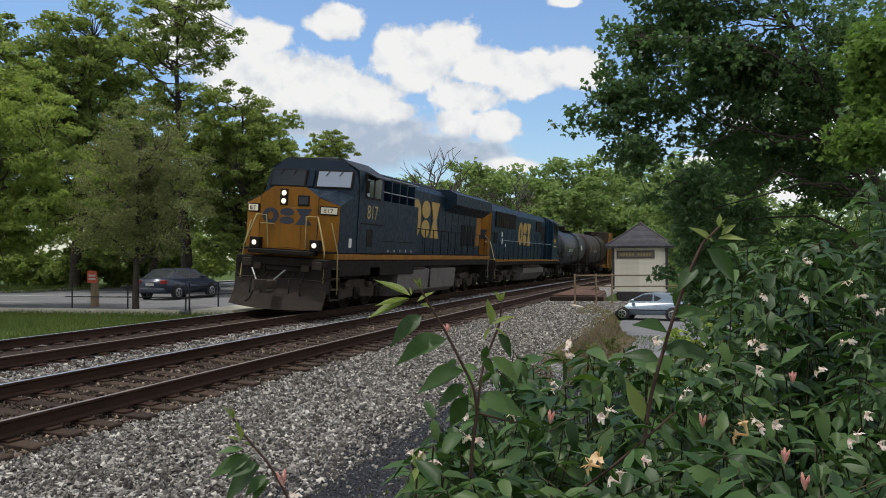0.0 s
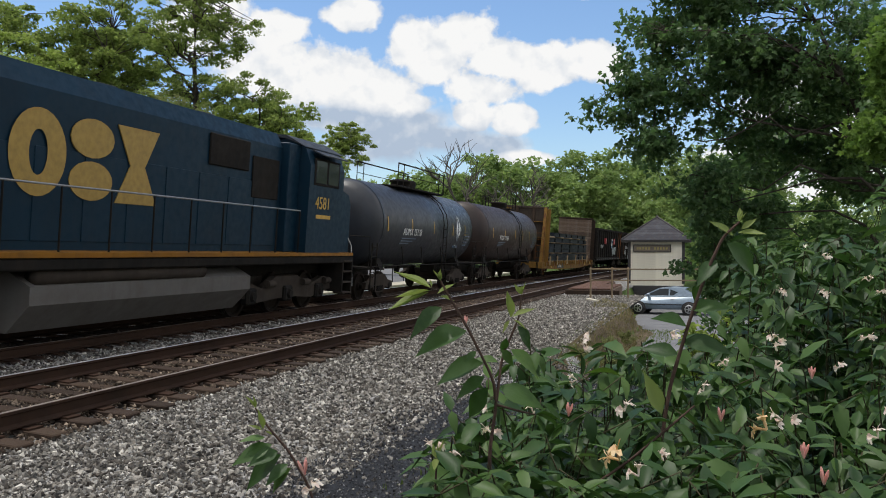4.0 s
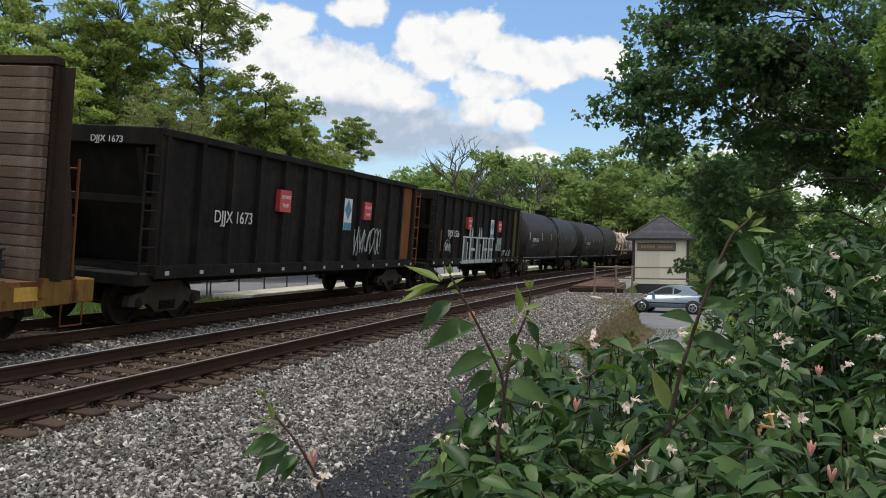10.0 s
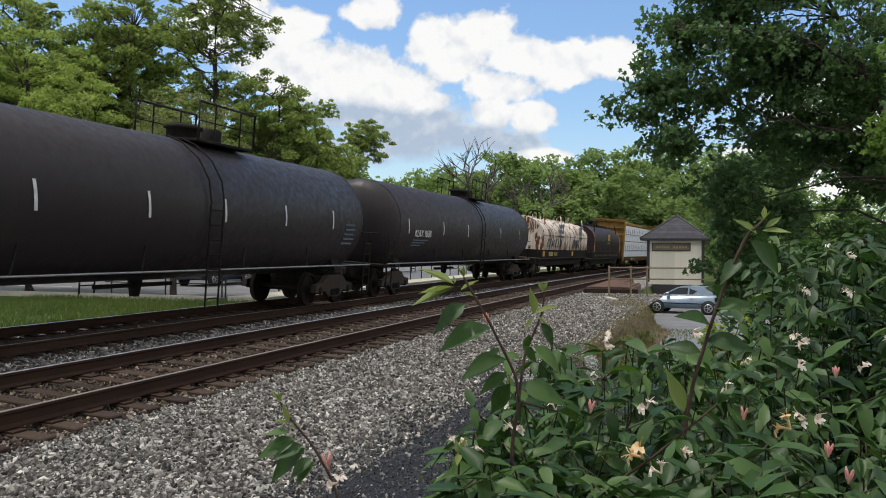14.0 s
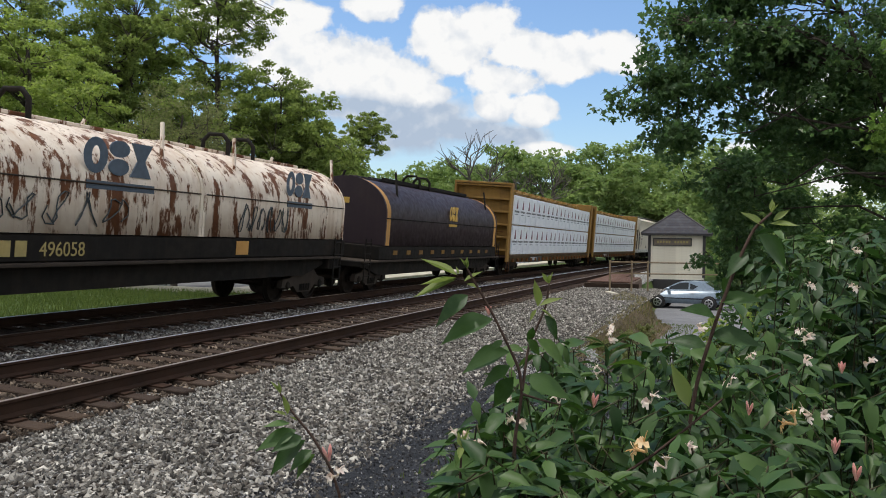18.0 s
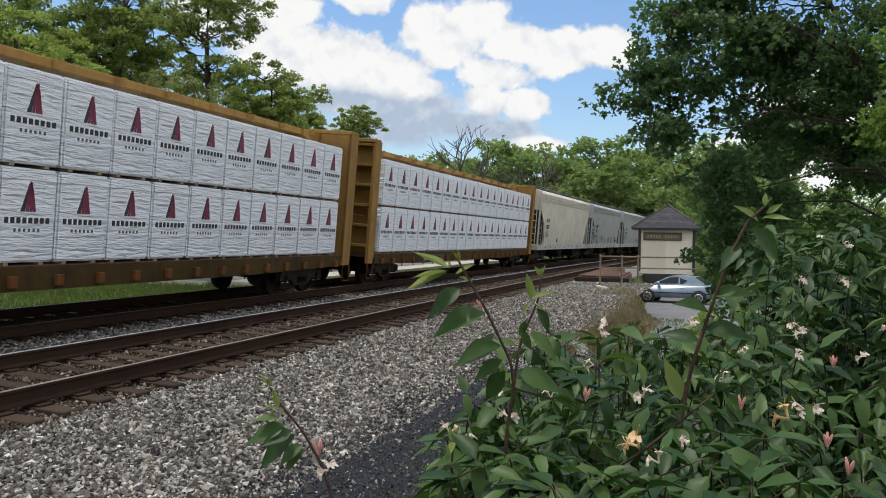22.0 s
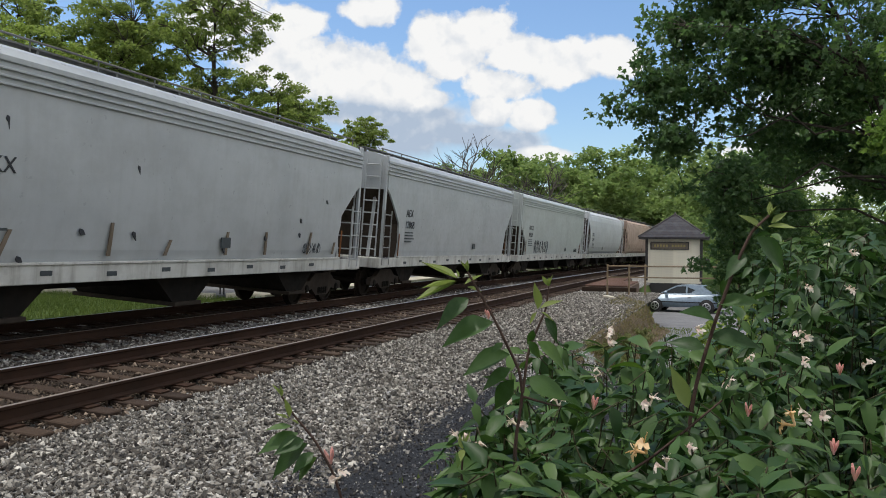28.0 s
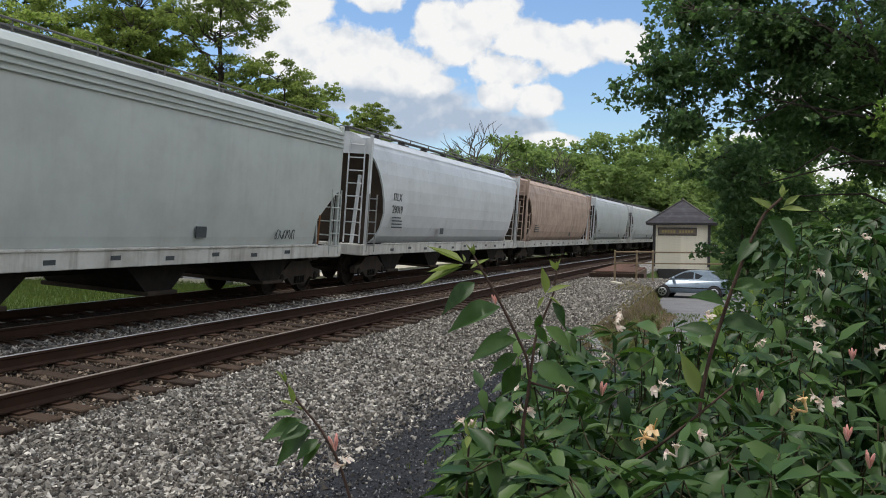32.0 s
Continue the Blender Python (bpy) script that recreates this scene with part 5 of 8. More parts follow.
def tank_car(mid, half, label, mat, r, zc, name_text, text_x, lad, plat, mark, seed, leaf=False, body_half=None, slim=False, dome=None, rail=.62):
    t = thing("tank_car", label, "tank car", "tank cars in the train")
    e = body_half or half - .95
    prof = [(-e, .02), (-e + .05, r * .45), (-e + .18, r * .78), (-e + .38, r * .94), (-e + .62, r), (-.6, r), (-.55, r + .012), (.55, r + .012), (.6, r), (e - .62, r), (e - .38, r * .94), (e - .18, r * .78), (e - .05, r * .45), (e, .02)]
    part("tank", Geo().lathe(prof, 44, "x", (0, 0, zc)), mat, t)
    for x in (-e + .66, e - .66):
        part("tank_band", Geo().lathe([(x - .04, r + .012), (x + .04, r + .012)], 40, "x", (0, 0, zc), closed=False), mat, t)
    zb = zc - r
    for s in (-1, 1):
        part("stub_sill", Geo().box(s * (half - .55), s * (half - 3.2), -.32, .32, .66, 1.0, .02), M["dark"], t)
        part("saddle", Geo().prism([(-1.2, 1.0), (-1.0, 1.38), (-.5, zb + .14), (.5, zb + .14), (1.0, 1.38), (1.2, 1.0)], s * (half - 2.35) - .2, s * (half - 2.35) + .2), M["dark"], t)
        part("end_platform", Geo().box(s * (half - .6), s * (half - 1.15), -1.4, 1.4, 1.05, 1.13, .01), M["dark"], t)
        for sy in (-1, 1):
            part("end_rail", Geo().tube([(s * (half - .62), sy * 1.4, 1.1), (s * (half - .62), sy * 1.4, 2.1), (s * (half - .62), sy * .2, 2.1)], .018, 5), M["dark"], t)
            part("corner_ladder", rung_ladder(s * (half - 1.15), sy * 1.45, .35, 1.9, .42 * s, 5), M["dark"], t)
    for sy in (-1, 1):
        part("side_rail", Geo().tube([(-half + .7, sy * 1.46, 1.16), (half - .7, sy * 1.46, 1.16)], .022, 6), M["rail_steel" if slim else "dark"], t)
        for x in (-e * .55, -e * .2, e * .2, e * .55):
            part("rail_bracket", Geo().tube([(x, sy * 1.46, 1.16), (x + .3, sy * r * .86, zc - r * .45)], .02, 5), M["dark"], t)
        part("ladder", rung_ladder(lad, sy * (r + .06), .40, zc + .15, .46, 7, r=.016), M["dark"], t)
        g = Geo()
        for dx in (0, .46):
            g.tube([(lad + dx, sy * (r + .07) * math.cos(a), zc + .15 + (r + .05 - .15) * math.sin(a)) for a in (0, .35, .7, 1.05, 1.3)], .02, 5)
        part("upper_ladder", g, M["dark"], t)
    top = zc + r
    xm = dome + .3 if dome is not None else (plat[0] + plat[1]) / 2
    part("dome_platform", Geo().box(plat[0], plat[1], -.8, .8, top - .04, top + .02, .01), M["dark"], t)
    part("manway", Geo().lathe([(top - .1, .36), (top + .24, .36), (top + .26, .42), (top + .32, .42), (top + .38, .2)], 20, "z", (xm - .3, 0, 0)), M["dark"], t)
    part("valve_box", Geo().lathe([(top - .1, .25), (top + .35, .25), (top + .40, .18)], 16, "z", (xm + .75, 0, 0)), M["dark"], t)
    for sy in (-1, 1):
        part("platform_rail", Geo().tube([(plat[0], sy * .8, top), (plat[0], sy * .8, top + rail), (plat[1], sy * .8, top + rail), (plat[1], sy * .8, top)], .028, 5), M["dark"], t)
        part("platform_rail", Geo().tube([(plat[0] + .6, sy * .8, top), (plat[0] + .6, sy * .8, top + rail)], .018, 5).tube([(plat[1] - .6, sy * .8, top), (plat[1] - .6, sy * .8, top + rail)], .018, 5), M["dark"], t)
        part("platform_rail", Geo().tube([(plat[0], sy * .8, top + rail * .5), (plat[1], sy * .8, top + rail * .5)], .014, 5), M["dark"], t)
    def skin(z):
        return -math.sqrt(max(r * r - (z - zc) ** 2, .01)) - .014
    if name_text:
        tz = zc - .28
        a = math.degrees(math.atan2(zc - tz - .1, r))
        lettering(name_text, .25, M["white"], t, text_x, tz - .02, skin(tz) - .02, a * .9, name="reporting_mark")
        g = Geo()
        for k in range(3):
            z = tz - .16 - .09 * k
            g.box(text_x, text_x + 1.5 - .3 * k, skin(z) - .012, skin(z) + .01, z, z + .04)
        part("small_print", g, M["mark_steel"], t)
    rnd = random.Random(seed)
    for x in mark:
        z = zc - .1
        g = Geo()
        pts = [(x + .02 * k, skin(zc + .28 - .16 * k) - .004, zc + .28 - .16 * k) for k in range(4)]
        for a, c in zip(pts, pts[1:]):
            g.add([(a[0] - .035, a[1], a[2]), (a[0] + .035, a[1], a[2]), (c[0] + .035, c[1], c[2]), (c[0] - .035, c[1], c[2])], [(0, 1, 2, 3)])
        part("reflector_strip", g, M["mark_yellow" if not slim else "white"], t)
    g = Geo()
    for k in range(5):
        z = zc - .1 - .13 * k
        g.box(e - 1.75, e - 1.75 + rnd.uniform(.5, .8), skin(z) - .01, skin(z) + .02, z, z + .05)
    part("data_panel", g, M["mark_steel"], t)
    if leaf:
        def at(u, v):
            return (u, skin(v) - .006, v)
        o = [(3.2 + .30 * math.sin(math.pi * k / 9) , zc + .62 - 1.05 * k / 9) for k in range(10)] + [(3.2 - .30 * math.sin(math.pi * k / 9), zc - .43 + 1.05 * k / 9) for k in range(1, 9)]
        part("leaf_emblem", Geo().add([at(*q) for q in o] + [at(3.2, zc + .1)], [(i, (i + 1) % len(o), len(o)) for i in range(len(o))]), M["white"], t, "white leaf-shaped emblem")
        part("leaf_vein", Geo().tube([at(3.2 + .03 * math.sin(k), zc + .5 - .115 * k) for k in range(9)], .014, 4), M["mark_steel"], t)
        for k in range(4):
            part("leaf_vein", Geo().tube([at(3.2, zc + .30 - .2 * k), at(3.36, zc + .40 - .2 * k)], .008, 4), M["mark_steel"], t)
        part("emblem_outline", Geo().tube([at(3.2 + .42 * c, zc + .05 + .72 * s) for c, s in ((-1, 0), (0, 1.25), (1, 0), (0, -1), (-1, 0))], .012, 4), M["spray"], t)
        bars([(2.95 + .17 * k, zc - .72, .12, .16) for k in range(4)], M["mark_steel"], t, skin(zc - .65), "emblem_letters")
    part("valve_gear", Geo().lathe([(zb - .35, .1), (zb + .05, .16)], 12, "z").box(-1.2, 1.2, -.05, .05, zb - .16, zb - .08), M["dark"], t)
    for x in (-half + 2.35, half - 2.35):
        truck(t, x, mid)
    couplers(t, half)
    stand(t, mid)


def bulkhead_flat(mid):
    t = thing("bulkhead_flatcar", "rusty yellow bulkhead flatcar with plank-faced end walls", "flatcar")
    y_, half = M["yellow"], 10.85
    for sy in (-1, 1):
        part("side_sill", Geo().prism([(-10.0, .62), (-10.0, 1.0), (10.2, 1.0), (10.2, .62), (7.5, .55), (4, .45), (-4, .45), (-7.5, .55)], sy * 1.36, sy * 1.46, "y"), y_, t)
        for k in range(22):
            x = -9.4 + .88 * k
            part("stake_pocket", Geo().box(x, x + .14, sy * 1.46, sy * 1.55, .74, 1.05, .01), y_, t)
    part("deck", Geo().box(-10.0, 10.2, -1.36, 1.36, .88, .99), M["brown_wood"], t)
    part("centre_sill", Geo().box(-10.2, 10.4, -.35, .35, .45, .9), M["dark"], t)
    plank = Geo().box(-.06, .06, -1.4, 1.4, -.085, .085, .012).mesh("plank", M["plank"])
    for s, x in ((-1, -9.35), (1, 9.25)):
        bh = part("bulkhead", Geo().box(x - .05, x + .05, -1.42, 1.42, .95, 4.42).box(x - .12, x + .12, -1.45, 1.45, 4.42, 4.55, .01), M["brown_and_shadow"] if s < 0 else M["dark_timber"], t, "dark brown steel end wall")
        for k in range(19):
            part("plank", plank, None, bh, m=pose(x - s * .13, 0, 1.08 + .178 * k))
        for yy in (-1.32, -.55, .55, 1.32):
            part("bulkhead_post", Geo().prism([(x + s * .06, 4.5), (x + s * .16, 4.5), (x + s * .72, 1.0), (x + s * .06, 1.0)], yy - .09, yy + .09, "y"), y_ if s < 0 and abs(yy) > 1 else M["dark_timber"], bh)
        for yy in (-1.32, 1.32):
            part("end_plate", Geo().box(x + s * .06, x + s * .1, yy - .35, yy + .12, 1.0, 4.4), y_ if s < 0 else M["dark_timber"], bh)
        for w, z in ((.45, 2.55), (.3, 3.55)):
            part("shelf", Geo().box(x + s * .08, x + s * w, -1.3, -.6, z, z + .05), y_, bh)
        part("bulkhead_ladder", rung_ladder(x + s * .62, -1.42, 1.05, 3.0, .5, 5, False), M["rust"], bh)
        part("end_sill", Geo().box(s * 10.0 - .1, s * 10.35, -1.5, 1.5, .62, 1.02, .02), y_, t)
        part("corner_step", Geo().tube([(s * 9.6, -1.48, .62), (s * 9.6, -1.48, .25), (s * 10.1, -1.48, .25), (s * 10.1, -1.48, .62)], .02, 5), M["rust"], t)
    for x in (-8.0, -5.6, -1.9, 1.6, 4.7, 7.0):
        part("side_stake", Geo().box(x, x + .11, -1.555, -1.47, .80, 1.42 + .05 * math.sin(x * 5), .008), M["lumber"], t, "pale sawn timber stake" if x == -8.0 else "")
    part("number_panel", Geo().box(-5.2, -2.9, -1.475, -1.46, .55, .86), M["mark_dark"], t)
    lettering("TPX 81380", .19, M["white"], t, -5.0, .62, -1.478, name="reporting_mark")
    bars([(-7.4, .62, .3, .25), (6.3, .62, .4, .28), (8.6, .70, .5, .22)], M["mark_yellow"], t, -1.465, "stencil")
    for x in (-8.2, 8.2):
        truck(t, x, mid)
    couplers(t, half)
    stand(t, mid)
    # load: bundles of steel beams in four courses on timber bearers
    rnd = random.Random(5)
    for tier, (z0, z1, x0, x1) in enumerate(((1.06, 1.52, -8.9, 8.6), (1.62, 2.22, -7.3, 8.1), (2.32, 2.62, -7.25, 7.9), (2.70, 2.98, -5.7, 7.4))):
        for k in range(4 if tier < 3 else 3):
            yy = -1.26 + .64 * k
            rows = 2 if z1 - z0 > .4 else 1
            ob = thing("beam_bundle", "blue-black steel beams strapped in a long bundle", "steel beams", "steel beams on the flatcar")
            for q in range(rows):
                a, c = z0 + (z1 - z0) * q / rows, z0 + (z1 - z0) * (q + 1) / rows - .012
                part("beam", Geo().prism([(yy, a), (yy + .60, a), (yy + .60, a + .035), (yy + .54, a + .035), (yy + .54, c - .035), (yy + .60, c - .035), (yy + .60, c), (yy, c), (yy, c - .035), (yy + .06, c - .035), (yy + .06, a + .035), (yy, a + .035)], x0 + .05 * q, x1 - .04 * k), M["beam_steel"], ob)
            for x in (x0 + 1.8, x0 + 4.4, (x0 + x1) / 2, x1 - 4.0, x1 - 1.5):
                part("strap", Geo().box(x, x + .035, yy - .006, yy + .606, z0 - .006, z1 + .004), M["dark"], ob)
            stand(ob, mid)
    for z in (.99, 1.54, 2.24, 2.63):
        for k in range(5):
            x = -6.6 + 3.35 * k + rnd.uniform(-.2, .2)
            ob = part("timber_bearer", Geo().box(x, x + .12, -1.42, 1.34, z, z + .075, .008), M["lumber"])
            tagged(ob, "pale sawn timber bearer between steel bundles", "timber", "bearers under the steel")
            stand(ob, mid)


def gondola(mid, half, text, end_mat, seed):
    t = thing("gondola", "black high-sided gondola wagon with ribbed sides", "gondola", "black gondolas in the train")
    gm, a = M["gon"], half - 1.2
    z0, z1 = 1.05, 3.72
    for sy in (-1, 1):
        part("side_sheet", Geo().box(-a, a, sy * 1.38, sy * 1.42, z0, z1), gm, t)
        part("top_chord", Geo().box(-a - .1, a + .1, sy * 1.36, sy * 1.54, z1 - .05, z1 + .10, .015), gm, t)
        part("side_sill", Geo().box(-a - .1, a + .1, sy * 1.34, sy * 1.54, z0 - .1, z0 + .16, .015), gm, t)
        n = 12
        for k in range(n + 1):
            x = -a + .1 + (2 * a - .2) * k / n
            part("side_post", Geo().prism([(x - .09, sy * 1.42), (x - .06, sy * 1.53), (x + .06, sy * 1.53), (x + .09, sy * 1.42)], z0 + .1, z1, "z"), gm, t)
        part("end_panel", Geo().box(a - 1.35, a - .06, sy * 1.42, sy * 1.432, z0 + .18, z1 - .06), end_mat, t)
        part("corner_ladder", rung_ladder(a + .12, sy * 1.5, 1.0, 3.6, .42, 7), end_mat, t)
        part("corner_ladder", rung_ladder(-a - .54, sy * 1.5, 1.0, 3.4, .42, 7), gm, t)
    for s in (-1, 1):
        x = s * a
        part("end_sheet", Geo().prism([(x, z1), (x - s * .04, z1), (x - s * 1.0, 1.2), (x - s * .96, 1.2)], -1.38, 1.38, "y"), gm, t)
        part("end_beam", Geo().box(x - s * .05, x + s * .14, -1.45, 1.45, z1 - .25, z1 + .1, .02).box(x - s * .1, x + s * .05, -1.4, 1.4, 2.35, 2.5, .01), gm, t)
        for yy in (-1.0, 1.0):
            part("end_strut", Geo().prism([(x + s * .02, z1 - .3), (x + s * .12, z1 - .3), (x - s * .55, 1.0), (x - s * .70, 1.0)], yy - .06, yy + .06, "y"), gm, t)
        for yy in (-1.42, 1.42):
            part("corner_post", Geo().box(x - s * .02, x + s * .12, yy - .07, yy + .07, 1.0, z1, .01), gm, t)
        part("end_sill", Geo().box(x, s * (half - .6), -1.45, 1.45, .82, 1.05, .02), gm, t)
    part("floor", Geo().box(-a, a, -1.36, 1.36, 1.05, 1.15), gm, t)
    part("centre_sill", Geo().box(-half + .7, half - .7, -.3, .3, .7, 1.06), M["dark"], t)
    part("outline_load", Geo().box(-a + 1.1, a - 1.1, -1.36, 1.36, 1.15, 2.4), M["dark"], t)
    lettering(text, .27, M["white"], t, -5.45, 2.1, -1.54, name="reporting_mark")
    lettering(text, .13, M["white"], t, -a - .155, 3.5, .1, name="reporting_mark", turn=-90)
    for x in (-2.65, 2.6):
        bd = part("warning_plate", Geo().box(x, x + .56, -1.545, -1.42, 2.45, 2.98, .005), M["mark_red"], t)
        lettering("DO NOT", .088, M["white"], bd, x + .05, 2.77, -1.548)
        lettering("TAMP", .095, M["white"], bd, x + .11, 2.56, -1.548)
    pl = part("placard", Geo().box(1.15, 1.68, -1.54, -1.42, 2.1, 3.0, .005), M["white"], t)
    part("placard_diamond", Geo().prism([(1.18, 2.68), (1.415, 2.98), (1.65, 2.68), (1.415, 2.40)], -1.545, -1.53, "y"), M["mark_blue"], pl)
    part("placard_foot", Geo().box(1.16, 1.67, -1.546, -1.53, 2.1, 2.32), M["mark_blue"], pl)
    if seed == 17:
        tag_blocks(t, -3.3, 1.9, .98, 2.15, -1.545, seed)
        part("rust_bar", Geo().box(-6.35, -6.24, -1.55, -1.53, 1.5, 2.35), M["rust"], t)
        part("spray_ring", Geo().tube([(-5.42 + .42 * math.cos(k * .5), -1.55, 1.55 + .42 * math.sin(k * .5)) for k in range(-1, 8)], .012, 4), M["spray"], t)
        squiggle(M["spray"], t, -5.75, -5.05, 1.5, 1.85, -1.548, 3, seed + 3, .012)
        squiggle(M["spray"], t, 2.3, 3.3, 1.5, 2.2, -1.548, 4, seed, .012)
        squiggle(M["spray"], t, 3.5, 5.4, 1.25, 1.6, -1.548, 3, seed + 1, .012)
    else:
        squiggle(M["spray"], t, 1.9, 4.0, 1.35, 2.25, -1.545, 5, seed, .016)
    bars([(-7.0 + 1.17 * k, 1.02, .12, .08) for k in range(13)], M["spray"], t, -1.545, "sill_mark")
    for x in (-half + 2.1, half - 2.1):
        truck(t, x, mid)
    couplers(t, half)
    stand(t, mid)


def hood_outline(w, z0, z1, top=.55, n=22):
    """An arch: upright sides, then a broad round top."""
    zs = z0 + (z1 - z0) * (1 - top)
    return [(-w, z0)] + [(-w * math.cos(math.pi * k / n), zs + (z1 - zs) * math.sin(math.pi * k / n)) for k in range(n + 1)] + [(w, z0)]


def coil_car(mid, half, mat, label, hoods, z0, z1, sill_mat, dark, seed):
    t = thing("coil_car", label, "coil car", "covered coil cars in the train")
    a0, a1 = hoods[0][0], hoods[-1][1]
    part("trough", Geo().box(a0 - .3, a1 + .3, -1.4, 1.4, z0 - .45, z0 - .02, .02), sill_mat, t)
    part("side_walk", Geo().box(-half + .8, half - .8, -1.5, 1.5, z0 - .52, z0 - .46, .01), M["grime"], t)
    part("under_sill", Geo().prism([(-half + .9, z0 - .55), (half - .9, z0 - .55), (half - 2.5, z0 - .95), (-half + 2.5, z0 - .95)], -1.25, 1.25, "y"), M["dark"], t)
    for i, (x0, x1) in enumerate(hoods):
        h = part("hood", Geo().prism(hood_outline(1.42, z0, z1), x0, x1, smooth=False), mat, t)
        for p in h.data.polygons:
            p.use_smooth = abs(p.normal.x) < .5
        for x in (x0, x1):
            part("hood_rim", Geo().prism(hood_outline(1.45, z0, z1 + .03), x - .04, x + .04), mat, h)
        if dark:
            for x in (x0 + .02, x1 - .38):
                o = hood_outline(1.432, z0, z1 + .012)
                part("yellow_band", Geo().prism(o, x, x + .36, cap=False), M["band"], h)
        part("top_strip", Geo().box(x0 + .4, x1 - .4, -.14, .14, z1, z1 + .07, .01), mat, h)
        for x in (x0 + 1.4, x1 - (1.05 if i == 0 else .3)):
            for sy in (-1, 1):
                part("lift_leg", Geo().tube([(x, sy * 1.22, z1 - .78), (x + .34, sy * .92, z1 + .30)], .042, 6), M["dark"] if dark else mat, h)
        xc = (x0 + x1) / 2
        if dark:
            part("top_rack", Geo().box(x0 + 2.2, x1 - 1.2, -.28, -.22, z1 + .02, z1 + .15, .01), M["dark"], h)
            part("top_rack", Geo().box(x0 + 2.2, x1 - 1.2, .22, .28, z1 + .02, z1 + .15, .01), M["dark"], h)
        for dx in (-.9, .2):
            part("lift_hoop", Geo().tube([(xc + dx, -.35, z1 - .05), (xc + dx, -.33, z1 + .30), (xc + dx, -.18, z1 + .45), (xc + dx, .18, z1 + .45), (xc + dx, .33, z1 + .30), (xc + dx, .35, z1 - .05)], .05, 6), M["dark"], h)
        for sy in (-1, 1):
            part("tie_rod", Geo().tube([(x0 + .05, sy * 1.45, z0 + .85), (x1 - .05, sy * 1.45, z0 + .85)], .014, 4), M["dark"] if dark else M["grime"], h)
    if dark:
        emblem(M["mark_yellow"], t, .1, 1.15, z0 + .95, z0 + 1.5, -1.44)
        bars([(.15, z0 + .74, .95, .12)], M["mark_yellow"], t, -1.44)
        g = Geo()
        for k in range(4):
            g.box(a0 - .055, a0 - .03, .75 - .3 * k, .95 - .3 * k, z0 + 1.25, z0 + 1.43)
        part("end_marking", g, M["mark_yellow"], t)
        bars([(-5.2 + 1.2 * k, z0 - .30, .35, .14) for k in range(10)], M["yellow"], t, -1.405, "sill_patch")
    else:
        for (e0, e1) in ((-2.2, -.45), (4.6, 5.9)):
            emblem(M["mark_steel"], t, e0, e1, z0 + 1.02, z0 + 1.62, -1.405)
            bars([(e0 + .1, z0 + .76, e1 - e0, .14)], M["mark_steel"], t, -1.425)
        squiggle(M["spray_dark"], t, -5.2, -1.0, z0 + .12, z0 + .70, -1.44, 6, seed, .014)
        squiggle(M["spray_dark"], t, 2.6, 4.8, z0 + .1, z0 + .75, -1.44, 6, seed + 2, .014)
        lettering("496058", .24, M["mark_gold"], t, -3.0, z0 - .36, -1.41, name="road_number")
        bars([(-4.4 + .31 * k, z0 - .36, .22, .24) for k in range(4)], M["mark_gold"], t, -1.405)
        bars([(-6.0, z0 - .38, .5, .3), (2.6, z0 - .38, .5, .3)], M["band"], t, -1.405, "sill_patch")
    for s in (-1, 1):
        part("end_sill", Geo().box(s * (half - 1.4), s * (half - .75), -1.4, 1.4, .85, z0 - .47, .02), M["dark"], t)
        for sy in (-1, 1):
            part("corner_ladder", rung_ladder(s * (half - 1.25), sy * 1.48, .4, 1.7, .4 * s, 4), M["dark"], t)
    part("end_tank", Geo().lathe([(-.4, .2), (.4, .2)], 14, "y", (-half + 1.35, 0, 1.55)), M["dark"], t)
    for x in (-half + 2.2, half - 2.2):
        truck(t, x, mid)
    couplers(t, half)
    stand(t, mid)


def bundle():
    """A wrapped stack of boards with a printed tower shape and lettering bars."""
    b = thing("board_bundle", "white plastic-wrapped stack of boards with red print", "board bundle", "wrapped board bundles on the centerbeams")
    w, h = 1.165, 1.44
    bm = bmesh.new()
    bmesh.ops.create_cube(bm, size=1)
    for v in bm.verts:
        v.co = Vector((v.co.x * w, v.co.y * 1.22, (v.co.z + .5) * h))
    bmesh.ops.bevel(bm, geom=list(bm.edges), offset=.035, segments=2, affect="EDGES")
    me = bpy.data.meshes.new("wrapping")
    bm.to_mesh(me)
    bm.free()
    me.materials.append(M["wrap"])
    part("wrapping", me, None, b)
    y = -.612
    for dx, m, k in ((-.075, "mark_dark", 0), (.0, "mark_plum", 1), (.075, "mark_plum", 2), (.145, "mark_plum", 3)):
        part("print_stroke", Geo().prism([(dx - .055 - .03 * (k < 1), .78), (dx + .005, .78), (dx * .35 + .03, 1.24 - .12 * (k == 3)), (dx * .35 - .02, 1.20 - .10 * (k == 0))], y - .003, y + .004, "y"), M[m], b)
    g = Geo()
    for k in range(8):
        x = -.46 + .118 * k
        g.box(x, x + .075, y - .003, y + .004, .60, .69)
    part("print_bar", g, M["mark_dark"], b, kind="stuff")
    g = Geo()
    for k in range(6):
        x = -.27 + .095 * k
        g.box(x, x + .04, y - .003, y + .004, .47, .52)
    part("small_print", g, M["mark_steel"], b, kind="stuff")
    for x in (-.4, .3):
        part("skid", Geo().box(x, x + .1, -.58, .58, -.045, .005), M["lumber"], b)
    return b


BUNDLE = []


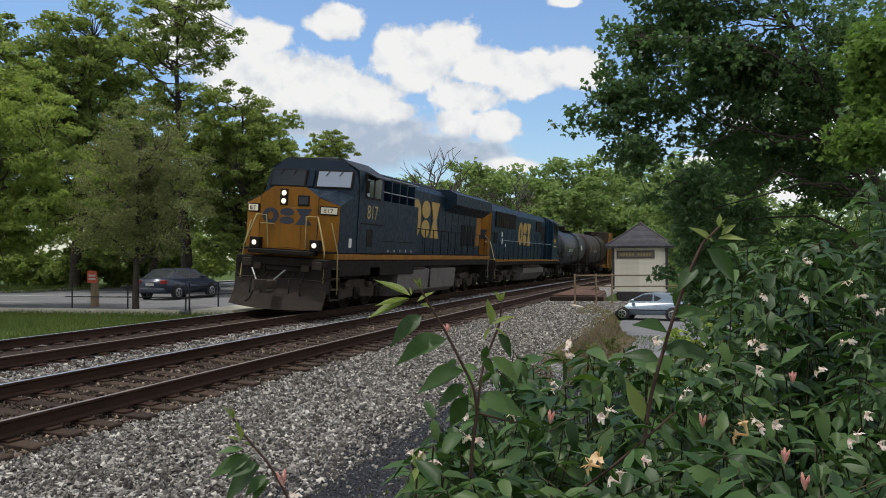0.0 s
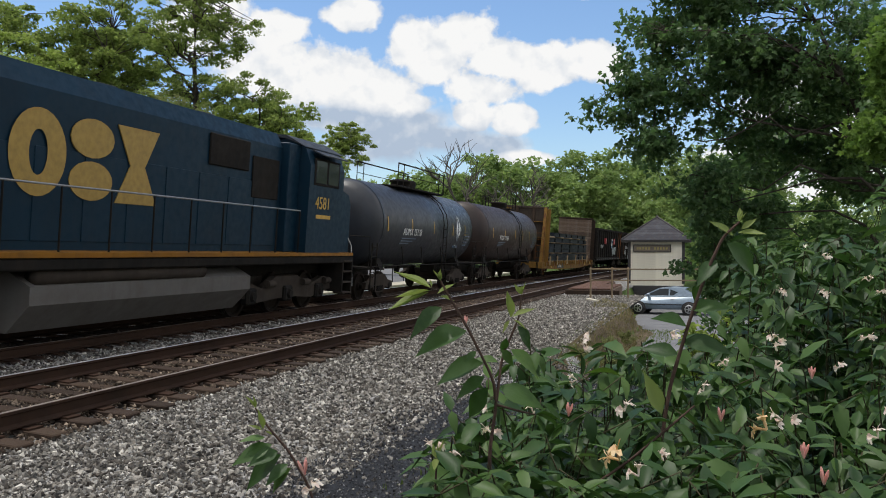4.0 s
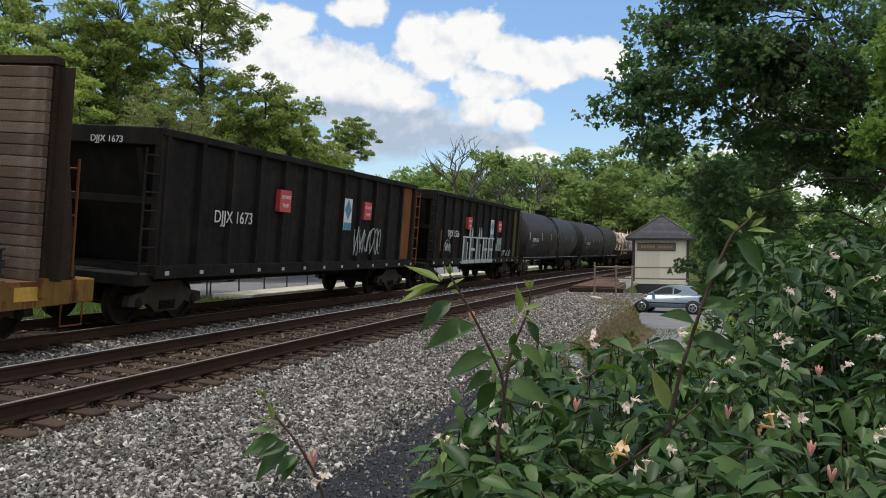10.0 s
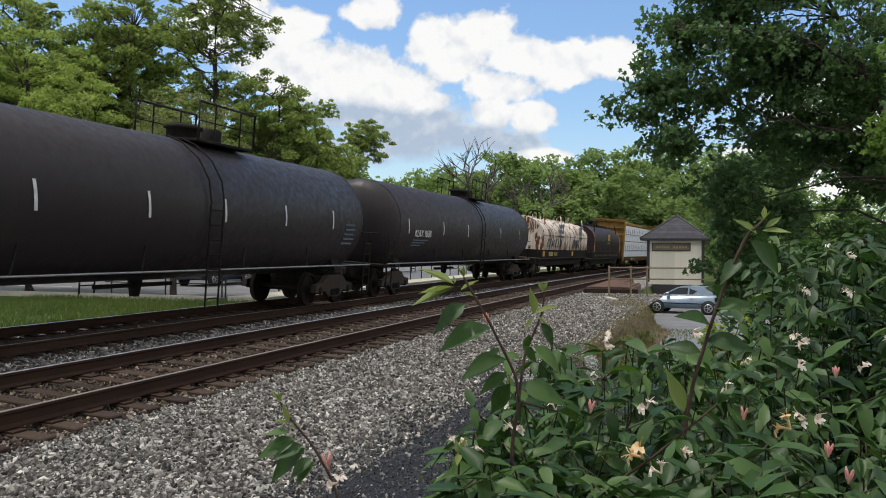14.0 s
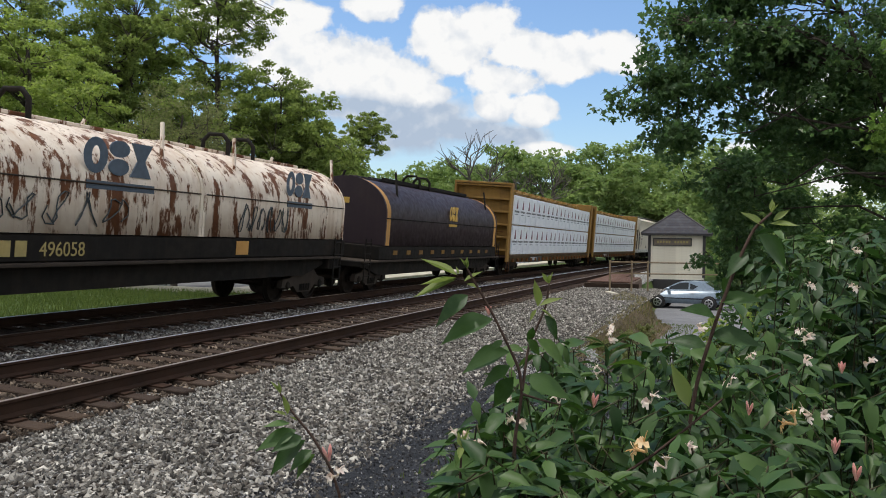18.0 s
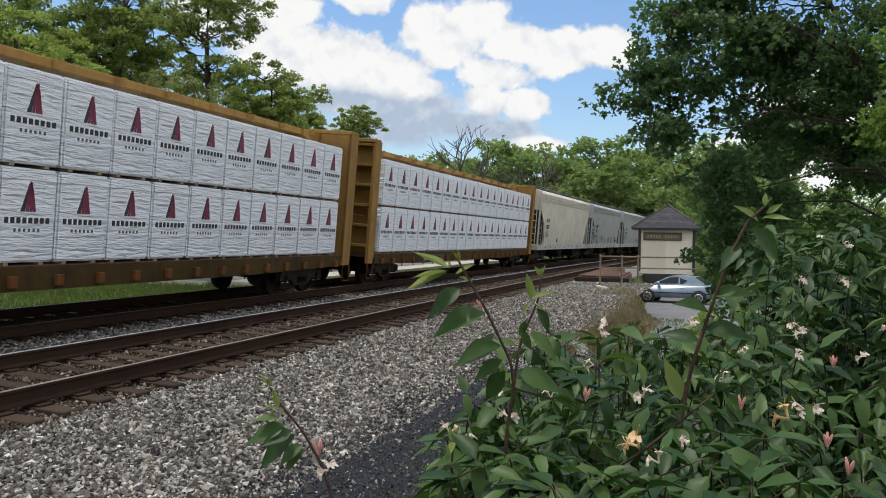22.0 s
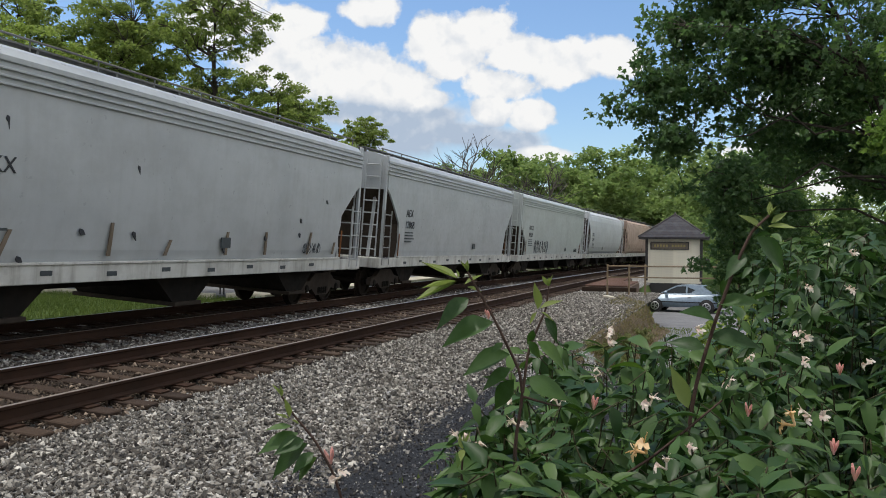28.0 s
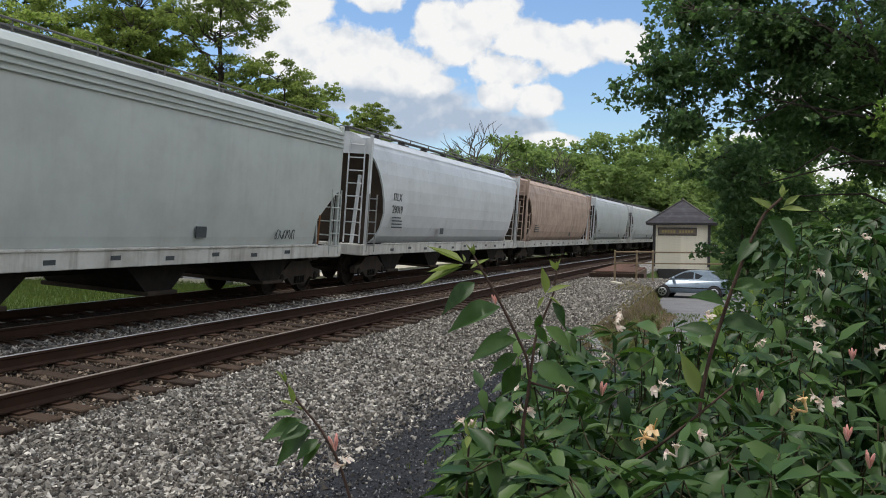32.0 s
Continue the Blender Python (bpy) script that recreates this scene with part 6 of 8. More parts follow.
def centerbeam(mid, half, text):
    t = thing("centerbeam_flatcar", "yellow centerbeam flatcar with ribbed end bulkheads", "flatcar", "yellow centerbeam flatcars")
    ym = M["beam"]
    a = 11.0
    part("deck", Geo().box(-a - .3, a + .3, -1.42, 1.42, .92, 1.05, .01), M["brown_wood"], t)
    part("centre_sill", Geo().box(-half + .7, half - .7, -.3, .3, .55, .95), M["dark"], t)
    for sy in (-1, 1):
        part("side_sill", Geo().prism([(-a, .74), (-a, 1.04), (a, 1.04), (a, .74), (6, .66), (-6, .66)], sy * 1.36, sy * 1.45, "y"), M["sill_dirty"], t)
        for k in range(23):
            x = -10.6 + .96 * k
            part("tie_down", Geo().box(x, x + .16, sy * 1.45, sy * 1.53, .72, .90, .01), M["rust"], t)
    part("top_beam", Geo().box(-a, a, -.42, .42, 4.30, 4.46, .015), ym, t)
    for k in range(14):
        x = -10.4 + 1.6 * k
        part("centre_post", Geo().box(x - .08, x + .08, -.06, .06, 1.05, 4.32), ym, t)
        part("beam_bracket", Geo().prism([(-.5, 4.30), (-.62, 4.36), (-.62, 4.44), (.62, 4.44), (.62, 4.36), (.5, 4.30)], x - .05, x + .05), ym, t)
    for s in (-1, 1):
        x = s * 11.15
        bh = part("bulkhead", Geo().box(x - .05, x + .05, -1.45, 1.45, .95, 4.50), ym, t)
        for yy in (-1.42, 1.42):
            part("bulkhead_post", Geo().box(x - .05, x + s * .45, yy - .05, yy + .05, .75, 4.52, .012), ym, bh)
        for k in range(6):
            z = 1.25 + .62 * k
            part("bulkhead_rib", Geo().box(x, x + s * .42, -1.38, 1.38, z, z + .09, .01), ym, bh)
        part("bulkhead_cap", Geo().box(x - .08, x + s * .48, -1.47, 1.47, 4.46, 4.56, .012), ym, bh)
        part("grab_iron", Geo().tube([(x + s * .46, -1.2, 2.2), (x + s * .52, -1.2, 2.2), (x + s * .52, -.8, 2.2), (x + s * .46, -.8, 2.2)], .016, 5), M["rust"], bh)
        part("gusset", Geo().prism([(x - s * .06, 4.45), (x - s * 1.1, 4.45), (x - s * 1.1, 4.28), (x - s * .06, 4.0)], -.5, .5, "y"), ym, bh)
        part("corner_step", Geo().tube([(x, -1.47, .75), (x, -1.47, .3), (x + s * .45, -1.47, .3), (x + s * .45, -1.47, .75)], .02, 5), M["rust"], t)
    part("number_panel", Geo().box(-6.9, -4.1, -1.462, -1.45, .70, .96), M["mark_dark"], t)
    lettering(text, .17, M["white"], t, -6.7, .76, -1.466, name="reporting_mark")
    for x in (-9.3, 9.3):
        truck(t, x, mid)
    couplers(t, half)
    stand(t, mid)
    if not BUNDLE:
        BUNDLE.append(bundle())
        first = BUNDLE[0]
    else:
        first = None
    rnd = random.Random(int(mid))
    for sy in (-1, 1):
        for tier in (0, 1):
            for k in range(18):
                x = -10.12 + 1.19 * k + rnd.uniform(-.008, .008)
                m = pose(x, sy * (.80 + rnd.uniform(-.012, .012)), 1.095 + 1.50 * tier, 0, 0, (0 if sy < 0 else 180) + rnd.uniform(-.4, .4))
                if first is not None:
                    ob, first = first, None
                else:
                    ob = copy_thing(BUNDLE[0], m)
                stand(ob, mid, m)


def hopper(mid, half, mat, label, text, text2, seed, curved=False, slope=(3.35, 2.45), gra=0, sill="sill_white"):
    """A covered hopper wagon."""
    t = thing("covered_hopper", label, "hopper car", "covered hoppers at the end of the train")
    e = half - 1.05
    inn = 1.15
    zt, zm = slope
    lev = [(1.28, 1.44), (1.5, 1.48), (1.8, 1.50), (2.2, 1.52), (2.6, 1.53), (3.0, 1.53), (3.4, 1.53), (3.8, 1.52), (4.1, 1.51), (4.28, 1.49)]
    if curved:
        lev = [(1.28, 1.05), (1.5, 1.27), (1.8, 1.41), (2.2, 1.50), (2.6, 1.53), (3.0, 1.53), (3.4, 1.50), (3.8, 1.43), (4.1, 1.32), (4.28, 1.2)]
    def side(z):
        for (a, u), (b_, v_) in zip(lev, lev[1:]):
            if z <= b_:
                return u + (v_ - u) * (z - a) / (b_ - a)
        return lev[-1][1]
    lev = sorted(set(lev + [(zm + (zt - zm) * k / 7, side(zm + (zt - zm) * k / 7)) for k in range(8)]))
    lev += [(4.42, 1.36 if not curved else 1.0), (4.54, .95 if not curved else .7), (4.58, .45)]
    def ext(z):
        if z >= zt: return e
        if z >= zm: return e - inn * ((.45 if curved else .85) * (zt - z) / (zt - zm) + (.55 if curved else .15) * math.sqrt(max(1 - ((z - zm) / (zt - zm)) ** 2, 0)))
        return e - inn - (.10 if z < 1.9 and not curved else 0)
    v, f = [], []
    for z, w in lev:
        x = ext(z)
        v += [(-x, -w, z), (x, -w, z), (x, w, z), (-x, w, z)]
    for i in range(len(lev) - 1):
        a, b = 4 * i, 4 * i + 4
        f += [(a + k, a + (k + 1) % 4, b + (k + 1) % 4, b + k) for k in range(4)]
    n = len(v)
    f += [(0, 3, 2, 1), (n - 4, n - 3, n - 2, n - 1)]
    part("body", Geo().add(v, f), mat, t)
    # A thin dark skin over each end slope paints in the recess's shadow.
    for s in (-1, 1):
        rows = [(ext(z) + .006, w, z) for z, w in lev if 1.28 <= z <= zt]
        g = Geo()
        g.add([q for x, w, z in rows for q in ((s * x, -w + .05, z), (s * x, w - .05, z))], [(2 * i, 2 * i + 1, 2 * i + 3, 2 * i + 2) for i in range(len(rows) - 1)])
        part("slope_sheet", g, M["brown_and_shadow"], t, "grimy sloping end sheet with its shadow painted dark brown")
    for sy in (-1, 1):
        if not curved:
            for z in (3.86, 3.97, 4.08):
                part("side_rib", Geo().box(-e, e, sy * 1.50, sy * 1.565, z, z + .035, .008), mat, t)
        part("eave", Geo().box(-e - .02, e + .02, sy * 1.44, sy * 1.545, 4.20, 4.29, .01) if not curved else Geo().box(-e, e, sy * 1.15, sy * 1.25, 4.2, 4.27, .01), mat, t)
        part("side_sill", Geo().box(-half + .75, half - .75, sy * 1.42, sy * 1.53, .97, 1.27, .012), M[sill], t)
        part("sill_lip", Geo().box(-e + inn, e - inn, sy * 1.46, sy * 1.56, 1.27, 1.31, .005), M[sill], t)
        # edge walk along the roof
        part("roof_walk", Geo().box(-e - .1, e + .1, sy * .42, sy * .72, 4.66, 4.69), M["walk_grey"], t)
        for k in range(9):
            x = -e + 2 * e * k / 8
            part("walk_post", Geo().box(x - .03, x + .03, sy * .45, sy * .70, 4.54, 4.67), M["walk_grey"], t)
        part("roof_rail", Geo().tube([(-e, sy * 1.22, 4.66), (e, sy * 1.22, 4.66)], .02, 5), M["walk_grey"], t)
        for k in range(11):
            x = -e + .1 + (2 * e - .2) * k / 10
            part("rail_post", Geo().tube([(x, sy * 1.22, 4.48), (x, sy * 1.22, 4.66)], .018, 4), M["walk_grey"], t)
        for s in (-1, 1):
            part("corner_post", Geo().box(s * (e - .02), s * (e + .10), sy * 1.42, sy * 1.50, 1.0, 4.45, .01), mat, t)
            part("corner_ladder", rung_ladder(s * (e + .10), sy * 1.53, 1.05, 2.75, -.55 * s, 5), M["rail_steel"] if seed % 2 else mat, t)
            part("slope_brace", Geo().prism([(s * (e - .15), 1.28), (s * (e - .05), 1.28), (s * (e - .35), 3.3), (s * (e - .45), 3.3)], sy * .95 - .04, sy * .95 + .04, "y"), mat, t)
            part("patch", Geo().prism([(s * (e - inn) - .02, 1.32), (s * (e - inn) + .07, 1.32), (s * (e - inn) + .11, 2.05), (s * (e - inn) + .03, 2.05)], sy * 1.525, sy * 1.535, "y"), M["rust"], t) if not curved else None
    for s in (-1, 1):
        part("end_sill", Geo().box(s * (half - .78), s * (half - 1.25), -1.5, 1.5, .95, 1.27, .015), M[sill], t)
        part("end_platform", Geo().box(s * (half - .85), s * (half - 2.4), -1.4, 1.4, 1.22, 1.27), M["dark"], t)
        part("end_ladder", rung_ladder(s * (e + .13), -1.30, 1.3, 4.3, .5, 8, False), mat, t)
        part("end_ladder", rung_ladder(s * (e + .13), .75, 1.3, 2.9, .5, 5, False), mat, t)
        part("end_sheet", Geo().box(s * (e - .01), s * (e + .03), -1.40, 1.40, zt, 4.36), mat, t)
        part("brake_wheel", Geo().lathe([(-.02, .26), (.02, .26), (.02, .22), (-.02, .22), (-.02, .26)], 18, "x", (s * (e + .25), .55, 2.4)), M["dark"], t) if s > 0 else None
    part("centre_sill", Geo().box(-half + .7, half - .7, -.28, .28, .72, 1.02), M["dark"], t)
    n = 4 if half > 9.5 else 3
    for k in range(n):
        x = (k - (n - 1) / 2) * (2 * (e - inn) - 1.6) / max(n - .6, 1)
        part("discharge_pocket", Geo().prism([(x - 1.35, 1.25), (x + 1.35, 1.25), (x + .38, .42), (x - .38, .42)], -1.15, 1.15, "y"), M["dark"], t)
        part("outlet_gate", Geo().box(x - .45, x + .45, -1.25, 1.25, .36, .44, .01), M["grime"], t)
    for k in range(5):
        x = (k - 2) * (2 * e - 1.5) / 5
        part("roof_hatch", Geo().lathe([(4.54, .36), (4.66, .36), (4.68, .25)], 16, "z", (x, 0, 0)), M["walk_grey"], t)
    yl = -1.542 if not curved else -1.54
    lx = -e + inn + .55
    if text:
        lettering(text, .25, M["mark_dark"], t, lx, 2.62, yl, name="reporting_mark")
        lettering(text2, .25, M["mark_dark"], t, lx - .05, 2.24, yl, name="road_number")
        if not curved:
            lettering(text, .15, M["mark_dark"], t, -e - .035, 4.0, .45, name="reporting_mark", turn=-90)
    rnd = random.Random(seed)
    bars([(lx, 2.08 - .1 * k, rnd.uniform(.5, .9), .04) for k in range(4)], M["spray_dark"], t, yl + .004, "small_print")
    bars([(lx + rnd.uniform(2, 11), rnd.uniform(1.42, 1.6), .35, .22)], M["spray_dark"], t, yl + .004, "data_panel")
    bars([(-e + inn + 1.5 * k + .6, 1.06 + .04 * (k % 2), .25, .08) for k in range(int(2 * (e - inn) / 1.5))], M["spray_dark"], t, -1.532, "sill_mark")
    if gra == 1:
        squiggle(M["spray_dark"], t, lx + 1.3, lx + 4.8, 1.36, 2.1, yl, 6, seed, .012)
    if gra:
        squiggle(M["spray_dark"], t, e - inn - 2.2, e - inn - 1.2, 1.42, 1.7, yl, 4, seed + 5, .010)
    if gra > 1:
        for k in range(12):
            x, z = rnd.uniform(-e + inn, e - inn), rnd.choice([rnd.uniform(1.4, 2.6), rnd.uniform(2.6, 3.6)])
            part("scuff", Geo().prism([(x, z), (x + rnd.uniform(.03, .08), z - .02), (x + rnd.uniform(.05, .12), z - rnd.uniform(.08, .24)), (x + .03, z - .11), (x - .02, z - .05)], -1.542, -1.52, "y"), M["mark_dark"], t)
        for k in range(7):
            x, q, h = -e + inn + 1.3 + 1.9 * k + rnd.uniform(-.4, .4), rnd.uniform(.02, .22), rnd.uniform(.25, .6)
            part("scuff", Geo().prism([(x, 1.40), (x + .09, 1.40), (x + .07 + q, 1.40 + h), (x + q, 1.40 + h)], -1.542, -1.52, "y"), M["scrape"], t)
    for x in (-half + 2.3, half - 2.3):
        truck(t, x, mid)
    couplers(t, half)
    stand(t, mid)


def build_train():
    m = [(a + b) / 2 for a, b in zip(JOINS, JOINS[1:])]
    h = [(b - a) / 2 for a, b in zip(JOINS, JOINS[1:])]
    diesel_front(m[0])
    diesel_second(m[1])
    tank_car(m[2], h[2], "dark blue-grey tank car with a white leaf emblem", M["tank_grey"], 1.46, 2.52, "ADMX 15138", -3.5, 1.0, (-2.6, 2.8), (-5.0, -2.6, -.1, 2.4, 4.2), 1, True, rail=.8)
    tank_car(m[3], h[3], "dark brown tank car, dusty, with yellow strips", M["tank_brown"], 1.46, 2.55, "VTGX 17186", -3.6, .72, (.9, 2.2), (-4.9, -2.5, -.2, 1.6, 3.4), 2, dome=1.3, rail=.65)
    bulkhead_flat(m[4])
    gondola(m[5], h[5], "DJJX 1673", M["rust"], 11)
    gondola(m[6], h[6], "DJJX 1526", M["olive"], 17)
    tank_car(m[7], h[7], "long black tank car with white lettering", M["tank_black"], 1.50, 2.36, "KLRX 9610", -7.0, .2, (.7, 2.9), (-7.7, -4.4, -1.7, .8, 3.4, 6.0), 3, slim=True, dome=1.3, rail=.8)
    tank_car(m[8], h[8], "long black tank car, plain and sooty", M["tank_black"], 1.50, 2.36, "KLRX 9608", -7.8, .2, (.7, 2.9), (-8.4, -4.8, -1.7, .8, 3.4, 7.0), 4, slim=True, dome=1.3, rail=.8)
    coil_car(m[9], h[9], M["cream"], "cream coil car, hoods streaked with heavy rust", ((-6.15, 1.15), (1.25, 7.9)), 1.66, 3.52, M["dark"], False, 21)
    coil_car(m[10], h[10], M["plum"], "dark plum coil car with yellow hood bands", ((-6.05, 7.0),), 1.50, 3.58, M["dark"], True, 24)
    centerbeam(m[11], h[11], "TTZX 859 981")
    centerbeam(m[12], h[12], "TTZX 863 776")
    hopper(m[13], h[13], M["hop_cream"], "cream-grey covered hopper, dusty, with rust scrapes", "ACFX", "67357", 31, slope=(3.3, 2.5), gra=0)
    hopper(m[14], h[14], M["hop_grey"], "pale grey covered hopper with black scuff marks", "DAKX", "5545", 32, gra=2)
    hopper(m[15], h[15], M["hop_grey"], "pale grey covered hopper with dark lettering", "AEX", "12868", 33, slope=(3.4, 2.35))
    hopper(m[16], h[16], M["hop_pale"], "pale green-grey covered hopper with sprayed scrawl", "UTCX", "49559", 34, slope=(2.75, 1.95), gra=1)
    hopper(m[17], h[17], M["hop_white"], "white round-sided covered hopper, fairly clean", "ITLX", "29019", 35, True, slope=(3.9, 2.2))
    hopper(m[18], h[18], M["hop_rust"], "rust-stained pinkish covered hopper", "", "", 36, True, slope=(3.6, 2.2))
    hopper(m[19], h[19], M["hop_white"], "white covered hopper, fairly clean", "", "", 37, True, slope=(3.8, 2.2))
    hopper(m[20], h[20], M["hop_white"], "white covered hopper, fairly clean", "", "", 38, True, slope=(3.8, 2.2))
    hopper(m[21], h[21], M["hop_grey"], "pale grey covered hopper at the tail", "", "", 39, slope=(3.4, 2.4))


build_train()


# Hut, deck, railings, cars, signs, paving beyond the line
def build_hut():
    x0, x1, y0, y1, z0, z1 = 50.9, 54.0, .32, 3.38, .0, 2.42
    h = thing("hut", "small cream clapboard hut with a slate roof", "hut")
    part("wall", Geo().box(x0 + .04, x1 - .04, y0 + .04, y1 - .04, z0 - .2, z1), M["siding"], h)
    board = Geo().prism([(-.03, 0), (.032, 0), (.002, .15), (-.03, .15)], -(y1 - y0) / 2, (y1 - y0) / 2, "y").mesh("board", M["siding"])
    sideb = Geo().prism([(-.03, 0), (.032, 0), (.002, .15), (-.03, .15)], -(x1 - x0) / 2, (x1 - x0) / 2, "y").mesh("board", M["siding"])
    w = h.children[0]
    for k in range(-1, 16):
        z = z0 + .02 + .15 * k
        part("board", board, None, w, m=pose(x0 + .02, (y0 + y1) / 2, z, 0, 0, 180))
        part("board", sideb, None, w, m=pose((x0 + x1) / 2, y1 - .02, z, 0, 0, 90))
    part("skirt", Geo().box(x0 - .03, x1, y0 - .03, y1 + .03, -1.7, -.13, .01), M["trim_dark"], h)
    for x, y in ((x0, y0), (x0, y1), (x1, y1)):
        part("corner_board", Geo().box(x - .05, x + .05, y - .08, y + .08, z0, z1, .008), M["trim_dark"], h)
    o = .45
    cx, cy, ax = (x0 + x1) / 2, (y0 + y1) / 2, 3.92
    part("eave", Geo().box(x0 - o, x1 + o, y0 - o, y1 + o, z1, z1 + .10, .01), M["trim_dark"], h)
    roof = part("roof", Geo().add([(x0 - o, y0 - o, z1 + .09), (x1 + o, y0 - o, z1 + .09), (x1 + o, y1 + o, z1 + .09), (x0 - o, y1 + o, z1 + .09), (cx, cy, ax)], [(0, 1, 4), (1, 2, 4), (2, 3, 4), (3, 0, 4), (0, 3, 2, 1)]), M["shingle"], h, "grey slate hipped roof")
    n = 9
    for k in range(n):
        a, b = k / n, (k + 1) / n
        za, zb = z1 + .10 + (ax - z1 - .10) * a + .02, z1 + .10 + (ax - z1 - .10) * b + .012
        fa, fb = 1 - a, 1 - b
        hx, hy = (x1 - x0) / 2 + o + .02, (y1 - y0) / 2 + o + .02
        part("shingle_course", Geo().add([(cx - hx * fa, cy - hy * fa, za), (cx - hx * fa, cy + hy * fa, za), (cx - hx * fb, cy + hy * fb, zb), (cx - hx * fb, cy - hy * fb, zb), (cx - hx * fa, cy - hy * fa, za - .03), (cx - hx * fa, cy + hy * fa, za - .03)], [(0, 1, 2, 3), (4, 5, 1, 0)]), M["shingle"], roof)
        part("shingle_course", Geo().add([(cx - hx * fa, cy + hy * fa, za), (cx + hx * fa, cy + hy * fa, za), (cx + hx * fb, cy + hy * fb, zb), (cx - hx * fb, cy + hy * fb, zb)], [(0, 1, 2, 3)]), M["shingle"], roof)
    for sy in (-1, 1):
        part("hip_cap", Geo().tube([(cx - (x1 - x0) / 2 - o, cy + sy * ((y1 - y0) / 2 + o), z1 + .14), (cx, cy, ax + .03)], .05, 5), M["trim_dark"], roof)
    part("finial", Geo().lathe([(ax - .05, .07), (ax + .10, .05), (ax + .14, .0)], 8, "z", (cx, cy, 0)), M["trim_dark"], roof)
    sb = part("sign_board", Geo().box(x0 - .05, x0 - .02, 1.05, 3.12, 1.86, 2.22, .01), M["sign_board"], h, "brown name board")
    part("sign_frame", Geo().box(x0 - .06, x0 - .02, 1.0, 3.17, 2.22, 2.27).box(x0 - .06, x0 - .02, 1.0, 3.17, 1.81, 1.86).box(x0 - .06, x0 - .02, 1.0, 1.05, 1.86, 2.22).box(x0 - .06, x0 - .02, 3.12, 3.17, 1.86, 2.22), M["trim_dark"], sb)
    for k in (0, 1, 2, 3, 4, 6, 7, 8, 9, 10):
        y = 1.2 + .165 * k
        part("sign_bar", Geo().box(x0 - .058, x0 - .05, y, y + .11, 1.97, 2.11), M["mark_gold"], sb)


def build_deck():
    d = thing("timber_deck", "weathered red-brown timber deck beside the track", "deck")
    rnd = random.Random(12)
    for n, x0, half in ((30, 38.75, .95), (27, 44.75, .55)):
        plank = Geo().box(-.09, .09, -half, half, -.03, .03, .008).mesh("deck_plank", M["brown_wood"])
        for k in range(n):
            part("deck_plank", plank, None, d, m=pose(x0 + .2 * k, 5.30 - half + rnd.uniform(-.02, .02), .13 + rnd.uniform(-.006, .006), 0, 0, rnd.uniform(-.4, .4)))
    part("retaining_beam", Geo().box(38.6, 50.2, 5.12, 5.28, -.15, .10, .02), M["plank"], d)
    part("retaining_beam", Geo().box(38.6, 44.7, 3.32, 3.46, -1.7, .10, .02), M["plank"], d)
    part("retaining_beam", Geo().box(44.6, 50.2, 4.14, 4.28, -1.7, .10, .02), M["plank"], d)
    for k in range(3):
        part("end_timber", Geo().box(38.42, 38.62, 2.75 + .12 * k, 5.32 + .04 * k, -.68 + .26 * k, -.43 + .26 * k, .025), M["dark_timber"], d, "dark broken end timber" if k == 0 else "")
    r = thing("pipe_railing", "rusty pipe railing across the end of the deck", "railing")
    run = [(35.2, 3.9), (35.45, 3.05), (35.66, 2.42), (36.75, -1.25)]
    for x, y in run:
        part("post", Geo().tube([(x, y, ground_z(x, y) - .1), (x, y, 1.13)], .038, 8), M["post_wood"], r)
        part("post_cap", Geo().lathe([(1.12, .045), (1.16, .045), (1.18, .0)], 8, "z", (x, y, 0)), M["post_wood"], r)
    for z in (1.10, .64):
        part("rail", Geo().tube([(x, y, z) for x, y in run], .032, 6), M["post_wood"], r)
    c = part("concrete_kerb", Geo().box(-.7, .7, -.09, .09, 0, .12, .02), M["concrete"], m=pose(33.4, 3.62, -.15, 0, 0, 20))
    tagged(c, "pale concrete kerb at the foot of the ballast", "kerb")


def rounded(prof, y0, y1, c):
    """An outline in x and z, swept across and softened along all its edges."""
    bm = bmesh.new()
    n = len(prof)
    vs = [bm.verts.new((x, y, z)) for y in (y0, y1) for x, z in prof]
    for k in range(n):
        bm.faces.new((vs[k], vs[(k + 1) % n], vs[n + (k + 1) % n], vs[n + k]))
    bm.faces.new(vs[:n][::-1])
    bm.faces.new(vs[n:])
    bmesh.ops.recalc_face_normals(bm, faces=bm.faces)
    bmesh.ops.bevel(bm, geom=list(bm.edges), offset=c, segments=3, affect="EDGES", clamp_overlap=True)
    bm.verts.index_update()
    g = Geo().add([w.co[:] for w in bm.verts], [[w.index for w in q.verts] for q in bm.faces], True)
    bm.free()
    return g


